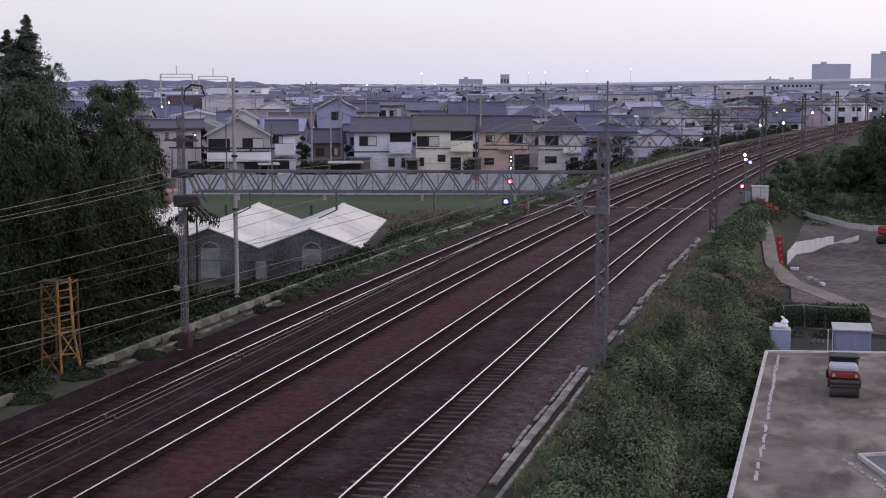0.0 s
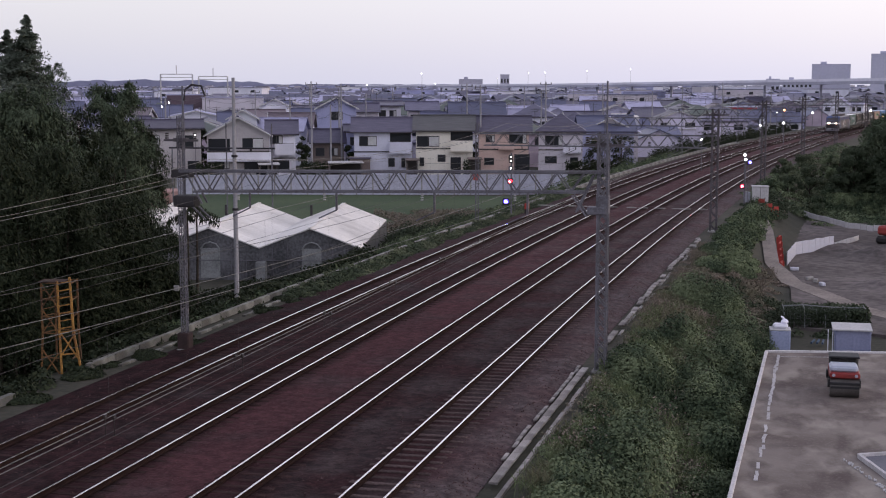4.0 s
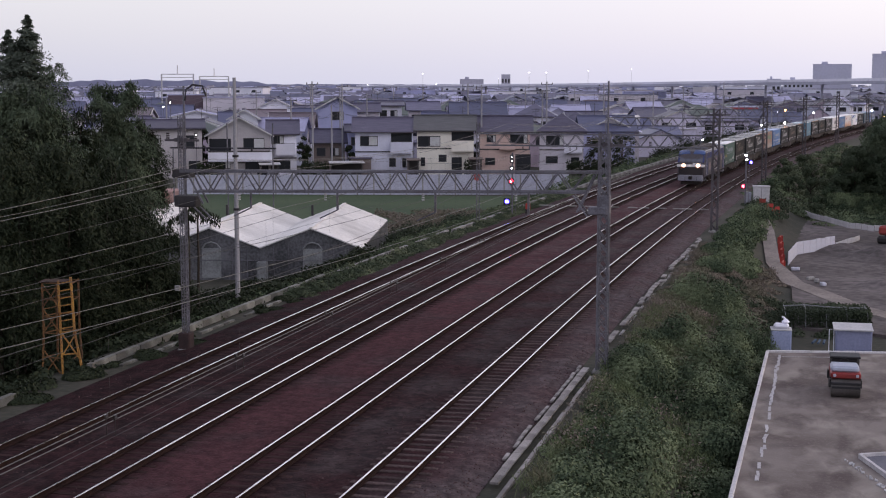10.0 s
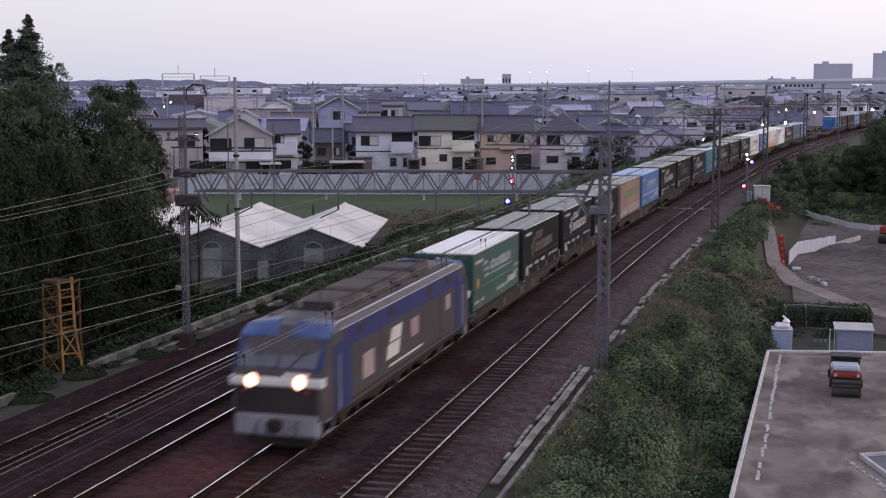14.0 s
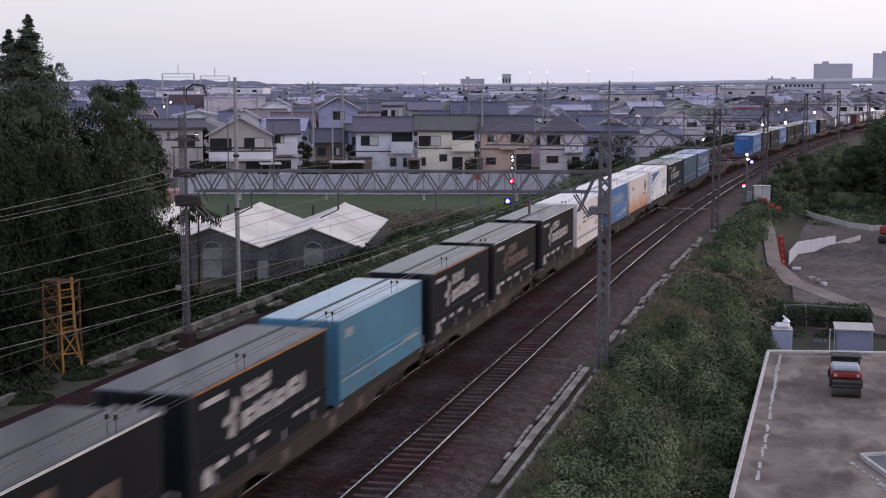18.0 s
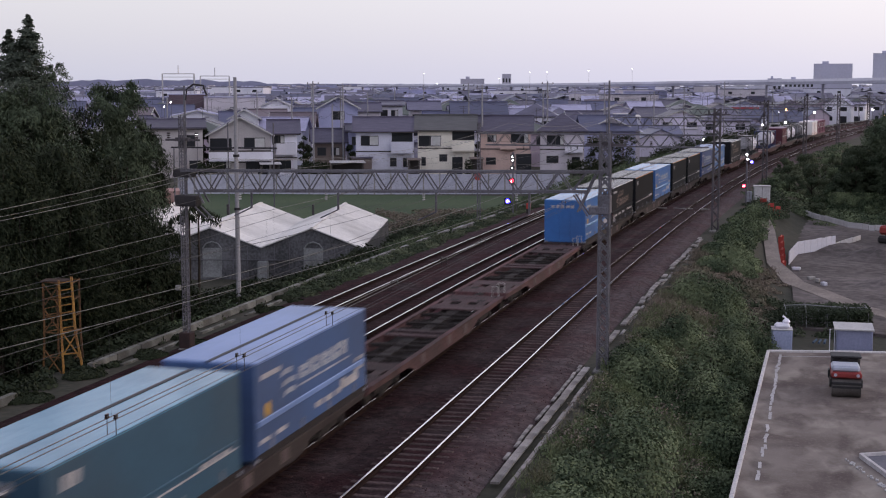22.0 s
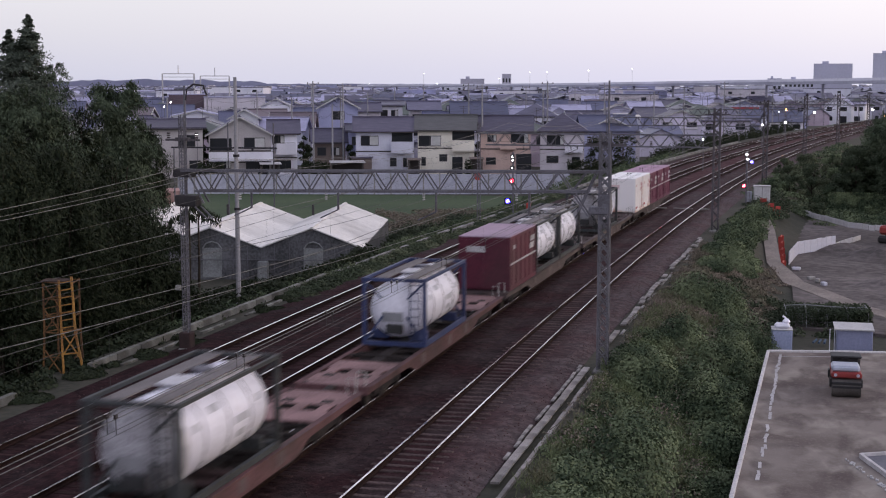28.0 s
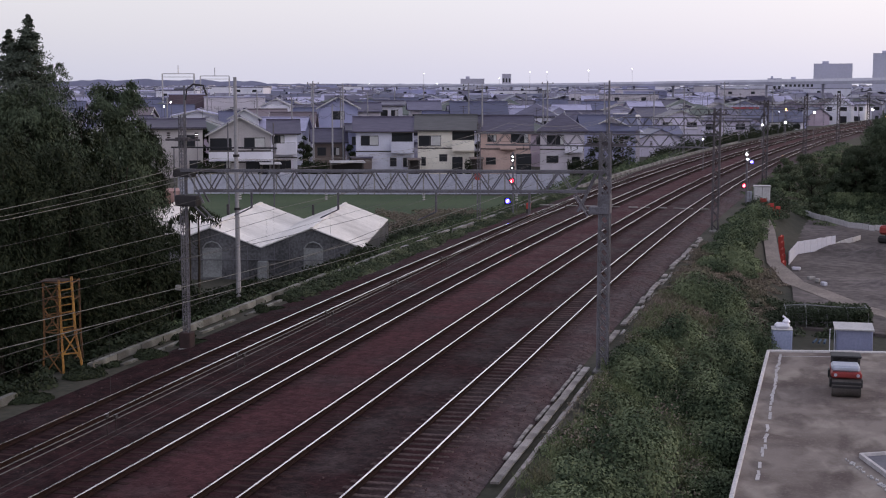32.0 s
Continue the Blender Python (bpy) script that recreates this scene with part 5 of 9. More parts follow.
def make_house(at, w, d, eave, ridge, roof, wall, tile, windows=(), balconies=(), darks=(), label="", bands=(), group="", wing=None):
    Hs = thing("house", at, label, "house", group)
    body = Shape().box((0, 0, eave / 2), (w, d, eave))
    if roof == "x":
        for s in (-1, 1):
            x = s * w / 2
            body.add([(x, -d / 2, eave), (x, d / 2, eave), (x, 0, ridge)], [(0, 1, 2) if s > 0 else (2, 1, 0)])
    elif roof == "y":
        for s in (-1, 1):
            y = s * d / 2
            body.add([(-w / 2, y, eave), (w / 2, y, eave), (0, y, ridge)], [(0, 1, 2) if s < 0 else (2, 1, 0)])
    part("wall", body, wall, Hs)
    part("roof", hip_roof(w, d, eave, ridge) if roof == "hip" else gable_roof(w, d, eave, ridge, roof), tile, Hs)
    if roof == "x":
        part("ridge", Shape().box((0, 0, ridge + 0.2), (w + 1.1, 0.35, 0.2)), tile, Hs)
    elif roof == "y":
        part("ridge", Shape().box((0, 0, ridge + 0.2), (0.35, d + 1.1, 0.2)), tile, Hs)
        for s in (-1, 1):
            part("barge_board", Shape().tube([(s * (w / 2 + 0.5), -d / 2 - 0.57, eave - 0.2), (0, -d / 2 - 0.57, ridge + 0.05)], 0.11, 4), mat("trim_white", (0.65, 0.64, 0.63)), Hs)
    part("gutter", Shape().box((0, -d / 2 - 0.5, eave - 0.25), (w + 1.0, 0.12, 0.12)), TRIM_DARK, Hs) if roof != "y" else None
    if group:
        ax = w * 0.22
        part("aerial", Shape().tube([(ax, 0, ridge - 0.3), (ax, 0, ridge + 2.2)], 0.04, 4).tube([(ax - 0.7, 0, ridge + 2.0), (ax + 0.7, 0, ridge + 2.0)], 0.03, 4).tube([(ax - 0.5, 0, ridge + 1.7), (ax + 0.5, 0, ridge + 1.7)], 0.03, 4), FRAME_M, Hs)
        part("air_unit", Shape().rbox((-w / 2 + 0.9, -d / 2 - 0.35, 0.4), (0.85, 0.35, 0.7), 0.04), PALE_CONCRETE, Hs)
    f = -d / 2
    for x, z, ww, hh, cu in windows:
        window_on(Hs, x - w / 2 + ww / 2, z, ww, hh, f, cu)
    for x, z, ww, hh in darks:
        # Flat panel on the wall; its dark colour stands in for recess shade.
        part("opening", Shape().box((x - w / 2 + ww / 2, f - 0.01, z + hh / 2), (ww, 0.06, hh)), PANE, Hs, "flat dark panel for the shade of an opening")
    for x, z, ww, hh, m in balconies:
        bal = part("balcony", Shape().box((x - w / 2 + ww / 2, f - 0.95, z + hh / 2), (ww, 0.10, hh)).box((x - w / 2 + 0.05, f - 0.5, z + hh / 2), (0.1, 0.9, hh)).box((x - w / 2 + ww - 0.05, f - 0.5, z + hh / 2), (0.1, 0.9, hh)).box((x - w / 2 + ww / 2, f - 0.5, z + 0.08), (ww, 1.0, 0.16)), m, Hs)
        part("rail", Shape().box((x - w / 2 + ww / 2, f - 0.95, z + hh + 0.08), (ww, 0.06, 0.06)), FRAME_M, bal)
    for z in bands:
        part("trim_band", Shape().box((0, f - 0.03, z), (w, 0.06, 0.16)), TRIM_DARK, Hs)
    if wing:
        x, ww, hh, dd, m = wing
        part("wing", Shape().box((x - w / 2 + ww / 2, f - dd / 2, hh / 2), (ww, dd, hh)), m, Hs)
        part("wing_roof", Shape().box((x - w / 2 + ww / 2, f - dd / 2 - 0.1, hh + 0.08), (ww + 0.4, dd + 0.4, 0.16)), tile, Hs)
    return Hs


def facing(bearing, dist, turn=0.0, z=None):
    x, y = spot(bearing, dist)
    return pose(x, y, PLAIN if z is None else z, 0, 0, bearing + turn)


WH = WALLS[3]
WALL_DIM = mat("wall_weathered_beige", (0.46, 0.43, 0.44), (0.36, 0.335, 0.345), 0.5, 0.85, 0.1, dirt=0.3, vary=0.1)
make_house(facing(17.2, 205), 8.4, 7.5, 6.3, 8.0, "x", WALLS[0], ROOF_FRONT, [(0.8, 4.2, 2.4, 1.3, 0.5), (5.0, 1.2, 0.8, 1.1, 0), (6.9, 1.1, 0.9, 1.2, 0.5)], [(5.1, 3.0, 3.1, 1.7, WALLS[0])], [(5.2, 4.7, 3.0, 1.4)], "lavender-grey two-storey house with dark tiled roof", (3.3,), wing=(-0.6, 2.9, 2.4, 1.6, WALLS[6]))
make_house(facing(14.68, 205), 8.2, 7.5, 6.5, 8.3, "x", WALLS[1], ROOF_OLIVE, [(0.2, 4.1, 3.1, 1.4, 0.45), (0.6, 1.3, 0.5, 1.1, 0), (3.2, 1.9, 1.0, 0.9, 0)], [(5.0, 3.3, 3.2, 1.6, WALLS[1])], [(5.0, 4.9, 3.2, 1.4), (5.0, 0, 1.5, 2.5)], "cream two-storey house with dark tiled roof", (3.75,))
make_house(facing(12.25, 206), 7.4, 7.5, 6.3, 8.2, "x", WALLS[2], ROOF_FRONT, [(1.2, 4.7, 1.2, 0.9, 0.3), (4.6, 4.5, 2.4, 1.3, 0.2), (1.0, 1.4, 1.3, 0.9, 0)], [(3.0, 3.5, 2.3, 1.1, WALLS[2])], [(5.3, 0, 2.2, 2.9)], "peach-coloured two-storey house with dark roof and garage", (3.6,))
make_house(facing(9.9, 207), 6.4, 7.0, 6.2, 8.6, "hip", WALLS[4], ROOF_FRONT, [(1.0, 4.2, 2.4, 1.3, 0.2), (1.0, 1.6, 1.6, 0.9, 0)], [(3.6, 3.0, 2.6, 1.3, WH)], [(4.6, 0, 1.2, 2.4)], "beige two-storey house with hipped slate roof", (3.5,))
make_house(facing(23.12, 202), 8.7, 8.0, 5.9, 8.3, "y", WALL_DIM, ROOF_FRONT, [(5.0, 4.0, 2.8, 1.4, 0.5), (1.0, 1.2, 2.0, 1.4, 0.3), (5.2, 0.9, 2.2, 1.5, 0)], [(0.0, 2.2, 9.0, 1.3, WALLS[3])], [(0.2, 3.7, 3.0, 1.7), (6.8, 0.1, 1.6, 2.2)], "pale beige gable-fronted house with long balcony", (3.6, 2.0))
make_house(facing(21.35, 206), 3.9, 8.0, 6.0, 7.6, "x", WALLS[3], ROOF_FRONT, [(0.4, 4.5, 1.6, 1.1, 0.3)], [(0.9, 2.8, 2.8, 1.7, WALLS[3])], [(0.6, 0.3, 2.4, 1.8)], "white two-storey house with dark tiled roof", (2.4,))
make_house(facing(19.1, 226), 6.2, 7.0, 9.2, 10.9, "y", WALLS[5], ROOF_FRONT, [(2.2, 7.4, 1.8, 1.2, 0.3), (0.8, 4.3, 2.0, 1.2, 0)], [], [(4.0, 0.2, 1.8, 2.4)], "blue-grey gable-fronted house with a dark roof", (3.2,))
make_house(facing(7.9, 228), 9.0, 8.0, 5.4, 7.6, "y", WALLS[4], ROOFS[5], [(1.2, 3.6, 2.0, 1.2, 0.2), (5.0, 3.6, 2.0, 1.2, 0)], [], [(3.6, 0.1, 1.6, 2.2)], "beige house with pale sheet roof", ())
make_house(facing(25.85, 200), 8.5, 7.0, 7.0, 7.9, "x", WALL_DIM, ROOF_FRONT, [(1.2, 4.6, 1.6, 1.3, 0.4), (5.2, 4.4, 2.2, 1.5, 0)], [], [(6.6, 0.2, 1.6, 2.2)], "dim beige two-storey house with dark roof behind the grove", ())

for b, d, w, dp, ev, rg, kd, wl, rf, nw, words in [(24.78, 262, 8.6, 9, 7.2, 8.1, "y", 3, 5, 4, "white workshop with a shallow gable and a row of small windows"),
                                                  (21.62, 262, 5.4, 7, 8.9, 10.2, "y", 3, 0, 2, "white gabled house above the roofs"), (22.9, 226, 4.4, 6, 7.6, 8.9, "y", 3, 1, 1, "white gable between the houses"),
                                                  (19.5, 209, 4.6, 5, 4.6, 6.2, "x", 6, 1, 2, "dark timber house with tiled roof"), (18.45, 208, 1.9, 5, 6.2, 6.9, "x", 5, 1, 1, "narrow dark blue outbuilding"),
                                                  (17.0, 268, 4.6, 6, 9.0, 9.6, "x", 3, 1, 2, "white box-shaped house among the roofs"), (18.0, 262, 5.0, 6, 8.0, 9.3, "x", 4, 1, 2, "low house with dark tiled roof"), (15.6, 262, 5.4, 6, 8.3, 9.6, "x", 4, 0, 2, "house with slate roof"),
                                                  (13.35, 252, 9.4, 7, 7.4, 9.6, "x", 3, 2, 3, "white house with navy tiled roof"), (11.0, 250, 7.0, 7, 7.4, 9.4, "hip", 3, 0, 3, "white house with hipped slate roof"), (9.3, 232, 5.6, 7, 6.2, 8.4, "hip", 3, 1, 2, "white house with dark hipped roof"),
                                                  (22.0, 246, 6.0, 6, 7.4, 8.4, "x", 4, 4, 2, "house with flat brown roof")]:
    make_house(facing(b, d, 3.0 if kd == "x" else -2.0), w, dp, ev, rg, kd, WALLS[wl], ROOFS[rf], [(0.5 + i * (w - 0.6) / nw, ev - 2.1, min(1.5, (w - 1.2) / nw * 0.7), 1.1, 0.4 * (i % 2)) for i in range(nw)], [], [(0.5, ev - 4.9, w * 0.3, 1.6)], words, ())

# low carports, hedges and fences between the wall and the houses
def make_carport(bearing, dist, w, h, label, roof_m):
    C = thing("carport", facing(bearing, dist, 2.0), label, "carport", "carports before the houses")
    for x in (-w / 2 + 0.1, w / 2 - 0.1):
        for y in (-2.2, 2.2):
            part("post", Shape().box((x, y, h / 2), (0.1, 0.1, h)), FRAME_M, C)
    part("roof", Shape().rbox((0, 0, h + 0.05), (w + 0.4, 5.0, 0.12), 0.03), roof_m, C)
    # Dark panel added for the shaded interior under the roof.
    part("back_wall", Shape().box((0, 2.35, h / 2), (w, 0.1, h)), TRIM_DARK, C)
    part("side_screen", Shape().box((-w / 2, 0, h * 0.4), (0.06, 4.4, h * 0.8)), WALLS[6], C)
    return C


for b, d, w, h, words, rm in ((18.75, 197, 4.6, 2.0, "low dark carport with a pale flat roof", PALE_CONCRETE), (16.0, 198, 1.6, 2.3, "narrow carport between two houses", WALLS[6]), (13.42, 199, 1.7, 2.4, "dark carport beside the cream house", WALLS[6]), (21.9, 196, 2.6, 1.9, "low carport under the gable-fronted house", PALE_CONCRETE)):
    make_carport(b, d, w, h, words, rm)
for i, (b, d, n) in enumerate(((20.05, 195, 4), (13.75, 197, 1), (9.0, 199, 5), (24.3, 194, 4), (7.6, 202, 5))):
    hb = np.random.default_rng(900 + i)
    x, y = spot(b, d)
    c = np.array([(x + hb.uniform(-n / 2, n / 2) * 0.95, y + hb.uniform(-0.7, 0.7), PLAIN + 2.4 * hb.uniform(0, 1) ** 0.6 * hb.uniform(0.6, 1)) for q in range(n * 260)])
    hedge = thing("hedge", Matrix(), "dark clipped garden hedge before the houses", "hedge", "garden hedges")
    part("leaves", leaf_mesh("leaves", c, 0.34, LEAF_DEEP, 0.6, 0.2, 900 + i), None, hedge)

# templates for the town behind, each copied many times
tmpl = []
# Lavender in these wall colours carries the haze over the far houses.
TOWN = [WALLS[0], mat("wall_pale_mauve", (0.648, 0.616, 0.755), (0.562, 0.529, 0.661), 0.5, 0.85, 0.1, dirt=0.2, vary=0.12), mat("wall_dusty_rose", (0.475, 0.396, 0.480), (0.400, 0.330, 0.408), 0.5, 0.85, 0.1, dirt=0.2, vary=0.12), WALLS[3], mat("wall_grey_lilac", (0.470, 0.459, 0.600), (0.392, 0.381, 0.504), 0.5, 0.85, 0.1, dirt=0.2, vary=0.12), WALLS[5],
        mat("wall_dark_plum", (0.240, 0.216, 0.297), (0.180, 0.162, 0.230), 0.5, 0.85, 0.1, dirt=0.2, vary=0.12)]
t_rng = np.random.default_rng(21)
for i in range(26):
    SIMPLE[0] = i >= 12
    w, d = t_rng.uniform(7.5, 10.5), t_rng.uniform(6.5, 8.5)
    eave = t_rng.uniform(5.2, 6.0) if i % 4 else t_rng.uniform(2.9, 3.4)
    ridge = eave + t_rng.uniform(1.5, 2.4)
    wins = [(0.7, eave - 2.0, 1.9, 1.2, 0.4 * (i % 2)), (w - 3.0, eave - 2.0, 2.0, 1.2, 0.0)]
    if eave > 4:
        wins += [(0.9, 0.9, 2.2, 1.5, 0.3), (w - 2.4, 1.0, 1.2, 1.1, 0)]
    bal = [(w * 0.42, eave - 3.2, w * 0.5, 1.1, TOWN[(i * 3 + 1) % 7])] if (eave > 4 and i % 3 == 0) else []
    words = ["lavender-grey", "pale mauve", "dusty rose", "white", "grey-lilac", "blue-grey", "dark plum"][(i * 3 + 1) % 7]
    rw = ["slate", "dark", "blue-grey", "green-grey", "brown", "pale sheet"][(i * 5 + 2) % 6]
    tmpl.append(make_house(pose(0, 0, 0), w, d, eave, ridge, ("x", "y", "hip")[i % 3], TOWN[(i * 3 + 1) % 7], ROOFS[(i * 5 + 2) % 6], wins, bal, [(w * 0.45, 0.05, 1.0, 2.1)], "%s house with %s roof in the dense town" % (words, rw), (), "houses of the town"))


def free_for_house(x, y):
    o = float(line_off(x, y))
    b = math.degrees(math.atan2(-x, y))
    return not (-36 < o < 14) and not (b < -0.2 and y < 458)


taken = [False] * 26
k = 0
dist = 226.0
while dist < 520:
    b = -2.6 + t_rng.uniform(0, 1.5)
    while b < 33.5:
        x, y = spot(b + t_rng.normal() * 0.15, dist + t_rng.normal() * 3)
        if free_for_house(x, y) and t_rng.uniform() < 0.93:
            i = int(t_rng.integers(0, 12)) if dist < 300 else int(t_rng.integers(12, 26))
            m = pose(x, y, PLAIN - 0.05, 0, 0, 17 + 90 * int(t_rng.integers(0, 4)) * (1 if t_rng.uniform() < 0.6 else 0) + t_rng.normal() * 4)
            if not taken[i]:
                tmpl[i].matrix_basis = m
                taken[i] = True
            else:
                copy_thing(tmpl[i], m)
            k += 1
        b += math.degrees(t_rng.uniform(11.0, 15.0) / dist)
    dist += 15.5 + (dist - 226) * 0.035
for i in range(26):
    if not taken[i]:
        tmpl[i].matrix_basis = pose(-150 - 12 * i, 300, PLAIN)

# the far town, joined
far_w = [Shape() for _ in range(4)]
far_r = [Shape() for _ in range(4)]
far_n = Shape()
dist = 535.0
while dist < 3200:
    b = -3.5
    while b < 34:
        x, y = spot(b, dist + t_rng.normal() * 8)
        if free_for_house(x, y):
            w, d = t_rng.uniform(8, 13), t_rng.uniform(8, 12)
            big = t_rng.uniform() < 0.05
            h = t_rng.uniform(4.8, 6.6) if not big else t_rng.uniform(8, 11)
            if big:
                w *= 2.0
            rz = radians(17 + (90 if t_rng.uniform() < 0.5 else 0) + t_rng.normal() * 6)
            i = int(t_rng.integers(0, 4))
            far_w[i].box((x, y, PLAIN + h / 2), (w, d, h), rz)
            if big:
                far_r[i].box((x, y, PLAIN + h + 0.15), (w + 0.4, d + 0.4, 0.3), rz)
            else:
                m = Matrix.Translation((x, y, PLAIN)) @ Matrix.Rotation(rz, 4, "Z")
                g = gable_roof(w, d, h, h + t_rng.uniform(1.4, 2.2), "x")
                far_r[(i + int(t_rng.integers(0, 4))) % 4].add([m @ Vector(v) for v in g.v], g.f)
            if dist < 1100:
                for q in (-0.28, 0.22):
                    m = Matrix.Translation((x, y, PLAIN)) @ Matrix.Rotation(rz, 4, "Z")
                    c = m @ Vector((q * w, -d / 2 - 0.02, h - 1.6))
                    far_n.box(c, (1.8, 0.08, 1.2), rz)
        b += math.degrees(t_rng.uniform(13, 20) / dist)
    dist += 17 + (dist - 500) * 0.05
for i in range(4):
    whole("distant_houses", far_w[i], WALLS[(0, 3, 4, 5)[i]], "walls of distant closely packed houses", "houses", kind="stuff")
    whole("distant_roofs", far_r[i], ROOFS[(0, 1, 2, 5)[i]], "tiled roofs of distant closely packed houses", "roofs", kind="stuff")
whole("distant_windows", far_n, PANE, "dark windows of distant houses", "windows", kind="stuff")


# lean-tos and sheds squeezed in between the houses
a_rng = np.random.default_rng(93)
count = 0
while count < 44:
    b, d = a_rng.uniform(0.5, 27), a_rng.uniform(214, 360)
    x, y = spot(b, d)
    if not free_for_house(x, y):
        continue
    count += 1
    w, dp, h = a_rng.uniform(2.5, 5.0), a_rng.uniform(2.0, 3.5), a_rng.uniform(2.4, 6.0)
    A = thing("shed", pose(x, y, PLAIN, 0, 0, 17 + a_rng.normal() * 6), "small pale sheet-metal lean-to between the houses", "shed", "lean-tos in the town")
    part("wall", Shape().box((0, 0, h / 2), (w, dp, h)), TOWN[(0, 1, 3)[count % 3]], A)
    part("roof", Shape().box((0, 0, h + 0.1), (w + 0.5, dp + 0.6, 0.12), 0, Matrix.Rotation(0.22, 3, "X")), (SHEET_ROOF, PALE_CONCRETE, ROOFS[5])[count % 3], A)


# larger blocks
def make_block(bearing, dist, w, d, h, wall, label, floors=3, turn=0.0, roof_box=True, name="building"):
    B = thing(name, facing(bearing, dist, turn), label, "building")
    part("wall", Shape().box((0, 0, h / 2), (w, d, h)), wall, B)
    part("roof", Shape().box((0, 0, h + 0.12), (w + 0.3, d + 0.3, 0.24)), ROOFS[5], B)
    n = max(3, int(w / 3.2))
    for fl in range(floors):
        for i in range(n):
            z = h * (fl + 0.45) / floors
            part("window", Shape().box((-w / 2 + (i + 0.5) * w / n, -d / 2 - 0.03, z), (w / n * 0.55, 0.08, h / floors * 0.36)), PANE, B)
    if roof_box:
        part("roof_house", Shape().box((-w * 0.2, 0, h + 1.2), (w * 0.16, d * 0.5, 2.2)), wall, B)
    return B


make_block(23.3, 330, 14, 10, 9.8, WALLS[4], "long beige factory hall", 1, 0, False)
make_block(25.15, 335, 9, 10, 10.4, mat("hall_maroon", (0.15, 0.11, 0.13), (0.11, 0.08, 0.10), 0.4, 0.8, dirt=0.3), "dark maroon sheet-metal factory hall", 0, 0, False)
# Skyline walls: distance haze is put into their mauve-blue colours.
make_block(-0.78, 1250, 32, 20, 29.5, mat("tower_block_haze", (0.50, 0.50, 0.62), (0.44, 0.44, 0.55), 0.05, 0.9), "large grey-mauve block on the skyline", 0)
make_block(-3.03, 1150, 30, 20, 36, mat("tower_haze_mauve", (0.52, 0.52, 0.64), (0.46, 0.46, 0.57), 0.05, 0.9), "tall grey-mauve block at the skyline's edge", 0)
make_block(0.5, 1200, 24, 15, 16, mat("tower_haze_mauve", (0.52, 0.52, 0.64), (0.46, 0.46, 0.57), 0.05, 0.9), "low grey block behind the viaduct", 2)
make_block(1.45, 1250, 12, 13, 17, mat("tower_haze_mauve", (0.52, 0.52, 0.64), (0.46, 0.46, 0.57), 0.05, 0.9), "domed grey block behind the viaduct", 1, 0, True)
make_house(facing(-1.1, 459, -12), 8.5, 8.0, 6.3, 8.9, "y", WH, ROOFS[5], [(1.0, 4.4, 1.6, 1.3, 0.2), (5.2, 4.4, 2.0, 1.3, 0), (1.2, 1.4, 1.6, 1.2, 0.3)], [], [(5.0, 0.6, 2.2, 2.2)], "white gabled two-storey house beside the line", ())
make_house(facing(-1.85, 462, -12), 4.6, 7.0, 6.6, 7.0, "x", WH, ROOFS[5], [(0.6, 4.4, 1.5, 1.3, 0), (2.6, 4.4, 1.4, 1.3, 0), (0.8, 1.2, 2.4, 1.5, 0)], [], [], "white flat-topped house beside the line", ())
make_block(3.0, 420, 14, 10, 6.2, mat("red_sign_front", (0.45, 0.07, 0.08), (0.36, 0.06, 0.07), 1, 0.7), "shop with a red front", 1, 0, False)
# Pale mauve that stands in for haze on the far halls.
HAZE_MAUVE = mat("hazy_mauve_wall", (0.46, 0.45, 0.54), (0.38, 0.37, 0.45), 0.05, 0.9)
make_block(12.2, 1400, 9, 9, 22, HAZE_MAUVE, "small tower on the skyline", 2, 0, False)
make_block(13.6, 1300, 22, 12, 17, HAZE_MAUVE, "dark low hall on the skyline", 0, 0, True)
make_block(8.6, 560, 20, 12, 9.0, WALLS[4], "long beige hall below the viaduct", 2, 0, False)

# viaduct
# Concrete paled and tinted blue: the distance haze is in these colours.
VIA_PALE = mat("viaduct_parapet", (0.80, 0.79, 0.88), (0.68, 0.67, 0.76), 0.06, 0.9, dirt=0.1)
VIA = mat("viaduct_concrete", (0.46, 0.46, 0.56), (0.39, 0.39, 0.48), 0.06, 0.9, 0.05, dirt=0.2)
viaduct = thing("viaduct", Matrix(), "long grey concrete viaduct across the plain", "viaduct", kind="structure")
VP = [(-330, 1010, 9.6), (-242, 867, 9.9), (-118, 690, 10.6), (24, 479, 12.4), (70, 410, 13.0), (140, 300, 13.6)]
for a, b in zip(VP, VP[1:]):
    A, B = Vector(a), Vector(b)
    n = max(1, int((B - A).length / 32))
    for i in range(n):
        p0, p1 = A.lerp(B, i / n), A.lerp(B, (i + 1) / n)
        mid, d = (p0 + p1) / 2, p1 - p0
        rz = math.atan2(d.y, d.x)
        tilt = Matrix.Rotation(-math.asin(d.z / d.length), 3, "Y")
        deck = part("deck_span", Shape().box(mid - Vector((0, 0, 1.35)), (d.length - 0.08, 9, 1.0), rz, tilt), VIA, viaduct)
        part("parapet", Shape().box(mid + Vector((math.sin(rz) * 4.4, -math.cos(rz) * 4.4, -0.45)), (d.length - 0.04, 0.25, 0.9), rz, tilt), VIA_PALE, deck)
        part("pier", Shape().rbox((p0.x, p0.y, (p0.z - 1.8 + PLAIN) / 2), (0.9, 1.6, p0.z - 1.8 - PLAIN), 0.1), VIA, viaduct)

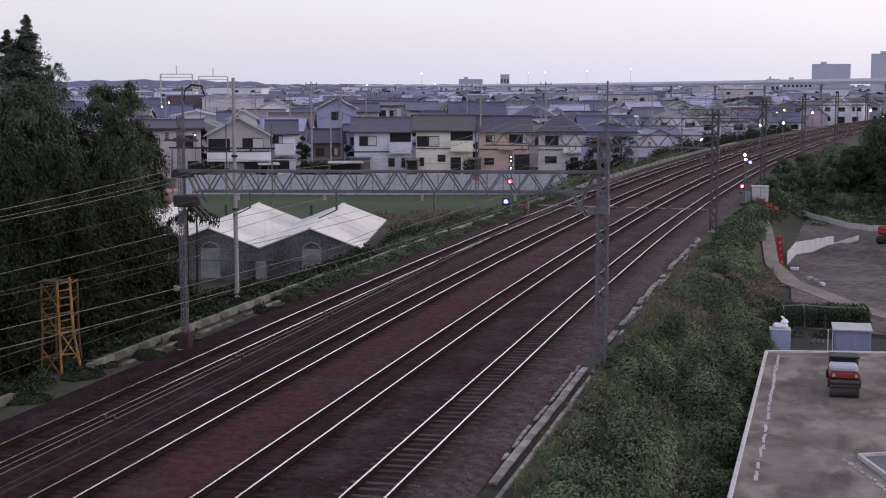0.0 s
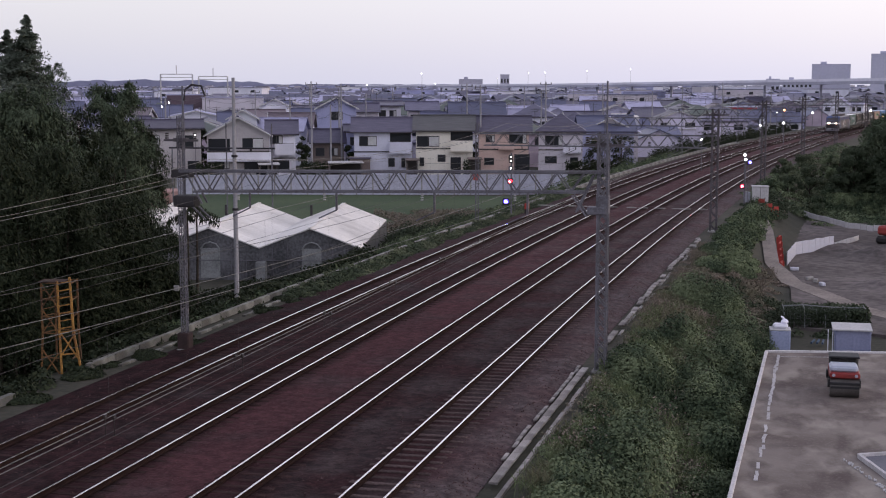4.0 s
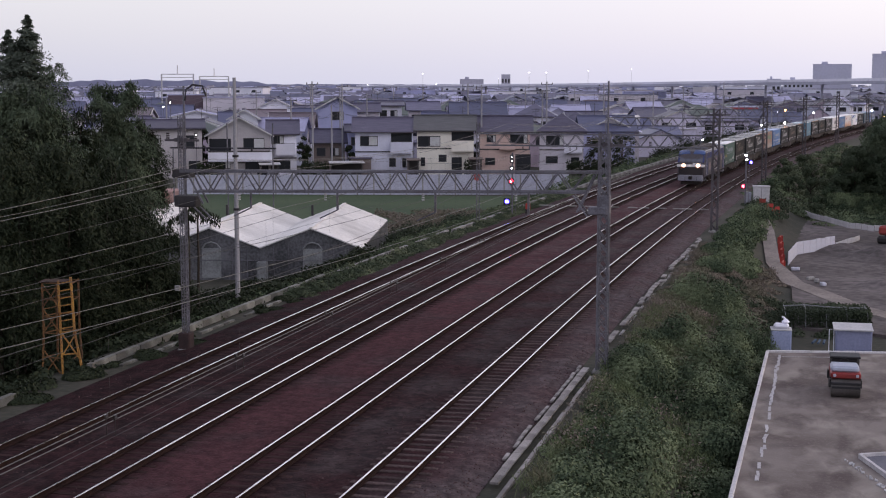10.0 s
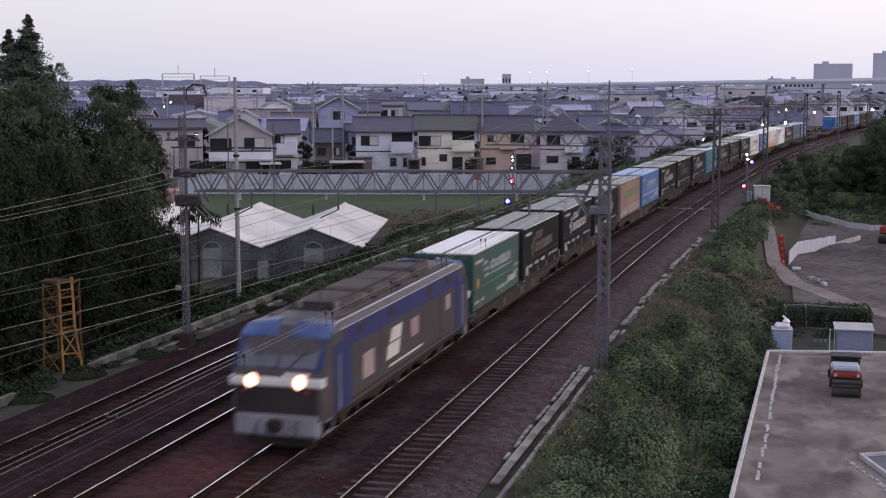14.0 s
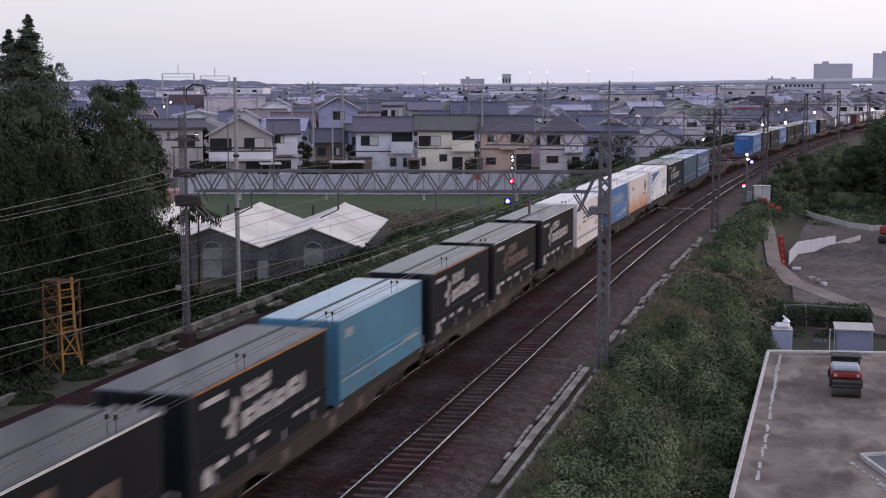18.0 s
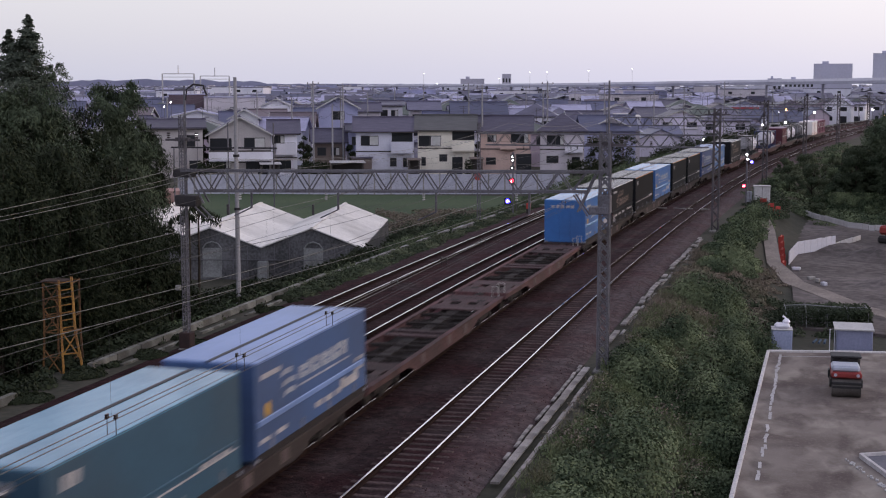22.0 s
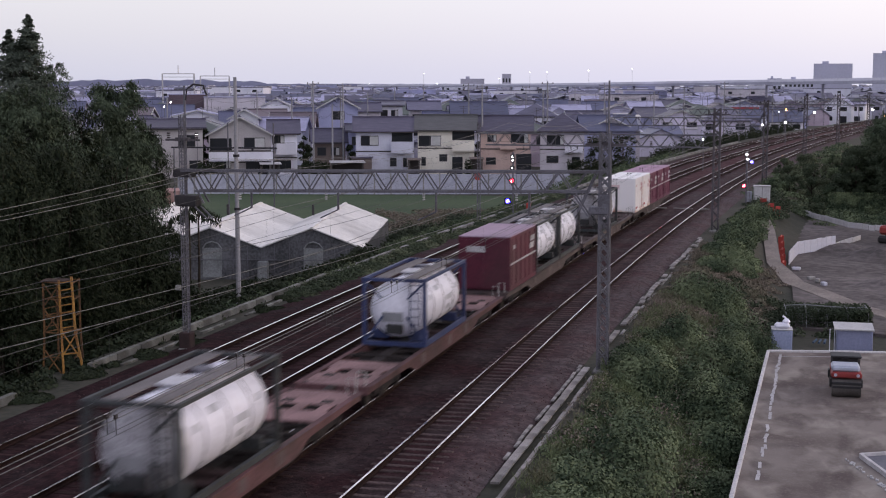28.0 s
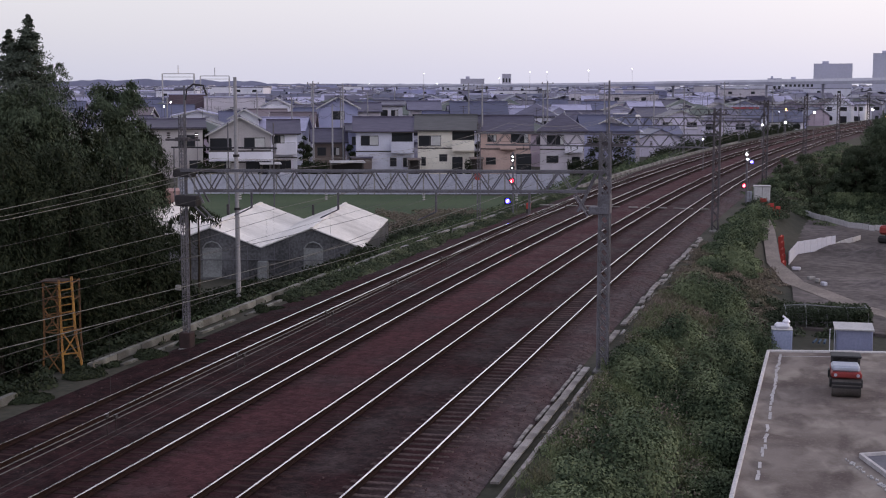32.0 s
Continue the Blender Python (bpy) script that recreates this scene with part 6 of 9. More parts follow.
# hills on the horizon
hill = Shape()
h_rng = np.random.default_rng(3)
for j, b in enumerate(np.linspace(14, 36, 70)):
    x, y = spot(b, 4300)
    hgt = 10 + 11 * max(0, math.sin((b - 21) / 11 * math.pi)) * (0.8 + 0.2 * math.sin(b * 3.1)) + h_rng.uniform(0, 4) if b > 22 else 7 + h_rng.uniform(0, 3)
    hill.v += [(x, y, -6), (x, y, hgt), (x * 1.06, y * 1.06, -6)]
    if j:
        a = 3 * (j - 1)
        hill.f += [(a, a + 3, a + 4, a + 1), (a + 1, a + 4, a + 5, a + 2)]
# Hill colour holds the blue of distance haze over the woods.
whole("distant_hills", hill, mat("hill_haze_blue", (0.30, 0.31, 0.45), (0.25, 0.26, 0.39), 0.004, 0.95), "low wooded hills on the horizon", "hills", kind="structure")


# ---- poles, lamps and signals ----
def make_pole(x, y, z0, top, r, label, arms=(), group="utility poles", lean=0.0):
    P = thing("utility_pole", pose(x, y, z0), label, "pole", group)
    part("shaft", Shape().tube([(0, 0, -0.2), (lean, 0, top - z0)], r, 10, r * 0.62), mat("pole_concrete", (0.36, 0.35, 0.37), (0.27, 0.265, 0.28), 1.0, 0.85, 0.1, dirt=0.3), P)
    for z, w in arms:
        a = part("cross_arm", Shape().box((0, 0, z - z0), (w, 0.09, 0.09)), STEEL, P)
        for q in (-0.45, 0.0, 0.45):
            part("insulator", Shape().tube([(q * w, 0, z - z0 + 0.04), (q * w, 0, z - z0 + 0.26)], 0.06, 6), INSUL, a)
    return P


pole = make_pole(-28.05, 65.2, -1.0, 10.9, 0.135, "tall grey concrete pole behind the kerb", ())
for z in (6.9, 4.2):
    part("band_clamp", Shape().tube([(0, 0, z + 1.0), (0, 0, z + 1.12)], 0.16, 12), DARK_STEEL, pole)
for b, d, top, arms in ((20.13, 200, 10.9, 2), (18.91, 206, 10.6, 1), (19.35, 201, 7.6, 0), (10.52, 210, 10.9, 1), (13.19, 203, 10.2, 1), (19.0, 214, 9.6, 2), (13.75, 212, 10.6, 2), (13.2, 230, 10.4, 1), (21.0, 208, 8.5, 1), (22.4, 240, 9.5, 1), (10.7, 230, 9.4, 1), (8.2, 240, 10.6, 2), (3.4, 300, 10.9, 1), (26.0, 210, 8.5, 1), (17.9, 232, 9.0, 1), (24.4, 260, 10.0, 1), (6.2, 262, 9.2, 1), (15.6, 300, 10.2, 1), (11.4, 320, 10.0, 1), (1.5, 352, 9.5, 1), (20.2, 330, 10.5, 1), (5.0, 340, 10.0, 1), (16.8, 360, 10.0, 1), (27.2, 240, 10, 1), (9.4, 380, 10, 1)):
    x, y = spot(b, d)
    make_pole(x, y, PLAIN, top, 0.16, "thin concrete utility pole among the houses", [(top - 0.4 - 0.7 * i, 1.8) for i in range(arms)])

# slack cables from pole to pole over the roofs
poles_at = sorted(((ob.matrix_basis.translation.x, ob.matrix_basis.translation.y) for ob in scene.objects if ob.name.startswith("utility_pole")), key=lambda q: math.atan2(-q[0], q[1]))[:-1]
cables = Shape()
for i in range(len(poles_at) - 1):
    for j in (1, 2):
        if i + j >= len(poles_at):
            continue
        (x0, y0), (x1, y1) = poles_at[i], poles_at[i + j]
        if math.hypot(x1 - x0, y1 - y0) > 120:
            continue
        for z in (8.6, 7.9, 6.4):
            cables.tube([(x0 + (x1 - x0) * f, y0 + (y1 - y0) * f, z - 0.8 * 4 * f * (1 - f)) for f in (0, 0.2, 0.4, 0.6, 0.8, 1.0)], 0.022, 3, cap=False)
tagged(part("street_cables", cables, DARK_STEEL), "dark slack cables between poles above the roofs", "cables", "", "stuff")

# thin steel line on the left mast with a curved top
mast_pipe = thing("steel_pipe_mast", pose(*on_line(52.7, -24.97, -0.4)), "thin steel pipe mast with a bent top", "mast")
part("shaft", Shape().tube([(0, 0, 0), (0, 0, 10.9)], 0.045, 8), STEEL, mast_pipe)
part("bent_arm", Shape().tube([(0.05, 0, 10.3), (0.12, 0, 10.75), (0.4, 0, 10.95), (0.85, 0, 10.9), (1.0, 0, 10.5)], 0.045, 6), DARK_STEEL, mast_pipe)
part("top_arm", Shape().box((0, 0, 10.75), (0.9, 0.07, 0.07)), STEEL, mast_pipe)

# portal frames beyond the town
for b0, b1, d, top in ((26.16, 24.9, 395, 13.2), (24.65, 23.5, 415, 12.7)):
    x0, y0 = spot(b0, d)
    x1, y1 = spot(b1, d)
    F = thing("steel_portal", Matrix(), "pale lattice steel portal above the roofs", "portal", "steel portals")
    for x, y in ((x0, y0), (x1, y1)):
        part("column", Shape().tube([(x, y, PLAIN), (x, y, top)], 0.22, 5), PALE_CONCRETE, F)
    part("beam", Shape().tube([(x0, y0, top), (x1, y1, top)], 0.16, 4).tube([(x0, y0, top - 0.9), (x1, y1, top - 0.9)], 0.12, 4), PALE_CONCRETE, F)
    part("mast_top", Shape().tube([((x0 + x1) / 2, (y0 + y1) / 2, top), ((x0 + x1) / 2, (y0 + y1) / 2, top + 2.4)], 0.12, 4), PALE_CONCRETE, F)

# lit street lamps


def make_lamp(x, y, z, r, material, ground=PLAIN, label="lit white street lamp on a thin post"):
    Lp = thing("street_lamp", pose(x, y, ground), label, "lamp", "street lamps")
    h = z - ground
    part("post", Shape().tube([(0, 0.1, -0.1), (0, 0.1, h)], 0.06, 6, 0.04), STEEL, Lp)
    part("lamp_head", Shape().rbox((0, 0, h + r * 0.9), (r * 2.2, r * 1.2, r * 0.6), r * 0.2), FRAME_M, Lp)
    secs = [[(q * math.cos(6.2832 * j / 10), -r * 0.4 + q * math.sin(6.2832 * j / 10), h + w) for j in range(10)] for q, w in ((r * 0.25, -r * 0.75), (r * 0.62, -r * 0.5), (r * 0.8, 0), (r * 0.62, r * 0.5), (r * 0.25, r * 0.75))]
    part("bulb", loft(secs), material, Lp)
    return Lp


def from_view(bearing, dist, drop):
    """Height at which a line sinking by drop degrees from the eye arrives."""
    return H - dist * math.tan(radians(drop))


for b, d, drop, r, m in ((27.52, 150, 2.33, 0.16, WHITE_GLOW), (25.85, 210, 0.76, 0.2, WHITE_GLOW), (26.12, 230, 0.93, 0.2, WHITE_GLOW), (24.85, 196, 2.08, 0.22, WHITE_GLOW), (13.54, 215, 1.33, 0.24, WHITE_GLOW), (4.19, 175, 2.26, 0.24, WHITE_GLOW),
                         (1.89, 240, 1.66, 0.30, WHITE_GLOW), (0.98, 250, 1.56, 0.32, WHITE_GLOW), (0.97, 262, 1.05, 0.34, AMBER_GLOW), (-0.12, 270, 1.15, 0.34, WHITE_GLOW), (-2.33, 260, 1.04, 0.32, WHITE_GLOW), (-2.8, 300, 1.27, 0.20, AMBER_GLOW), (1.26, 300, 1.14, 0.16, WHITE_GLOW), (22.5, 330, 0.92, 0.26, WHITE_GLOW), (18.65, 226, 1.05, 0.2, AMBER_GLOW), (18.55, 226, 1.15, 0.2, WHITE_GLOW),
                         (15.6, 620, -0.40, 0.5, WHITE_GLOW), (15.05, 640, 0.02, 0.55, WHITE_GLOW), (11.25, 700, -0.45, 0.55, WHITE_GLOW), (10.55, 700, -0.45, 0.55, WHITE_GLOW), (8.85, 700, -0.52, 0.6, WHITE_GLOW), (7.1, 700, -0.58, 0.55, WHITE_GLOW), (17.85, 640, 0.05, 0.5, WHITE_GLOW), (12.5, 720, -0.2, 0.5, WHITE_GLOW)):
    x, y = spot(b, d)
    make_lamp(x, y, from_view(b, d, drop), r * (0.75 if d < 500 else 0.52), m)


def make_signal(at, label, lamps, top, cabinet=True):
    G = thing("railway_signal", at, label, "signal", "railway signals")
    part("post", Shape().tube([(0, 0, -0.3), (0, 0, top)], 0.075, 8), STEEL, G)
    lad = Shape().tube([(0.30, 0.25, 0), (0.30, 0.25, top - 0.4)], 0.025, 4).tube([(-0.05, 0.25, 0), (-0.05, 0.25, top - 0.4)], 0.025, 4)
    for i in range(int(top / 0.35)):
        lad.tube([(-0.05, 0.25, 0.3 + i * 0.35), (0.30, 0.25, 0.3 + i * 0.35)], 0.018, 4)
    part("ladder", lad, STEEL, G)
    for x, z, r, m, hood in lamps:
        hd = part("signal_head", Shape().rbox((x, -0.08, z), (max(0.36, 2.9 * r), 0.22, max(0.36, 2.9 * r)), 0.06), LOCO_BLACK, G, "black lamp housing")
        part("lens", Shape().tube([(x, -0.17, z), (x, -0.22, z)], r, 14), m, hd)
        if r > 0.14:
            # Glowing white disc added on larger lenses for their overexposed core.
            part("bulb", Shape().tube([(x, -0.22, z), (x, -0.235, z)], r * 0.5, 12), WHITE_GLOW, hd, "white disc for the lamp's overexposed centre")
        part("hood", Shape().tube([(x + (r + 0.03) * math.cos(a), -0.20, z + (r + 0.03) * math.sin(a)) for a in np.linspace(0.2, 2.94, 7)], 0.03, 4), LOCO_BLACK, hd)
    return G


p = on_line(128.5, -7.35)
make_signal(pose(p.x, p.y, -0.6, 0, 0, 8), "railway signal with red light and white shunting lights", [(-0.25, 1.94, 0.16, RED_GLOW, 1), (-0.06, 4.78, 0.11, WHITE_GLOW, 1), (0.02, 4.36, 0.10, WHITE_GLOW, 1), (0.40, 4.12, 0.15, BLUE_GLOW, 1)], 5.0)
p = on_line(112.0, -25.0)
make_signal(pose(p.x, p.y, -0.5, 0, 0, 12), "railway signal with red and blue lights beside the kerb", [(-0.10, 3.05, 0.17, RED_GLOW, 1), (-0.06, 5.05, 0.06, WHITE_GLOW, 1), (-0.04, 4.74, 0.075, WHITE_GLOW, 1), (-0.44, 1.36, 0.20, BLUE_GLOW, 1), (-0.06, 4.12, 0.06, WHITE_GLOW, 1)], 5.4)
box_red = mat("red_equipment", (0.45, 0.06, 0.05), (0.34, 0.05, 0.04), 1.5, 0.6, dirt=0.3)
eb = thing("equipment_stand", line_pose(112.5, -23.9, -0.42), "small red trackside equipment stand", "equipment")
part("cabinet", Shape().rbox((0.12, 0, 0.85), (0.36, 0.3, 0.5), 0.04), box_red, eb)
part("leg", Shape().tube([(0, 0, 0), (0, 0, 0.7)], 0.08, 8), DARK_STEEL, eb)

# relay cabinet on the bank
p = on_line(131.5, -6.75)
rc = thing("relay_cabinet", pose(p.x + 0.1, p.y, -1.1, 0, 0, 6), "pale grey relay cabinet on legs beside the bank", "cabinet")
part("body", Shape().rbox((0.45, 0, 1.5), (1.45, 1.0, 1.4), 0.05), PALE_CONCRETE, rc)
part("roof", Shape().rbox((0.45, 0, 2.24), (1.6, 1.15, 0.08), 0.03), PALE_CONCRETE, rc)
part("side_box", Shape().rbox((-0.75, 0, 1.2), (0.6, 0.7, 1.0), 0.04), mat("box_grey_blue", (0.30, 0.31, 0.36)), rc)
for x in (-0.9, -0.2, 1.1):
    part("leg", Shape().box((x, 0, 0.35), (0.16, 0.6, 0.9)), CONCRETE, rc)
part("door_line", Shape().box((0.45, -0.51, 1.5), (0.03, 0.02, 1.3)), FRAME_M, rc)
for i, (x, y) in enumerate(((-4.6, 130.0), (-3.9, 129.5), (-3.3, 130.5))):
    ob = thing("red_barrier", pose(x + 0.6, y, float(ground_z(x + 0.6, y)), 0, 0, 20 * i), "red site barrier below the cabinet", "barrier", "red barriers")
    part("board", Shape().rbox((0, 0, 0.75), (0.6, 0.06, 0.35), 0.02), box_red, ob)
    part("leg", Shape().box((-0.25, 0, 0.4), (0.05, 0.05, 0.8)).box((0.25, 0, 0.4), (0.05, 0.05, 0.8)), box_red, ob)

# yellow ladder tower by the kerb
OLD_YELLOW = mat("rusty_yellow_paint", (0.17, 0.085, 0.028), (0.055, 0.031, 0.020), 1.5, 0.8, 0.1, dirt=0.5)
yt = thing("yellow_ladder_tower", pose(-27.38, 46.9, -0.62, 0, 0, 12), "rusty yellow steel ladder tower on splayed legs", "tower")
part("leg", Shape().tube([(-0.05, -0.1, 0), (-0.12, 0, 1.8), (-0.16, 0, 3.75)], 0.05, 4), YELLOW, yt)
part("leg", Shape().tube([(0.62, 0.1, 0.4), (0.42, 0, 1.75), (0.33, 0, 3.9)], 0.055, 4), YELLOW, yt)
for i in range(7):
    z = 1.9 + i * 0.29
    part("rung", Shape().tube([(-0.15, 0, z), (0.42 - 0.012 * i, 0, z + 0.10)], 0.03, 4), YELLOW, yt)
for a, b in (((-0.12, 0, 1.75), (0.50, 0, 1.85)), ((-0.10, -0.05, 0.9), (0.54, 0.05, 0.95)), ((-0.1, 0, 1.75), (0.56, 0.05, 0.75)), ((0.48, 0, 1.75), (-0.08, -0.05, 0.85))):
    part("brace", Shape().tube([a, b], 0.035, 4), YELLOW, yt)
back = [(-0.85, 0.2), (-0.55, 0.9), (0.3, 1.0)]
for x, y in back:
    part("back_leg", Shape().tube([(x * 1.12, y * 1.15, 0.1), (x, y, 1.7), (x, y, 3.7)], 0.045, 4), OLD_YELLOW, yt, "rust-brown leg")
for z in (0.75, 1.7, 2.35, 3.0, 3.65):
    part("ring_bar", Shape().tube([(-0.14, 0, z), (-0.85, 0.2, z), (-0.55, 0.9, z), (0.3, 1.0, z), (0.36, 0, z)], 0.03, 4), OLD_YELLOW, yt)
for z in (0.1, 1.72, 2.7):
    part("brace", Shape().tube([(-0.14, 0, z + 0.9), (-0.85, 0.2, z)], 0.03, 4), OLD_YELLOW, yt)
    part("brace", Shape().tube([(-0.85, 0.2, z + 0.9), (-0.14, 0, z)], 0.03, 4), OLD_YELLOW, yt)
for i in range(5):
    part("rung", Shape().tube([(-0.85, 0.2, 1.9 + 0.36 * i), (-0.55, 0.9, 1.9 + 0.36 * i)], 0.022, 4), OLD_YELLOW, yt)
rust = mat("rusty_scaffold", (0.055, 0.032, 0.024), (0.03, 0.019, 0.015), 2, 0.9)
part("platform", Shape().rbox((-0.45, 0.5, 3.68), (1.0, 0.8, 0.05), 0.01), rust, yt, "rusted platform plate")

x, y = spot(13.37, 150)
rs = thing("round_sign", pose(x, y, PLAIN, 0, 0, 13), "faded red round sign on a post beside the field", "sign")
part("post", Shape().tube([(0, 0, 0), (0, 0, 3.3)], 0.04, 6), STEEL, rs)
part("disc", Shape().tube([(0, -0.08, 3.05), (0, -0.05, 3.05)], 0.38, 18), box_red, rs)

# two slim posts with a long dark bar, beyond the greenhouses
bar_m = mat("dark_pipe", (0.028, 0.026, 0.034), (0.02, 0.018, 0.024), 2, 0.7)
rack = thing("pipe_rack", Matrix(), "dark horizontal pipe carried by slim grey posts", "pipe rack")
rz_ = [(-58.9, 122.0), (-53.3, 122.0), (-48.7, 122.0)]
part("bar", Shape().tube([(-59.2, 122.0, 4.5), (-48.4, 122.0, 4.55)], 0.075, 6), bar_m, rack)
for x, y in rz_[1:]:
    part("post", Shape().tube([(x, y, PLAIN), (x, y, 6.9)], 0.07, 6), STEEL, rack, "slim grey post")
part("post", Shape().tube([(*rz_[0], PLAIN), (*rz_[0], 4.5)], 0.07, 6), STEEL, rack)
for f in (0.15, 0.36, 0.55, 0.78):
    part("clamp", Shape().rbox((-59.2 + 10.8 * f, 121.9, 4.42), (0.16, 0.2, 0.36), 0.03), bar_m, rack)

# long pale wall behind the field
WALL_GREY = mat("field_wall_grey", (0.50, 0.505, 0.60), (0.36, 0.365, 0.45), 0.4, 0.9, 0.1, dirt=0.35)
fw = thing("field_wall", Matrix(), "long pale concrete panel wall behind the field", "wall", kind="structure")
a, b = Vector((-72, 150.0, PLAIN)), Vector((-27.5, 163.0, PLAIN))
n = 24
rz = math.atan2(b.y - a.y, b.x - a.x)
me_p = fill_shape("wall_panel", Shape().rbox((0, 0, 1.2), ((b - a).length / n - 0.05, 0.14, 2.4), 0.02), WALL_GREY)
for i in range(n):
    q = a.lerp(b, (i + 0.5) / n)
    part("wall_panel", me_p, PALE_CONCRETE, fw, at=pose(q.x, q.y, q.z, 0, 0, math.degrees(rz)))
    part("wall_post", fill_shape("wall_post", Shape().box((0, 0, 1.25), (0.16, 0.22, 2.5)), CONCRETE), None, fw, at=pose(*a.lerp(b, i / n), 0, 0, math.degrees(rz)))


# ---- the yard and the building site ----
def make_roller(at):
    R = thing("road_roller", at, "small red road roller with black canopy, parked", "road roller")
    RED = mat("roller_red", (0.27, 0.032, 0.030), (0.19, 0.026, 0.025), 1.5, 0.45, dirt=0.2)
    PALE = mat("roller_pale_blue", (0.42, 0.45, 0.54), (0.34, 0.37, 0.45), 1.5, 0.4, dirt=0.15)
    BLK = mat("roller_black", (0.03, 0.03, 0.033), (0.02, 0.02, 0.022), 1.5, 0.6)
    DR = mat("roller_drum", (0.13, 0.12, 0.115), (0.085, 0.078, 0.075), 1.5, 0.6, 0.05, 0.5, dirt=0.3)
    for y, r in ((-1.0, 0.42), (1.0, 0.42)):
        dr = part("drum", Shape().tube([(-0.62, y, r), (0.62, y, r)], r, 28), DR, R, "steel drum")
        for s in (-1, 1):
            part("drum_fork", Shape().rbox((s * 0.66, y, 0.62), (0.06, 0.42, 0.36), 0.02), BLK, R)
        part("scraper", Shape().box((0, y - 0.44, 0.5), (1.2, 0.05, 0.10)), BLK, R)
    part("front_frame", Shape().rbox((0, -0.75, 0.98), (1.30, 1.0, 0.26), 0.06), RED, R)
    part("bonnet", Shape().rbox((-0.03, -0.50, 1.23), (1.22, 1.10, 0.28), 0.09), PALE, R, "pale blue bonnet")
    part("rear_frame", Shape().rbox((0, 0.75, 0.85), (1.2, 1.1, 0.5), 0.06), RED, R)
    part("seat", Shape().rbox((0, 0.6, 1.12), (0.5, 0.45, 0.2), 0.06).rbox((0, 0.85, 1.25), (0.5, 0.12, 0.2), 0.05), BLK, R)
    part("steering_wheel", Shape().tube([(0.2 * math.cos(a), 0.2 + 0.1 * math.sin(a), 1.30 + 0.17 * math.sin(a)) for a in np.linspace(0, 6.283, 15)], 0.02, 5, cap=False), BLK, R)
    for s in (-1, 1):
        part("lamp", Shape().tube([(s * 0.48, -1.24, 1.0), (s * 0.48, -1.30, 1.0)], 0.07, 10), PALE, R)
        part("roll_bar", Shape().tube([(s * 0.55, 1.0, 0.9), (s * 0.55, 1.0, 1.40)], 0.035, 6), BLK, R)
        part("roll_bar", Shape().tube([(s * 0.55, 0.1, 1.0), (s * 0.55, 0.4, 1.40)], 0.03, 6), BLK, R)
    part("canopy", Shape().rbox((0.06, 0.85, 1.50), (1.34, 1.05, 0.10), 0.04), BLK, R, "black canopy")
    part("rear_hood", Shape().rbox((0.06, 0.95, 1.16), (1.24, 0.9, 0.62), 0.08), BLK, R, "black rear hood")
    part("bumper", Shape().rbox((0, -1.38, 0.66), (1.3, 0.08, 0.12), 0.02), BLK, R)
    return R


make_roller(pose(1.60, 56.0, LOT_Z, 0, 0, 2) @ Matrix.Scale(0.88, 4))

# new kerbed slab in the yard, chalk line and rubble
sl = thing("foundation_slab", Matrix(), "dark slab with white kerbs, newly laid in the yard", "slab", kind="structure")
c0, c1, c2 = Vector((1.89, 45.99, LOT_Z)), Vector((9.5, 49.9, LOT_Z)), Vector((4.4, 38.5, LOT_Z))
part("slab_top", Shape().add([c0, c1, c1 + c2 - c0, c2] + [q + Vector((0, 0, 0.05)) for q in (c0, c1, c1 + c2 - c0, c2)], [(3, 2, 1, 0), (4, 5, 6, 7), (0, 1, 5, 4), (1, 2, 6, 5), (2, 3, 7, 6), (3, 0, 4, 7)]), mat("slab_grey", (0.16, 0.16, 0.19), (0.12, 0.12, 0.145), 0.8, 0.85, 0.1), sl)
for a, b in ((c0, c1), (c0, c2)):
    d = b - a
    n = int(d.length / 0.9)
    for i in range(n):
        q = a + d * ((i + 0.5) / n) + Vector((0, 0, 0.07))
        part("kerb_stone", Shape().box(q, (d.length / n - 0.015, 0.11, 0.16), math.atan2(d.y, d.x)), WHITE_EDGE, sl)
chalk = Shape()
for i in range(46):
    f = i / 46
    y = 62.7 - 21.8 * f
    if (f > 0.45 and rng.uniform() < 0.5) or rng.uniform() < 0.04:
        continue
    chalk.box((-1.0 - 0.02 * math.sin(7 * f) - 0.28 * f + rng.normal() * 0.02, y, LOT_Z + 0.008 + 0.005 * (i % 2)), (0.10 * rng.uniform(0.7, 1.3), 0.62 * rng.uniform(0.9, 1.2), 0.012), rng.normal() * 0.05)
chalk.box((0.6, 62.95, LOT_Z + 0.012), (3.1, 0.05, 0.012), 0.2)
whole("chalk_line", chalk, WHITE_EDGE, "broken white chalk line on the gravel", "marking", kind="structure")
rub = Shape()
for i in range(60):
    f = rng.uniform(0, 1)
    rub.rbox((1.45 + 1.5 * f + rng.normal() * 0.07, 45.7 - 4.4 * f, LOT_Z + 0.02), (rng.uniform(0.03, 0.10), rng.uniform(0.04, 0.16), 0.05), 0.015)
whole("rubble_line", rub, PALE_CONCRETE, "line of pale rubble in the gravel yard", "rubble", kind="stuff")

SITE_Z = -2.75
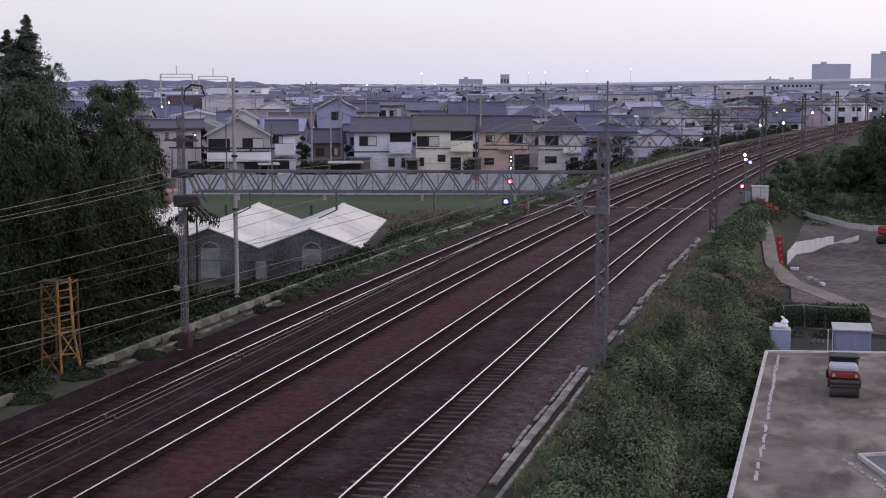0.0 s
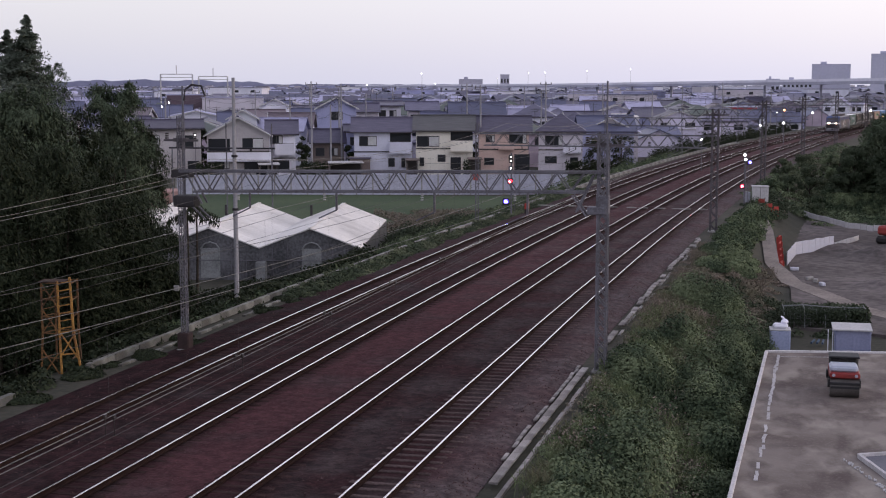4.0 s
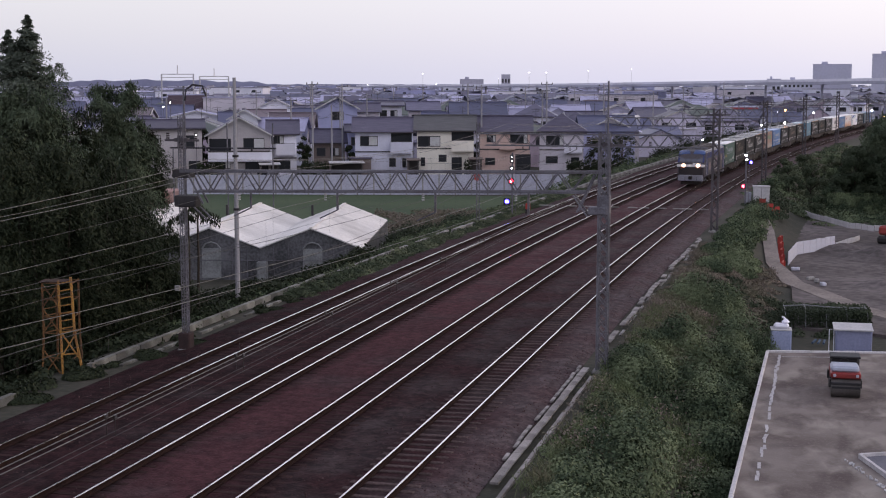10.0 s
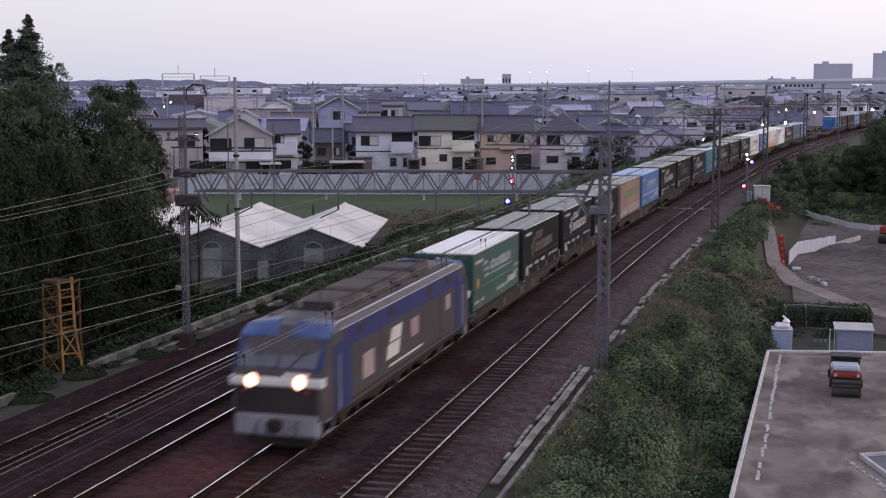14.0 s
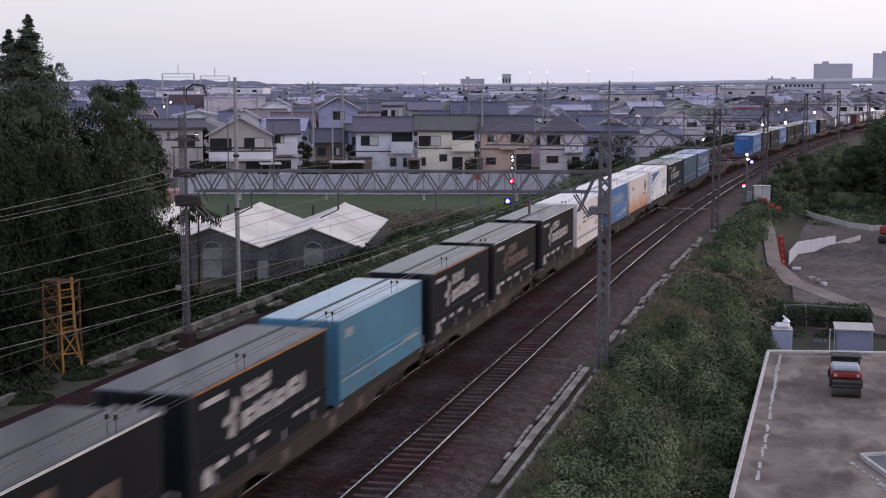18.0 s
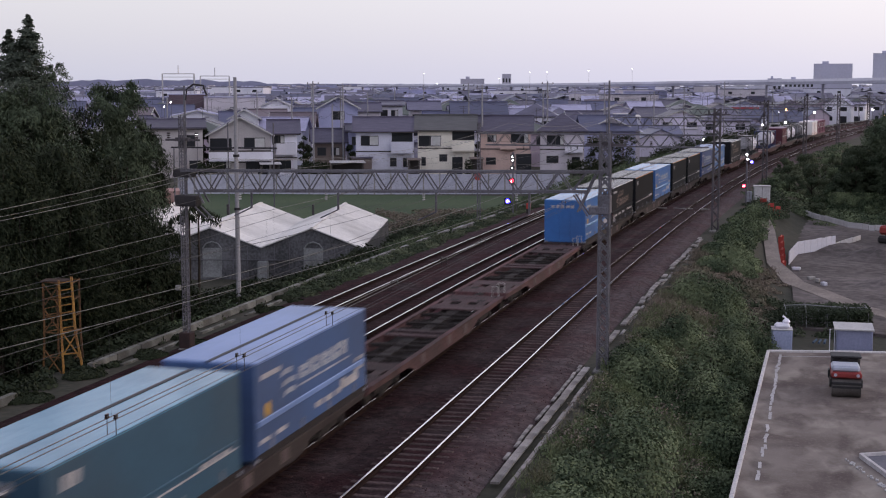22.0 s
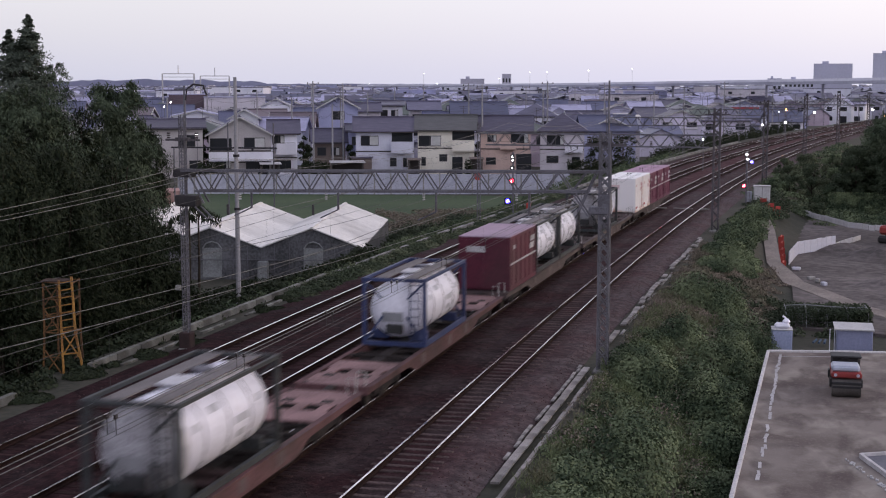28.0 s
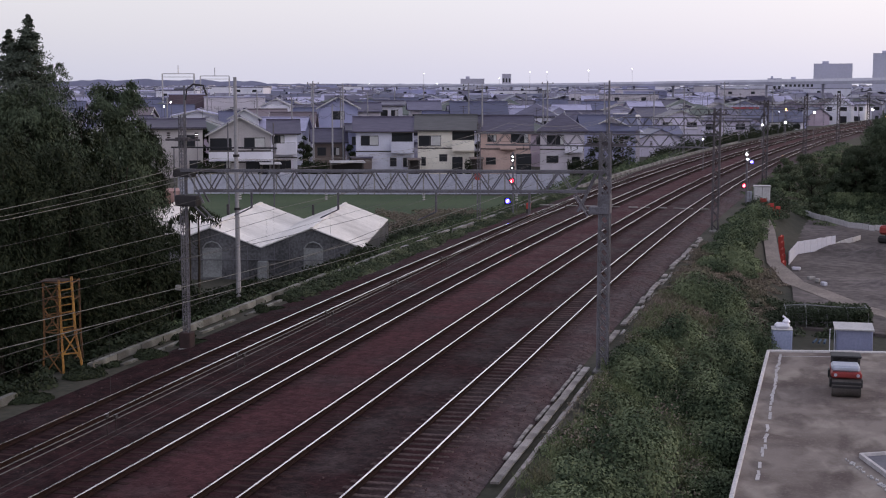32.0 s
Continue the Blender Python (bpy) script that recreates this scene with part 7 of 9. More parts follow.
# sheds and things behind the yard
tank = thing("water_tank", pose(-1.07, 68.7, SITE_Z - 0.15, 0, 0, 4), "pale blue square water tank with white bags on top", "tank")
part("body", Shape().rbox((0, 0, 0.81), (0.98, 0.95, 1.62), 0.06), mat("tank_pale_blue", (0.34, 0.38, 0.55), (0.26, 0.30, 0.44), 1, 0.6, dirt=0.25), tank)
part("lid", Shape().rbox((0, 0, 1.63), (1.02, 0.99, 0.05), 0.02), PALE_CONCRETE, tank, "pale flat lid")
bags = thing("white_bag", pose(-1.16, 68.7, SITE_Z - 0.15 + 1.655), "crumpled white bags on the tank", "bag")
part("bag", Shape().rbox((0.1, 0, 0.12), (0.74, 0.6, 0.24), 0.10), WH, bags)
part("bag_top", Shape().rbox((0.30, 0, 0.33), (0.37, 0.33, 0.28), 0.12), WH, bags)
part("bag_neck", Shape().tube([(0.28, 0, 0.44), (0.20, 0, 0.54), (0.12, 0, 0.58)], 0.05, 6), WH, bags)
shed = thing("garden_shed", pose(2.34, 69.1, SITE_Z - 0.16, 0, 0, 2), "small lavender metal shed with pale flat roof", "shed")
SHED_M = mat("shed_lavender", (0.29, 0.31, 0.46), (0.22, 0.24, 0.36), 0.8, 0.6, 0.05, dirt=0.25)
part("wall", Shape().rbox((0, 0, 0.88), (1.66, 1.25, 1.78), 0.03), SHED_M, shed)
part("roof", Shape().box((-0.05, -0.05, 1.82), (1.84, 1.5, 0.06), 0, Matrix.Rotation(0.07, 3, "X")), PALE_CONCRETE, shed)
for i in range(5):
    part("rib", Shape().box((-0.72 + i * 0.36, -0.635, 0.88), (0.04, 0.03, 1.70)), SHED_M, shed)
part("shelf_frame", Shape().tube([(-1.15, -0.3, 0), (-1.15, -0.3, 1.70), (-0.93, -0.3, 1.70), (-0.93, -0.3, 0)], 0.03, 4), WH, shed)
tr = thing("plant_trellis", pose(0.6, 78.0, SITE_Z, 0, 0, 5), "netted garden trellis overgrown with plants", "trellis")
NET_PIPE = mat("dull_net_pipe", (0.26, 0.27, 0.28), (0.17, 0.18, 0.19), 1.5, 0.7)
for k, x in enumerate((-1.6, -0.5, 0.6, 1.7, 2.8)):
    hz = 0.95 + 0.08 * math.sin(2.1 * k)
    part("hoop", Shape().tube([(x, 0, 0), (x, 0.1, hz * 0.7), (x, 0.7, hz), (x, 1.9, hz), (x, 2.5, hz * 0.7), (x, 2.6, 0)], 0.022, 5), NET_PIPE, tr)
part("top_pipe", Shape().tube([(-1.6, 1.3, 0.98), (-0.5, 1.3, 1.06), (0.6, 1.3, 1.0), (1.7, 1.3, 0.94), (2.8, 1.3, 0.98)], 0.03, 5), NET_PIPE, tr)
net = Shape()
for k in range(26):
    x = -1.6 + 4.4 * k / 25
    net.tube([(x, 0, 0.1), (x, 0.1, 0.66), (x, 0.7, 0.96), (x, 1.9, 0.96)], 0.004, 3, cap=False)
for y, z in ((0.0, 0.3), (0.06, 0.5), (0.2, 0.72), (0.45, 0.86), (0.7, 0.96), (1.1, 0.97), (1.5, 0.97)):
    net.tube([(-1.6, y, z), (2.8, y, z)], 0.004, 3, cap=False)
tagged(part("net", net, NET_PIPE, tr, "fine grey garden net"), kind="stuff")
r_ = np.random.default_rng(31)
P = np.stack([r_.uniform(-1.7, 3.0, 9000), r_.uniform(-0.1, 2.8, 9000), 0.98 * r_.uniform(0, 1, 9000) ** 0.7], 1)
part("foliage", leaf_mesh("foliage", P, 0.16, LEAF_DARK, 0.6, 0.1, 31), None, tr)
pipes = Shape()
for i in range(3):
    pipes.tube([(0.45 + 0.28 * i, 73.0, SITE_Z + 0.06), (0.62 + 0.22 * i, 73.6, SITE_Z + 0.12)], 0.06, 6)
whole("pipe_clutter", pipes, mat("clutter_blue", (0.07, 0.11, 0.17)), "blue pipes and clutter behind the yard wall", "pipes")
undergrowth("garden_weeds", 11000, (-5.4, 3.0), (75.6, 86), 0.6, 0.16, LEAF_DARK, "dark weeds and garden plants below the yard", 33, 1.0, -0.2)

# path from the cabinet down past the garden
path = Shape()
pts = [(-4.5, 134), (-4.15, 126.4), (-3.05, 115), (-2.75, 109.5), (-2.25, 101.0), (-0.8, 95.6), (1.0, 91.2), (3.0, 86.0), (7, 79.5), (20, 66)]
wide = [0.35, 0.42, 0.50, 0.50, 0.50, 0.72, 0.75, 0.7, 0.7, 0.7]
for i, (x, y) in enumerate(pts):
    z = max(float(ground_z(x - 0.7, y)), float(ground_z(x, y)), -2.75) + 0.03
    d = Vector((*pts[min(i + 1, len(pts) - 1)], 0)) - Vector((*pts[max(i - 1, 0)], 0))
    d.normalize()
    nrm = Vector((d.y, -d.x, 0))
    for s, zz in ((-wide[i], z), (wide[i], z), (wide[i], z - 0.4), (-wide[i], z - 0.4)):
        path.v.append(tuple(Vector((x, y, zz)) + nrm * s))
for i in range(len(pts) - 1):
    for j in range(4):
        a, b = 4 * i + j, 4 * i + (j + 1) % 4
        path.f.append((a, b, b + 4, a + 4))
path.f += [(0, 1, 2, 3), tuple(4 * (len(pts) - 1) + q for q in (3, 2, 1, 0))]
whole("trodden_path", path, mat("path_grey", (0.29, 0.25, 0.225), (0.17, 0.145, 0.132), 0.5, 0.9, 0.2, dirt=0.3), "narrow trodden grey-brown path down the bank", "path", kind="structure")

fence_m = mat("site_fence_white", (0.60, 0.60, 0.68), (0.50, 0.50, 0.58), 0.7, 0.6, 0.03, dirt=0.2)


def panels(name, pts, h, label, material, step=0.9, z=SITE_Z, post=None):
    F = thing(name, Matrix(), label, "fence")
    for (x0, y0), (x1, y1) in zip(pts, pts[1:]):
        L_ = math.hypot(x1 - x0, y1 - y0)
        n = max(1, round(L_ / step))
        me = fill_shape("panel", Shape().rbox((0, 0, h / 2), (L_ / n - 0.02, 0.06, h), 0.015), material)
        for i in range(n):
            f = (i + 0.5) / n
            part("panel", me, material, F, at=pose(x0 + (x1 - x0) * f, y0 + (y1 - y0) * f, z + rng.normal() * 0.02, 0, 0, math.degrees(math.atan2(y1 - y0, x1 - x0))))
            part("post", Shape().box((x0 + (x1 - x0) * i / n, y0 + (y1 - y0) * i / n, z + h / 2), (0.06, 0.07, h + 0.03)), post or material, F)
    return F


panels("site_fence", [(-1.26, 105.0), (-0.72, 111.6), (0.75, 114.2), (2.23, 117.1)], 1.0, "low white panel fence round the dug site", fence_m)
panels("site_fence", [(2.3, 117.3), (3.3, 120.2), (4.4, 123.5)], 0.42, "low grey-white panel fence on the dug site", PALE_CONCRETE, 1.2)
panels("block_wall", [(-2.3, 142.8), (-0.37, 142.0), (1.23, 136.6), (2.5, 133.6), (3.7, 130.2), (5.8, 128.2), (9.0, 126.0)], 0.5, "low pale block wall curving above the site", WHITE_EDGE, 0.8, SITE_Z + 0.35, CONCRETE)
for i in range(5):
    x, y = -1.62 - 0.11 * i, 101.6 + i * 3.4
    ob = thing("red_barrier", pose(x, y, max(float(ground_z(x, y)), -2.75) + 0.02, 0, 0, 85), "red plastic site barrier along the path", "barrier", "red barriers")
    part("board", Shape().rbox((0, 0, 0.55), (1.2, 0.05, 0.22), 0.02).rbox((0, 0, 0.25), (1.2, 0.05, 0.12), 0.02), box_red, ob)
    part("leg", Shape().box((-0.6, 0, 0.3), (0.06, 0.3, 0.6)).box((0.6, 0, 0.3), (0.06, 0.3, 0.6)), box_red, ob)
for i, (x, y, c) in enumerate(((-0.7, 102.0, fence_m), (0.35, 97.2, CONCRETE), (0.75, 96.2, CONCRETE), (1.16, 94.6, fence_m))):
    whole("site_clutter", Shape().rbox((0, 0, 0.12), (0.62 - 0.05 * i, 0.3, 0.26), 0.05), c, "pale block lying on the building site", "block", "site blocks", at=pose(x, y, SITE_Z, 0, 0, 40 * i))


def make_digger(at):
    D = thing("excavator", at, "red tracked excavator with dark cab and lowered arm", "excavator")
    RED = mat("digger_red", (0.36, 0.06, 0.05), (0.27, 0.045, 0.04), 1.5, 0.5, dirt=0.25)
    BLK = mat("digger_black", (0.035, 0.033, 0.033), (0.025, 0.024, 0.024), 1.5, 0.7)
    for s in (-1, 1):
        part("track", Shape().rbox((s * 0.75, 0, 0.32), (0.4, 2.3, 0.62), 0.24), BLK, D)
    part("undercarriage", Shape().rbox((0, 0, 0.5), (1.2, 1.3, 0.4), 0.08), BLK, D)
    part("house_body", Shape().rbox((0.1, 0.45, 1.1), (1.7, 1.3, 0.75), 0.15), RED, D)
    part("cab", Shape().rbox((-0.45, -0.35, 1.5), (0.8, 1.1, 1.5), 0.1), BLK, D)
    part("cab_window", Shape().box((-0.45, -0.91, 1.7), (0.62, 0.03, 0.8)), PANE, D)
    arm = part("boom", Shape().tube([(0.3, -0.5, 1.2), (0.3, -1.7, 2.5), (0.3, -2.7, 2.2)], 0.14, 6), RED, D)
    part("stick", Shape().tube([(0.3, -2.7, 2.25), (0.3, -3.1, 0.8)], 0.11, 6), RED, arm)
    part("bucket", Shape().rbox((0.3, -3.0, 0.45), (0.6, 0.5, 0.6), 0.12), BLK, arm)
    return D


make_digger(pose(7.1, 121.5, SITE_Z, 0, 0, 60))
mound = Shape()
r_ = np.random.default_rng(8)
for cx, cy, rad, hh in ((6.5, 112, 5, 1.0), (11, 118, 6, 1.5), (3.0, 116, 3.5, 0.6), (12, 100, 6, 1.1), (5.5, 96, 3, 0.5), (9.5, 90, 4, 0.7)):
    k0 = len(mound.v)
    nr_, na = 7, 22
    for i in range(nr_ + 1):
        for j in range(na):
            a = 6.2832 * j / na
            f = i / nr_
            mound.v.append((cx + rad * f * math.cos(a), cy + rad * 1.2 * f * math.sin(a), SITE_Z - 0.05 + hh * (1 - f) ** 1.3 * (1 + 0.35 * r_.normal() * f)))
    for i in range(nr_):
        for j in range(na):
            a, b = k0 + i * na + j, k0 + i * na + (j + 1) % na
            mound.f.append((a, a + na, b + na, b))
whole("dirt_mounds", mound, SITE_DIRT, "heaped bare earth on the building site", "earth", kind="structure", smooth=True)


# ---- the freight train ----
SPEED = 27.19
TRAIN = []
LOCO_GREY = mat("loco_grey_blue", (0.080, 0.070, 0.080), (0.056, 0.048, 0.056), 0.8, 0.45, 0.02, dirt=0.3)
LOCO_BLUE = mat("loco_blue", (0.025, 0.036, 0.135), (0.020, 0.030, 0.105), 0.8, 0.4, 0.02, dirt=0.15)
# Blue brow paint, paler than the cab: its highlights are in the colour.
LOCO_PALE_BLUE = mat("loco_brow_blue", (0.085, 0.145, 0.33), (0.045, 0.070, 0.18), 0.9, 0.35, 0.02)
LOCO_DUSK = mat("loco_dark_blue", (0.030, 0.040, 0.165), (0.024, 0.030, 0.120), 1.0, 0.5)
LOCO_ROOF = mat("loco_roof_grime", (0.125, 0.105, 0.100), (0.060, 0.050, 0.049), 0.7, 0.9, 0.15, dirt=0.5)
LOCO_WHITE = mat("loco_white", (0.72, 0.70, 0.70), (0.6, 0.58, 0.58), 1.0, 0.5, 0.02)
LOCO_SKIRT = mat("loco_skirt_grey", (0.31, 0.31, 0.36), (0.20, 0.20, 0.235), 1.0, 0.6, 0.05, dirt=0.4)
WINDSCREEN = glass("windscreen", (0.10, 0.10, 0.125), 0.15)
LOCO_BROWN = mat("loco_dark_brown", (0.026, 0.020, 0.023), (0.018, 0.014, 0.017), 1.0, 0.55, dirt=0.3)
UNDER = mat("underframe_grime", (0.034, 0.026, 0.025), (0.018, 0.015, 0.0145), 1.5, 0.9, 0.2)
WAGON = mat("wagon_brown", (0.145, 0.070, 0.074), (0.060, 0.031, 0.034), 0.8, 0.85, 0.15, dirt=0.5, vary=0.25)
WAGON_TOP = mat("wagon_deck", (0.088, 0.052, 0.056), (0.034, 0.021, 0.023), 0.7, 0.9, 0.2, dirt=0.45, vary=0.3)
WHEEL = mat("wheel_steel", (0.05, 0.043, 0.04), (0.035, 0.03, 0.028), 2, 0.7, 0.05, 0.3)


def bogie(parent, y, base, r, name="bogie", axles=2):
    b = part(name, Shape().rbox((0.95, y, r + 0.08), (0.16, base + 0.9, 0.24), 0.04).rbox((-0.95, y, r + 0.08), (0.16, base + 0.9, 0.24), 0.04).rbox((0, y, r + 0.12), (1.9, 0.45, 0.22), 0.04), UNDER, parent)
    for i in range(axles):
        ya = y + (i - (axles - 1) / 2) * base
        part("wheelset", Shape().tube([(-0.63, ya, r), (-0.50, ya, r)], r, 20).tube([(0.50, ya, r), (0.63, ya, r)], r, 20).tube([(-0.95, ya, r), (0.95, ya, r)], 0.08, 10), WHEEL, b)
        for sx in (-1.02, 1.02):
            part("axle_box", Shape().rbox((sx, ya, r), (0.18, 0.30, 0.28), 0.04), UNDER, b)
    return b


def make_loco(at):
    L = thing("electric_locomotive", at, "blue and grey electric freight locomotive with lit headlights", "locomotive")
    sec = []
    for y, w, zs, zr in ((-8.78, 1.26, 2.28, 2.34), (-8.70, 1.36, 2.42, 2.50), (-8.02, 1.41, 3.22, 3.36), (-7.75, 1.43, 3.38, 3.58), (-6.9, 1.43, 3.44, 3.66), (6.9, 1.43, 3.44, 3.66), (7.75, 1.43, 3.38, 3.58), (8.02, 1.41, 3.22, 3.36), (8.70, 1.36, 2.42, 2.50), (8.78, 1.26, 2.28, 2.34)):
        sec.append([(-w, y, 1.0), (w, y, 1.0), (w, y, zs), (w - 0.10, y, zs + (zr - zs) * 0.55), (w * 0.55, y, zr), (-w * 0.55, y, zr), (-w + 0.10, y, zs + (zr - zs) * 0.55), (-w, y, zs)])
    part("body_shell", loft(sec), LOCO_GREY, L, "grey-blue steel body")
    for s in (-1, 1):
        x = s * 1.434
        part("side_band", Shape().box((x, 0, 3.10), (0.012, 13.6, 0.60)), LOCO_DUSK, L, "dark blue band under the roof")
        # Pale colour on the shoulder stands in for the sky's highlight on glossy paint.
        part("gutter_stripe", Shape().add([(s * 1.452, -7.2, 3.42), (s * 1.452, 7.2, 3.42), (s * 1.20, 7.2, 3.615), (s * 1.20, -7.2, 3.615), (s * 1.40, -7.2, 3.36), (s * 1.40, 7.2, 3.36), (s * 1.15, 7.2, 3.55), (s * 1.15, -7.2, 3.55)], [(0, 1, 2, 3), (7, 6, 5, 4), (0, 4, 5, 1), (2, 6, 7, 3), (0, 3, 7, 4), (1, 5, 6, 2)]), mat("loco_shoulder_sheen", (0.46, 0.42, 0.45), (0.26, 0.23, 0.25), 0.5, 0.3, 0.02, dirt=0.4, spec=0.6), L, "glossy shoulder along the gutter, pale for its sky highlight")
        for ye in (-1, 1):
            part("cab_side", Shape().box((x - s * 0.002, ye * 7.05, 2.05), (0.012, 1.5, 2.05)), LOCO_BLUE, L, "blue cab side with door")
            door = part("cab_door", Shape().box((x + s * 0.004, ye * 6.75, 2.0), (0.014, 0.6, 1.8)), LOCO_DUSK, L)
            part("side_window", Shape().box((s * 1.425, ye * 7.75, 2.75), (0.02, 0.5, 0.6)), WINDSCREEN, L)
        for i, yy in enumerate((-5.4, -2.2, 2.6, 5.2)):
            part("vent_panel", Shape().box((x + s * 0.002, yy, 3.15), (0.016, 0.7, 0.30)), LOCO_BLACK, L)
        part("louvre_panel", Shape().box((x, -4.6, 1.9), (0.012, 1.1, 0.8)), mat("louvre_tan", (0.42, 0.33, 0.33), (0.31, 0.24, 0.24), 2, 0.7, vary=0.0, stretch=(1, 1, 14)), L, "dusty tan louvre panel")
        part("louvre_panel", Shape().box((x, 5.2, 2.35), (0.012, 0.7, 0.55)), mat("louvre_tan", (0.42, 0.33, 0.33)), L)
        # the emblem: plain slanted bars
        em = part("emblem", Shape().add([(x + s * 0.008, -2.75, 1.62), (x + s * 0.008, -1.35, 1.62), (x + s * 0.008, -1.15, 2.10), (x + s * 0.008, -2.55, 2.10)], [(0, 1, 2, 3)]).add([(x + s * 0.008, -2.40, 2.15), (x + s * 0.008, -1.12, 2.15), (x + s * 0.008, -0.92, 2.60), (x + s * 0.008, -2.1, 2.60)], [(0, 1, 2, 3)]), LOCO_WHITE, L, "white slanted emblem bars")
        part("emblem_patch", Shape().box((x + s * 0.006, 0.6, 2.2), (0.01, 0.9, 0.62)), mat("emblem_grey_red", (0.40, 0.22, 0.27), (0.30, 0.26, 0.30), 1.4, 0.6), L, "faded grey and red patch")
        part("emblem_line", Shape().box((x + s * 0.006, -0.4, 1.38), (0.01, 4.0, 0.07)), LOCO_WHITE, L)
    for e in (-1, 1):
        f = e * 8.785
        part("light_band", Shape().rbox((0, e * 8.80, 2.12), (2.84, 0.10, 0.27), 0.03), LOCO_WHITE, L, "white band across the front")
        for sx in (-1, 1):
            part("band_return", Shape().rbox((sx * 1.405, e * 8.66, 2.12), (0.05, 0.30, 0.27), 0.02), LOCO_WHITE, L)
        for x in (-0.74, 0.74):
            hl = part("headlight", Shape().tube([(x, e * 8.70, 2.14), (x, e * 8.88, 2.14)], 0.20, 18), LAMP_BOWL if e < 0 else LOCO_WHITE, L, "headlight bowl, its glow standing in for glare" if e < 0 else "")
            part("lens", Shape().tube([(x, e * 8.87, 2.14), (x, e * 8.90, 2.14)], 0.10, 18), HEAD_GLOW if e < 0 else LOCO_BLACK, hl, "bright headlight lens" if e < 0 else "")
        part("front_panel", Shape().box((0, e * 8.79, 1.52), (2.48, 0.02, 0.88)), LOCO_BROWN, L, "dark brown lower front")
        part("front_plate", Shape().rbox((-0.62 * e, e * 8.80, 2.335), (0.78, 0.03, 0.13), 0.01), LOCO_WHITE, L, "small white plate above the band")
        for sx in (-1, 1):
            part("wiper", Shape().tube([(sx * 0.35, e * 8.76, 2.5), (sx * 0.75, e * 8.42, 2.93)], 0.015, 4), LOCO_BLACK, L)
            part("corner_pillar", Shape().add([(sx * 1.19, e * 8.74, 2.45), (sx * 1.35, e * 8.72, 2.45), (sx * 1.375, e * 8.07, 3.2), (sx * 1.19, e * 8.12, 3.2)], [(0, 1, 2, 3)]), LOCO_BLUE, L, "blue corner pillar")
            part("steps", Shape().box((sx * 1.36, e * 8.2, 0.62), (0.10, 0.42, 0.05)).box((sx * 1.36, e * 8.2, 0.95), (0.10, 0.42, 0.05)).tube([(sx * 1.42, e * 7.9, 0.6), (sx * 1.42, e * 7.9, 1.05)], 0.02, 4), LOCO_SKIRT, L, "pale cab steps")
            part("handrail", Shape().tube([(sx * 1.46, e * 7.4, 1.1), (sx * 1.46, e * 7.4, 2.7)], 0.018, 5), LOCO_WHITE, L)
        part("hose_set", Shape().tube([(-0.55, e * 8.86, 0.95), (-0.6, e * 8.98, 0.7), (-0.5, e * 8.92, 0.5)], 0.03, 5).tube([(0.6, e * 8.86, 0.95), (0.66, e * 8.98, 0.7), (0.55, e * 8.92, 0.5)], 0.03, 5), LOCO_BLACK, L)
        part("tail_lamp", Shape().tube([(-0.95, e * 8.78, 1.85), (-0.95, e * 8.84, 1.85)], 0.07, 10).tube([(0.95, e * 8.78, 1.85), (0.95, e * 8.84, 1.85)], 0.07, 10), mat("tail_lamp_red", (0.25, 0.05, 0.04)), L)
        part("skirt", Shape().rbox((0, e * 8.66, 0.86), (2.58, 0.34, 0.70), 0.08), LOCO_SKIRT, L, "pale grey front skirt")
        part("snow_plough", Shape().rbox((0, e * 8.45, 0.32), (2.1, 0.18, 0.32), 0.04), UNDER, L)
        part("coupler", Shape().rbox((0, e * 8.95, 0.88), (0.38, 0.5, 0.36), 0.06), UNDER, L)
        part("screen_surround", Shape().add([(-1.33, e * 8.715, 2.44), (1.33, e * 8.715, 2.44), (1.36, e * 8.045, 3.21), (-1.36, e * 8.045, 3.21)], [(0, 1, 2, 3)]), LOCO_BLACK, L, "black surround of the windscreens")
        # windscreens lie on the slanted front
        for x0, x1 in ((-1.18, -0.06), (0.06, 1.18)):
            q0, q1 = (8.735, 2.52), (8.16, 3.12)
            vs = [(x0, e * q0[0], q0[1]), (x1, e * q0[0], q0[1]), (x1, e * q1[0], q1[1]), (x0, e * q1[0], q1[1])]
            vs += [(x, y - e * 0.03, z - 0.03) for x, y, z in vs]
            part("windscreen", Shape().add(vs, [(0, 1, 2, 3), (7, 6, 5, 4), (0, 4, 5, 1), (1, 5, 6, 2), (2, 6, 7, 3), (3, 7, 4, 0)]), WINDSCREEN, L)
        part("centre_post", Shape().add([(-0.05, e * 8.74, 2.46), (0.05, e * 8.74, 2.46), (0.05, e * 8.08, 3.2), (-0.05, e * 8.08, 3.2)], [(0, 1, 2, 3)]), LOCO_BLACK, L)
        for sx in (-1, 1):
            br = [[(sx * 0.16, e * 8.10, 3.22), (sx * 1.38, e * 8.10, 3.20), (sx * 1.36, e * 8.06, 3.34), (sx * 0.16, e * 8.04, 3.40)],
                  [(sx * 0.25, e * 7.70, 3.60), (sx * 1.40, e * 7.70, 3.40), (sx * 1.30, e * 7.66, 3.60), (sx * 0.30, e * 7.66, 3.72)],
                  [(sx * 0.45, e * 6.95, 3.66), (sx * 1.38, e * 6.95, 3.46), (sx * 1.20, e * 6.95, 3.62), (sx * 0.5, e * 6.95, 3.70)]]
            part("roof_brow", loft(br), LOCO_PALE_BLUE, L, "rounded blue brow above the cab, paled for its highlights", True)
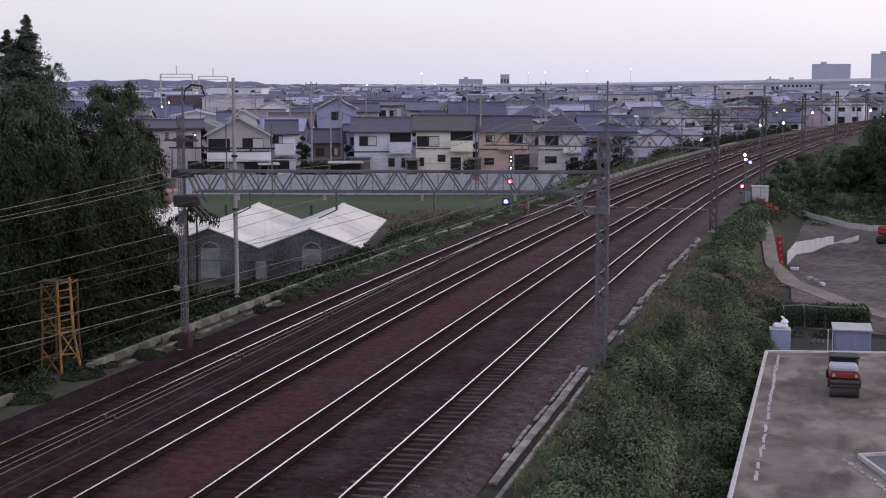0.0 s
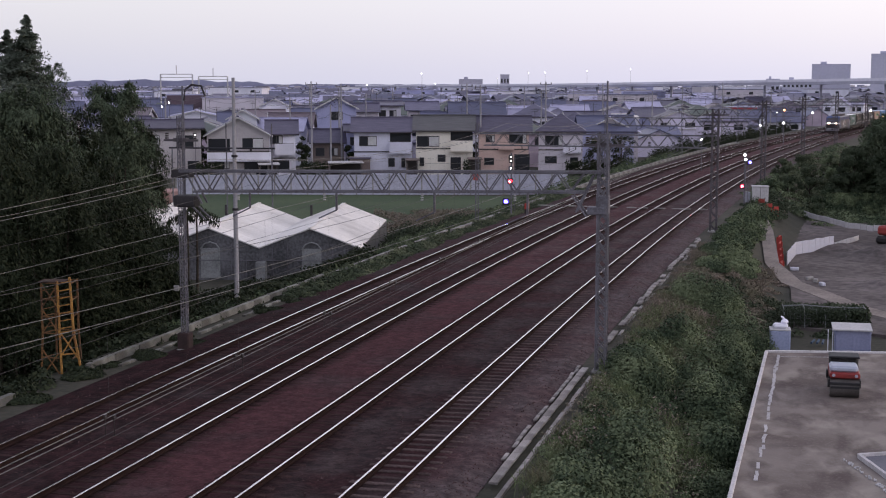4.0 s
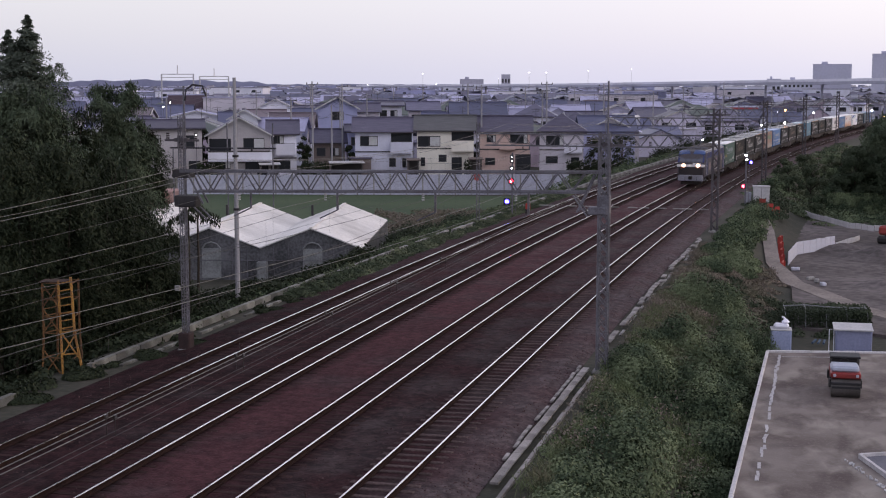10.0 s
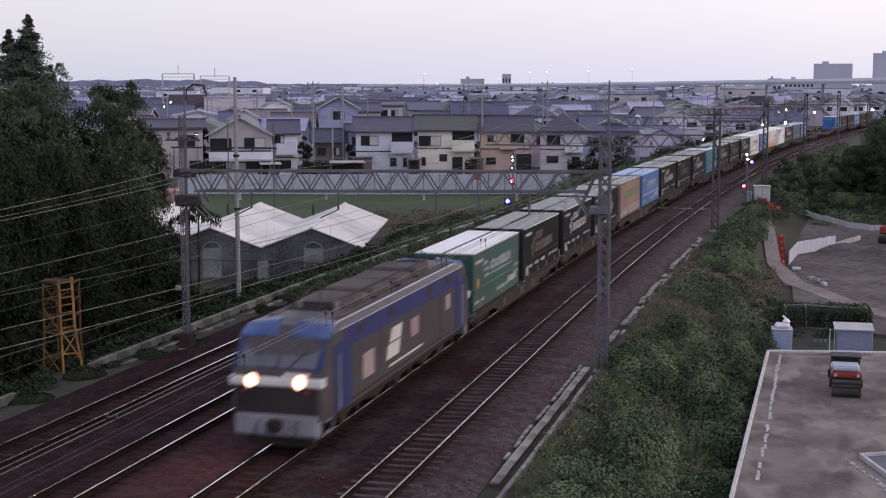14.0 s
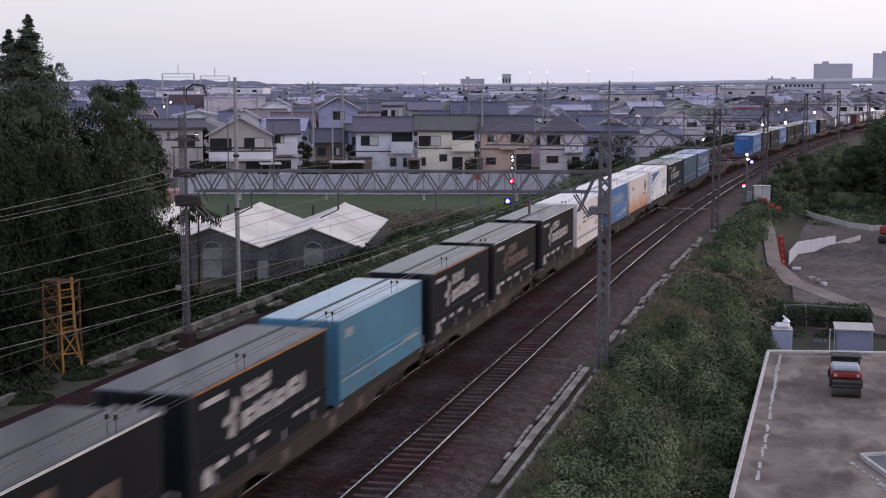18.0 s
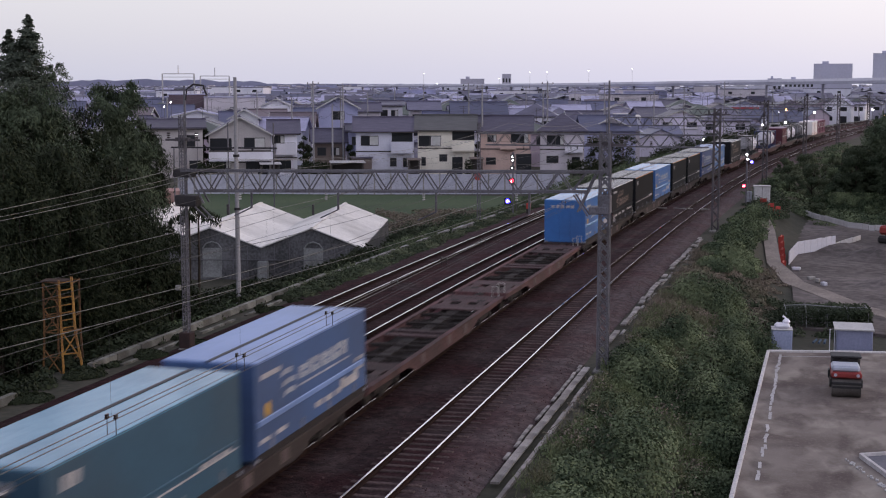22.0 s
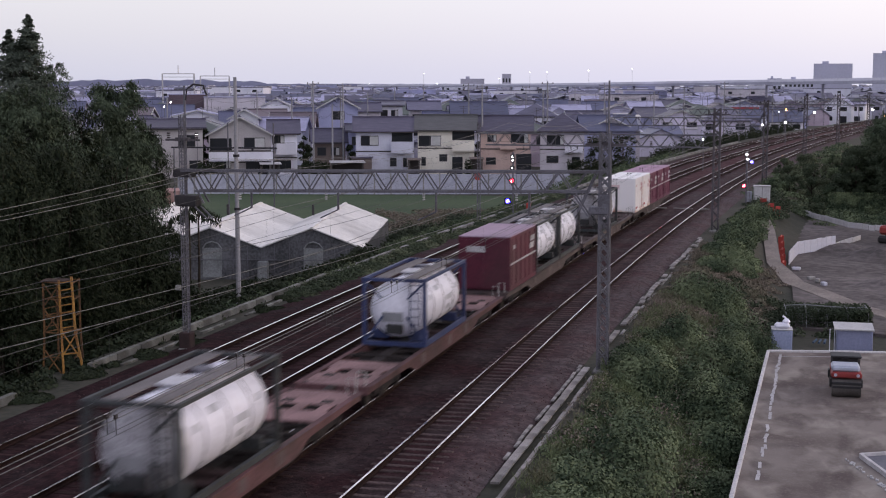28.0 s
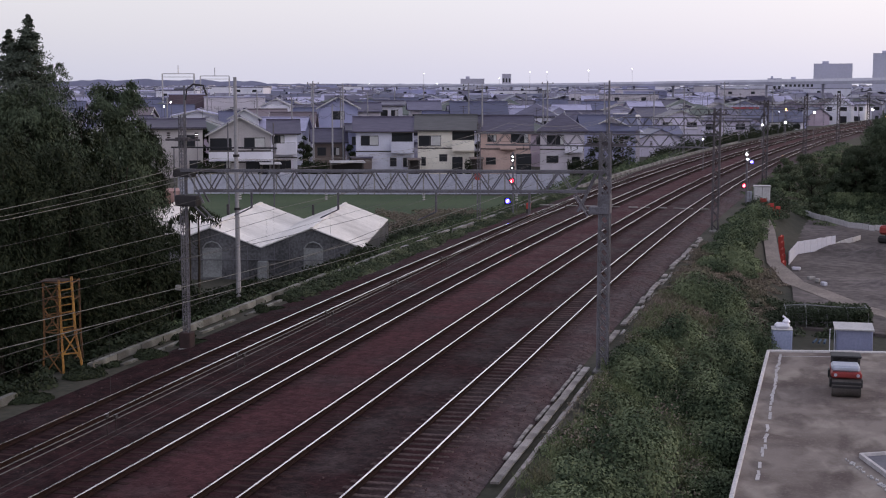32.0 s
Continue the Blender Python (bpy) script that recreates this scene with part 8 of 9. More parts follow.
        pant = part("pantograph", Shape().tube([(-0.55, e * 5.2, 3.85), (0.55, e * 5.2, 3.85)], 0.04, 6).tube([(-0.55, e * 6.4, 3.85), (0.55, e * 6.4, 3.85)], 0.04, 6).tube([(-0.5, e * 6.4, 3.86), (0, e * 5.0, 4.5)], 0.03, 5).tube([(0.5, e * 6.4, 3.86), (0, e * 5.0, 4.5)], 0.03, 5), DARK_STEEL, L)
        part("lower_arm", Shape().tube([(0, e * 5.0, 4.5), (0, e * 6.0, 5.16)], 0.03, 5), DARK_STEEL, pant)
        part("pan_head", Shape().tube([(-0.8, e * 6.0, 5.12), (-0.6, e * 6.0, 5.19), (0.6, e * 6.0, 5.19), (0.8, e * 6.0, 5.12)], 0.03, 5), DARK_STEEL, pant)
    for y0, ln, h in ((-4.0, 2.4, 0.22), (-1.2, 2.2, 0.26), (1.3, 2.0, 0.22), (3.7, 1.8, 0.26)):
        part("roof_hatch", Shape().rbox((0.0, y0, 3.66 + h / 2), (1.7, ln, h), 0.07), LOCO_ROOF, L, "grimy roof hatch")
    for y0 in (-5.2, 5.2):
        part("roof_insulator", Shape().tube([(0.6, y0, 3.6), (0.6, y0, 3.9)], 0.09, 8).tube([(-0.6, y0, 3.6), (-0.6, y0, 3.9)], 0.09, 8), mat("porcelain", (0.30, 0.26, 0.25)), L)
    part("busbar", Shape().tube([(0.62, -5.2, 3.95), (0.62, 5.2, 3.98)], 0.025, 5), DARK_STEEL, L)
    for y0 in (-2.6, 0.1, 2.5):
        part("roof_rib", Shape().rbox((0, y0, 3.72), (2.2, 0.16, 0.14), 0.03), LOCO_ROOF, L)
    for sx in (-1, 1):
        part("side_seam", Shape().box((sx * 1.437, 0, 1.16), (0.012, 15.0, 0.05)), LOCO_BLACK, L)
        for i, yy in enumerate((-6.3, -3.4, 1.6, 4.1, 6.3)):
            part("panel_joint", Shape().box((sx * 1.437, yy, 2.05), (0.008, 0.035, 1.75)), LOCO_DUSK, L)
        part("sill_plate", Shape().box((sx * 1.40, 0, 0.94), (0.05, 15.2, 0.14)), UNDER, L, "dark sooty sill")
    part("roof_walkway", Shape().box((1.0, 0, 3.63), (0.3, 13, 0.06)).box((-1.0, 0, 3.63), (0.3, 13, 0.06)), LOCO_ROOF, L)
    for y in (-5.9, 0.0, 5.9):
        bogie(L, y, 2.4, 0.56)
    part("equipment_box", Shape().rbox((0, -3.0, 0.75), (2.3, 1.8, 0.45), 0.05).rbox((0, 3.0, 0.75), (2.3, 1.8, 0.45), 0.05), UNDER, L)
    return L


loco = make_loco(pose(0, 0, 0))
loco["rest_z"] = 0.0
TRAIN.append((loco, 81.5 - 9.1))


WAGON_SOOT = mat("wagon_sooty", (0.050, 0.036, 0.036), (0.026, 0.019, 0.020), 0.8, 0.85, 0.15, dirt=0.5, vary=0.2)


DECK_PINK = mat("faded_pink_deck", (0.30, 0.185, 0.185), (0.16, 0.095, 0.097), 0.9, 0.85, 0.1, dirt=0.4, vary=0.2)


def make_wagon(WAGON, label, bare=False, solid=False):
    W = thing("container_wagon", pose(0, 0, 0), label, "wagon", "wagons of the freight train")
    for s in (-1, 1):
        prof = [(-9.75, 0.76), (-9.75, 1.0), (9.75, 1.0), (9.75, 0.76), (5.2, 0.72), (4.2, 0.42), (-4.2, 0.42), (-5.2, 0.72)]
        sh = Shape()
        n = len(prof)
        for x in (s * 1.10, s * 1.22):
            sh.v.extend((x, y, z) for y, z in prof)
        sh.f += [tuple(range(n)), tuple(reversed(range(n, 2 * n)))] + [(i, i + n, (i + 1) % n + n, (i + 1) % n) for i in range(n)]
        part("side_sill", sh, WAGON, W, "rusty fish-bellied side sill")
        part("sill_flange", Shape().box((s * 1.20, 0, 0.975), (0.20, 19.5, 0.045)), WAGON, W)
        for y in (-3.4, 0.4, 3.0):
            part("sill_plate", Shape().box((s * 1.226, y, 0.70), (0.012, 0.55, 0.34)), mat("faded_plate", (0.13, 0.095, 0.095), (0.08, 0.06, 0.06), 2, 0.8), W, "pale lettered plate")
    for y, ln in ((-8.85, 1.75), (8.85, 1.75), (-6.55, 1.3), (6.55, 1.3), (-0.45, 0.5), (0.45, 0.5)):
        part("deck_plate", Shape().box((0, y, 0.965), (2.2, ln, 0.05)), DECK_PINK if solid and abs(y) > 5 else WAGON_TOP, W)
    for e in (-1, 1) if bare else ():
        for x in (-0.8, 0.0, 0.8):
            part("deck_rib", Shape().box((x, e * 7.6, 0.962), (0.34, 0.82, 0.05)), DECK_PINK if solid else WAGON_TOP, W)
        for x in (-0.62, 0.62):
            part("deck_hatch", Shape().box((x, e * 8.35, 0.993), (0.36, 0.42, 0.006)), UNDER, W, "dark hatch in the deck")
    for y in (-5.3, -3.6, -1.7, 1.7, 3.6, 5.3) if bare else ():
        part("diagonal_brace", Shape().tube([(-1.05, y - 0.5, 0.9), (1.05, y + 0.5, 0.9)], 0.05, 4), UNDER, W)
    for s in (-1, 1):
        part("brake_box", Shape().rbox((s * 1.0, 3.6, 0.52), (0.42, 0.9, 0.36), 0.04), UNDER, W)
    for y in (-7.9, -4.6, -2.4, 2.4, 4.6, 7.9) if bare else (-4.6, 4.6):
        part("cross_member", Shape().box((0, y, 0.90), (2.2, 0.12, 0.14)), UNDER, W)
    part("centre_sill", Shape().box((0, 0, 0.78), (0.42, 19.3, 0.26)), UNDER, W)
    # Added dark sheet: stands in for the shaded void under the open deck.
    part("floor_pan", Shape().box((0, 0, 0.60), (2.16, 9.6, 0.04)), UNDER, W)
    part("brake_cylinder", Shape().rbox((0.55, 1.5, 0.62), (0.5, 1.0, 0.4), 0.05), UNDER, W)
    part("air_tank", Shape().tube([(-0.6, -2.6, 0.62), (-0.6, -0.8, 0.62)], 0.2, 12), UNDER, W)
    for e in (-1, 1):
        part("end_beam", Shape().box((0, e * 9.78, 0.86), (2.44, 0.10, 0.28)), WAGON, W)
        part("coupler", Shape().rbox((0, e * 9.98, 0.86), (0.3, 0.44, 0.28), 0.05), UNDER, W)
        bogie(W, e * 7.1, 1.9, 0.43)
        part("hand_brake", Shape().tube([(1.1, e * 9.7, 0.9), (1.1, e * 9.7, 1.45), (0.8, e * 9.7, 1.45), (0.8, e * 9.7, 0.95)], 0.022, 5), mat("handrail_pale", (0.5, 0.48, 0.46)), W)
    for y in (-9.5, -4.9, -0.3, 0.3, 4.9, 9.5) if bare else ():
        part("twist_lock", Shape().rbox((1.02, y, 0.985), (0.16, 0.2, 0.035), 0.01).rbox((-1.02, y, 0.985), (0.16, 0.2, 0.035), 0.01), UNDER, W)
    return W


WAGON_GREY = mat("wagon_dusty_grey", (0.115, 0.085, 0.083), (0.055, 0.042, 0.042), 0.8, 0.85, 0.15, dirt=0.5, vary=0.2)
wagon_kinds = [make_wagon(WAGON_SOOT, "sooty dark brown flat container wagon"), make_wagon(WAGON, "rusty red-brown flat container wagon with open deck", True), make_wagon(WAGON, "rusty red-brown flat wagon with faded pink deck plates", True, True), make_wagon(WAGON_GREY, "dusty grey-brown flat wagon with open deck", True)]
used = [0, 0, 0, 0]
for k in range(22):
    j = 1 if k in (10, 11) else 2 if k in (16, 17, 18) else 3 if k > 18 else 0
    w = wagon_kinds[j] if not used[j] else copy_thing(wagon_kinds[j], pose(0, 0, 0))
    used[j] = 1
    w["rest_z"] = 0.0
    TRAIN.append((w, 81.5 + 10.2 + 20.4 * k + {8: 0.7, 9: 0.35}.get(k, 0.0)))


# ---- containers ----
def paint(name, c, rough=0.5, dirt=0.3, spec=0.3):
    return mat("container_" + name, c, tuple(v * 0.86 for v in c), 0.5, rough, 0.02, dirt=dirt, fine=10, spec=spec)


def two_tone(name, low, high, at, blur):
    """Paint that changes from low to high at one height, in a worn spattered edge."""
    m = bpy.data.materials.new(name)
    m.use_nodes = True
    n, l = m.node_tree.nodes, m.node_tree.links
    b = n["Principled BSDF"]
    b.inputs["Roughness"].default_value = 0.5
    tc, sp, no = n.new("ShaderNodeTexCoord"), n.new("ShaderNodeSeparateXYZ"), n.new("ShaderNodeTexNoise")
    no.inputs["Scale"].default_value, no.inputs["Detail"].default_value = 1.3, 6
    l.new(tc.outputs["Object"], sp.inputs[0])
    l.new(tc.outputs["Object"], no.inputs["Vector"])
    ad, mr, mx = n.new("ShaderNodeMath"), n.new("ShaderNodeMapRange"), n.new("ShaderNodeMix")
    ad.operation = "MULTIPLY_ADD"
    ad.inputs[1].default_value = 1.4
    l.new(no.outputs[0], ad.inputs[0])
    l.new(sp.outputs["Z"], ad.inputs[2])
    mr.inputs["From Min"].default_value, mr.inputs["From Max"].default_value = at + 0.7 - blur, at + 0.7 + blur
    l.new(ad.outputs[0], mr.inputs["Value"])
    mx.data_type = "RGBA"
    mx.inputs[6].default_value, mx.inputs[7].default_value = (*low, 1), (*high, 1)
    l.new(mr.outputs[0], mx.inputs[0])
    l.new(mx.outputs[2], b.inputs["Base Color"])
    return m


ROOF_GREY = mat("container_roof_grey", (0.040, 0.050, 0.072), (0.026, 0.033, 0.050), 0.5, 0.24, 0.03, dirt=0.12, spec=0.09)
ROOF_WHITE = mat("container_roof_white", (0.86, 0.84, 0.87), (0.74, 0.72, 0.75), 0.5, 0.32, 0.03, dirt=0.12, spec=0.6)
ROOF_BROWN = mat("container_roof_dusty", (0.046, 0.049, 0.060), (0.028, 0.031, 0.040), 0.5, 0.24, 0.03, dirt=0.2, spec=0.09)
MARK_WHITE = mat("mark_white", (0.56, 0.54, 0.56), (0.30, 0.29, 0.31), 1.6, 0.6, dirt=0.4)
MARK_YELLOW = mat("mark_yellow", (0.62, 0.36, 0.05), (0.45, 0.26, 0.04), 1.6, 0.6)
MARK_TAN = mat("mark_tan", (0.20, 0.14, 0.125), (0.085, 0.068, 0.066), 1.6, 0.6, dirt=0.4)
MARK_BLACK = mat("mark_black", (0.04, 0.04, 0.045), (0.03, 0.03, 0.03), 1.6, 0.6)
MARK_RED = mat("mark_red", (0.45, 0.05, 0.07), (0.36, 0.04, 0.05), 1.6, 0.5)
MARK_GREEN = mat("mark_green", (0.10, 0.30, 0.14), (0.08, 0.22, 0.11), 1.6, 0.5)
MARK_BLUE = mat("mark_blue", (0.07, 0.13, 0.42), (0.05, 0.10, 0.34), 1.6, 0.5)
MARK_TEAL = mat("mark_teal", (0.06, 0.38, 0.34), (0.05, 0.30, 0.28), 1.6, 0.5)
ORANGE_EDGE = mat("orange_edge", (0.50, 0.22, 0.05), (0.34, 0.14, 0.04), 2, 0.5)
mark_rng = np.random.default_rng(11)
CREAM_SET = []


def side_quads(sh, s, quads, x=1.252):
    """Flat painted shapes on the side, each a list of (along, height); along runs from the leading end."""
    for q in quads:
        sh.add([(s * x, y, z) for y, z in q], [tuple(range(len(q)))])


def bars(y, z, n, h, w, gap, slant=0.12, up=0.0):
    """A row of uneven bars in place of lettering."""
    out = []
    for i in range(n):
        hh = h * mark_rng.uniform(0.82, 1.05)
        ww = w * mark_rng.uniform(0.7, 1.15)
        zz = z + up * i + h * mark_rng.uniform(-0.04, 0.04)
        if i % 3 == 2:
            cuts = ((0.0, 0.38, 0.0, 1.0), (0.62, 1.0, 0.0, 1.0))
        elif i % 3 == 1:
            cuts = ((0.0, 1.0, 0.0, 0.42), (0.0, 1.0, 0.58, 1.0))
        else:
            cuts = ((0.0, 1.0, 0.0, 1.0),)
        for a, b, c, d in cuts if h > 0.33 else ((0.0, 1.0, 0.0, 1.0),):
            out.append([(y + ww * a + slant * hh * c, zz + hh * c), (y + ww * b + slant * hh * c, zz + hh * c), (y + ww * b + slant * hh * d, zz + hh * d), (y + ww * a + slant * hh * d, zz + hh * d)])
        y += ww + gap
    return out


def disc(y, z, r, n=14):
    return [(y + r * math.cos(6.2832 * i / n), z + r * math.sin(6.2832 * i / n)) for i in range(n)]


def splash(y, z, mirrored=1):
    """Emblem with two rows of heavy uneven lettering shapes."""
    q = [[(y - 0.25, z - 0.30), (y + 0.10, z - 0.42), (y + 0.30, z - 0.05), (y + 0.12, z + 0.16)], [(y - 0.05, z + 0.18), (y + 0.28, z + 0.10), (y + 0.45, z + 0.42), (y + 0.12, z + 0.62)], [(y - 0.5, z + 0.05), (y - 0.2, z - 0.05), (y - 0.02, z + 0.14), (y - 0.3, z + 0.26)]]
    q += bars(y + 0.7, z + 0.34, 6, 0.40, 0.26, 0.06, 0.15, 0.01)
    q += bars(y + 0.6, z - 0.30, 13, 0.48, 0.29, 0.06, 0.15, 0.006)
    return q


def make_container(label, body_mat, roof_mat, length=8.95, style="splash", edge=None, marks=MARK_WHITE, end_mat=None):
    W, HT = 2.49, 2.6
    C = thing("freight_container", pose(0, 0, 0), label, "container", "containers on the train")
    part("body", Shape().rbox((0, 0, HT / 2 - 0.02), (W, length, HT - 0.06), 0.03), body_mat, C)
    h = length / 2
    for s in (-1, 1):
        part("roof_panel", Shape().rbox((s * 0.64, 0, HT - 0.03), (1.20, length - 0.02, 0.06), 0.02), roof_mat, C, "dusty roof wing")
        part("bottom_rail", Shape().box((s * (W / 2 + 0.003), 0, 0.09), (0.03, length, 0.18)), UNDER if style != "white" else body_mat, C)
        part("top_rail", Shape().box((s * (W / 2 - 0.01), 0, HT - 0.045), (0.05, length - 0.06, 0.05)), edge or roof_mat, C, "orange edge strip" if edge is ORANGE_EDGE else "")
        for e in (-1, 1):
            part("corner_post", Shape().box((s * (W / 2 - 0.07), e * (h - 0.02), HT / 2), (0.16, 0.08, HT - 0.08)), body_mat if style != "splash" else LOCO_BLACK, C)
    part("roof_seam", Shape().box((0, 0, HT - 0.012), (0.12, length - 0.05, 0.05)), LOCO_BLACK if style not in ("white", "swoosh", "fade") else roof_mat, C, "dark seam between the roof wings")
    for e in (-1, 1):
        part("end_wall", Shape().box((0, e * (h + 0.004), HT / 2), (W - 0.18, 0.02, HT - 0.16)), end_mat or body_mat, C)
        tagged(part("lock_bar", Shape().tube([(-0.32, e * (h + 0.03), 0.15), (-0.32, e * (h + 0.03), HT - 0.15)], 0.022, 6).tube([(0.32, e * (h + 0.03), 0.15), (0.32, e * (h + 0.03), HT - 0.15)], 0.022, 6), end_mat or body_mat, C), kind="stuff")
    for s in (-1, 1):
        for i in range(4):
            part("wing_latch", Shape().rbox((s * (W / 2 + 0.012), -h + length * (i + 0.5) / 4, 0.30), (0.035, 0.10, 0.26), 0.01), LOCO_SKIRT if style != "white" else body_mat, C)
        if style in ("splash", "plain"):
            part("side_rail", Shape().rbox((s * (W / 2 + 0.012), 0, 0.92), (0.045, length - 0.2, 0.09), 0.015), body_mat, C, "raised rail along the side")
        for e in (-1, 1):
            part("corner_casting", Shape().rbox((s * (W / 2 - 0.08), e * (h - 0.08), 0.06), (0.20, 0.20, 0.13), 0.02), LOCO_SKIRT, C)
    for e in (-1, 1):
        plate = Shape()
        for k in range(5):
            plate.box((-0.75 + 0.3 * k + 0.05 * (k % 2), e * (h + 0.018), HT - 0.42), (0.2 + 0.05 * (k % 2), 0.006, 0.15 + 0.03 * (k % 3)))
        tagged(part("end_lettering", plate, MARK_WHITE if body_mat not in (CREAM_SET) else MARK_BLACK, C), kind="stuff")
    for s in (-1, 1):
        big, small = Shape(), Shape()
        if style == "splash":
            side_quads(big, s, splash(-h + 2.2, 1.45))
            tagged(part("lettering", big, marks, C, "worn lettering shapes"), kind="stuff")
            side_quads(small, s, [[(-h + 0.5, 2.15), (-h + 1.9, 2.15), (-h + 1.9, 2.3), (-h + 0.5, 2.3)]] + bars(-h + 1.2, 0.55, 3, 0.16, 0.9, 0.6, 0) + bars(-h + 6.3, 0.6, 3, 0.14, 0.6, 0.25, 0))
            side_quads(small, s, [[(-h + 0.5, 0.25), (-h + 1.0, 0.25), (-h + 1.0, 0.6), (-h + 0.75, 0.75), (-h + 0.5, 0.6)]])
            tagged(part("stencil", small, MARK_WHITE, C), kind="stuff")
        elif style == "bars":
            # three curved strokes, a row of heavy lettering underlined, a paler stripe below
            for k, (zz, ww) in enumerate(((1.86, 0.86), (1.58, 0.98), (1.30, 0.86))):
                q0 = -h + 1.75 + 0.10 * k
                side_quads(big, s, [[(q0, zz), (q0 + ww * 0.5, zz + 0.06), (q0 + ww, zz + 0.02), (q0 + ww, zz + 0.17), (q0 + ww * 0.5, zz + 0.20), (q0 + 0.12, zz + 0.15)]])
            side_quads(big, s, bars(-h + 3.1, 1.55, 13, 0.42, 0.29, 0.05, 0.22) + [[(-h + 3.0, 1.36), (h - 1.5, 1.36), (h - 1.45, 1.42), (-h + 3.0, 1.42)]])
            tagged(part("lettering", big, mat("mark_faded_white", (0.44, 0.46, 0.52), (0.24, 0.27, 0.34), 1.4, 0.6, dirt=0.3), C, "worn lettering shapes"), kind="stuff")
            side_quads(small, s, bars(-h + 0.3, 0.42, 2, 0.14, 0.7, 0.4, 0) + bars(h - 2.4, 0.52, 4, 0.30, 0.46, 0.02, 0) + bars(-h + 4.4, 0.45, 3, 0.16, 0.6, 0.25, 0) + [[(-h + 0.4, 2.08), (-h + 1.8, 2.08), (-h + 1.8, 2.22), (-h + 0.4, 2.22)]] + bars(h - 1.1, 1.1, 2, 0.12, 0.45, 0.05, 0) + bars(h - 1.1, 0.8, 2, 0.12, 0.45, 0.05, 0))
            tagged(part("stencil", small, MARK_WHITE, C), kind="stuff")
            spotm = Shape()
            side_quads(spotm, s, [disc(-h + 0.85, 1.25, 0.2, 12)])
            part("round_mark", spotm, MARK_YELLOW, C, "small yellow round mark")
            part("side_rail", Shape().rbox((s * (W / 2 + 0.012), 0, 0.98), (0.05, length - 0.3, 0.16), 0.02), roof_mat if roof_mat is not ROOF_WHITE else body_mat, C, "paler raised rail along the side")
        elif style == "plain":
            side_quads(small, s, bars(h - 2.3, 0.75, 3, 0.22, 0.5, 0.15, 0.1) + [[(-h + 0.2, 0.72), (h - 0.2, 0.72), (h - 0.2, 0.77), (-h + 0.2, 0.77)]] + bars(-h + 0.6, 2.0, 2, 0.3, 0.3, 0.1))
            tagged(part("stencil", small, marks, C), kind="stuff")
        elif style == "white":
            for k, zz in enumerate((1.80, 1.52, 1.24)):
                side_quads(big, s, [[(-h + 2.0, zz), (-h + 2.45, zz + 0.05), (-h + 2.85, zz + 0.02), (-h + 2.85, zz + 0.14), (-h + 2.45, zz + 0.18), (-h + 2.08, zz + 0.13)]])
            side_quads(big, s, bars(-h + 3.3, 1.46, 11, 0.40, 0.34, 0.05, 0.25) + [[(-h + 3.2, 1.32), (h - 1.7, 1.32), (h - 1.65, 1.36), (-h + 3.2, 1.36)]])
            spotm = Shape()
            side_quads(spotm, s, [disc(-h + 0.9, 1.15, 0.18, 10)])
            part("round_mark", spotm, MARK_YELLOW, C, "small faded orange mark")
            tagged(part("lettering", big, MARK_BLACK, C, "dark lettering shapes"), kind="stuff")
            side_quads(small, s, [[(-h + 0.2, 0.45), (h - 0.2, 0.45), (h - 0.2, 0.62), (-h + 0.2, 0.62)]] + bars(h - 2.6, 0.8, 2, 0.35, 0.6, 0.15, 0))
            tagged(part("stencil", small, mat("mark_grey", (0.45, 0.43, 0.45)), C), kind="stuff")
        elif style == "orange":
            side_quads(big, s, bars(-h + 2.6, 1.45, 9, 0.6, 0.42, 0.1, 0.2))
            tagged(part("lettering", big, MARK_GREEN, C, "green lettering shapes"), kind="stuff")
            side_quads(small, s, [[(-h + 0.1, 0.35), (h - 0.1, 0.35), (h - 0.1, 0.48), (-h + 0.1, 0.48)]] + bars(-h + 0.8, 0.5, 9, 0.36, 0.55, 0.4, 0.1))
            tagged(part("stencil", small, MARK_WHITE, C), kind="stuff")
        elif style == "fade":
            side_quads(big, s, [disc(h - 1.3, 1.75, 0.42, 18)])
            part("emblem", big, MARK_BLACK, C, "round dark emblem")
            side_quads(small, s, bars(-h + 1.2, 1.75, 3, 0.26, 0.22, 0.08) + bars(h - 2.2, 1.05, 3, 0.2, 0.4, 0.1, 0))
            tagged(part("stencil", small, MARK_RED, C), kind="stuff")
        elif style == "swoosh":
            # a rising curve: (share of the length, share of the height)
            low = [(0.075, 0.27), (0.10, 0.40), (0.15, 0.51), (0.23, 0.60), (0.34, 0.67), (0.46, 0.735), (0.57, 0.80), (0.66, 0.87), (0.73, 0.95)]
            wide = [0.045, 0.042, 0.038, 0.036, 0.034, 0.032, 0.030, 0.028, 0.025]
            high = [(0.085, 0.52), (0.115, 0.60), (0.165, 0.67), (0.245, 0.735), (0.34, 0.785), (0.44, 0.83), (0.52, 0.87), (0.58, 0.91)]

            def on_side(f, g):
                return (-h + length * f, HT * g)
            q1 = [[on_side(*low[i]), on_side(low[i][0] + wide[i], low[i][1] - 0.01), on_side(low[i + 1][0] + wide[i + 1], low[i + 1][1] - 0.01), on_side(*low[i + 1])] for i in range(len(low) - 1)]
            q2 = [[on_side(*high[i]), on_side(*high[i + 1]), on_side(high[i + 1][0], 0.915), on_side(high[i][0], 0.915)] for i in range(len(high) - 1)]
            side_quads(big, s, q1)
            part("green_swoosh", big, MARK_TEAL, C, "green painted curve")
            blue = Shape()
            side_quads(blue, s, q2)
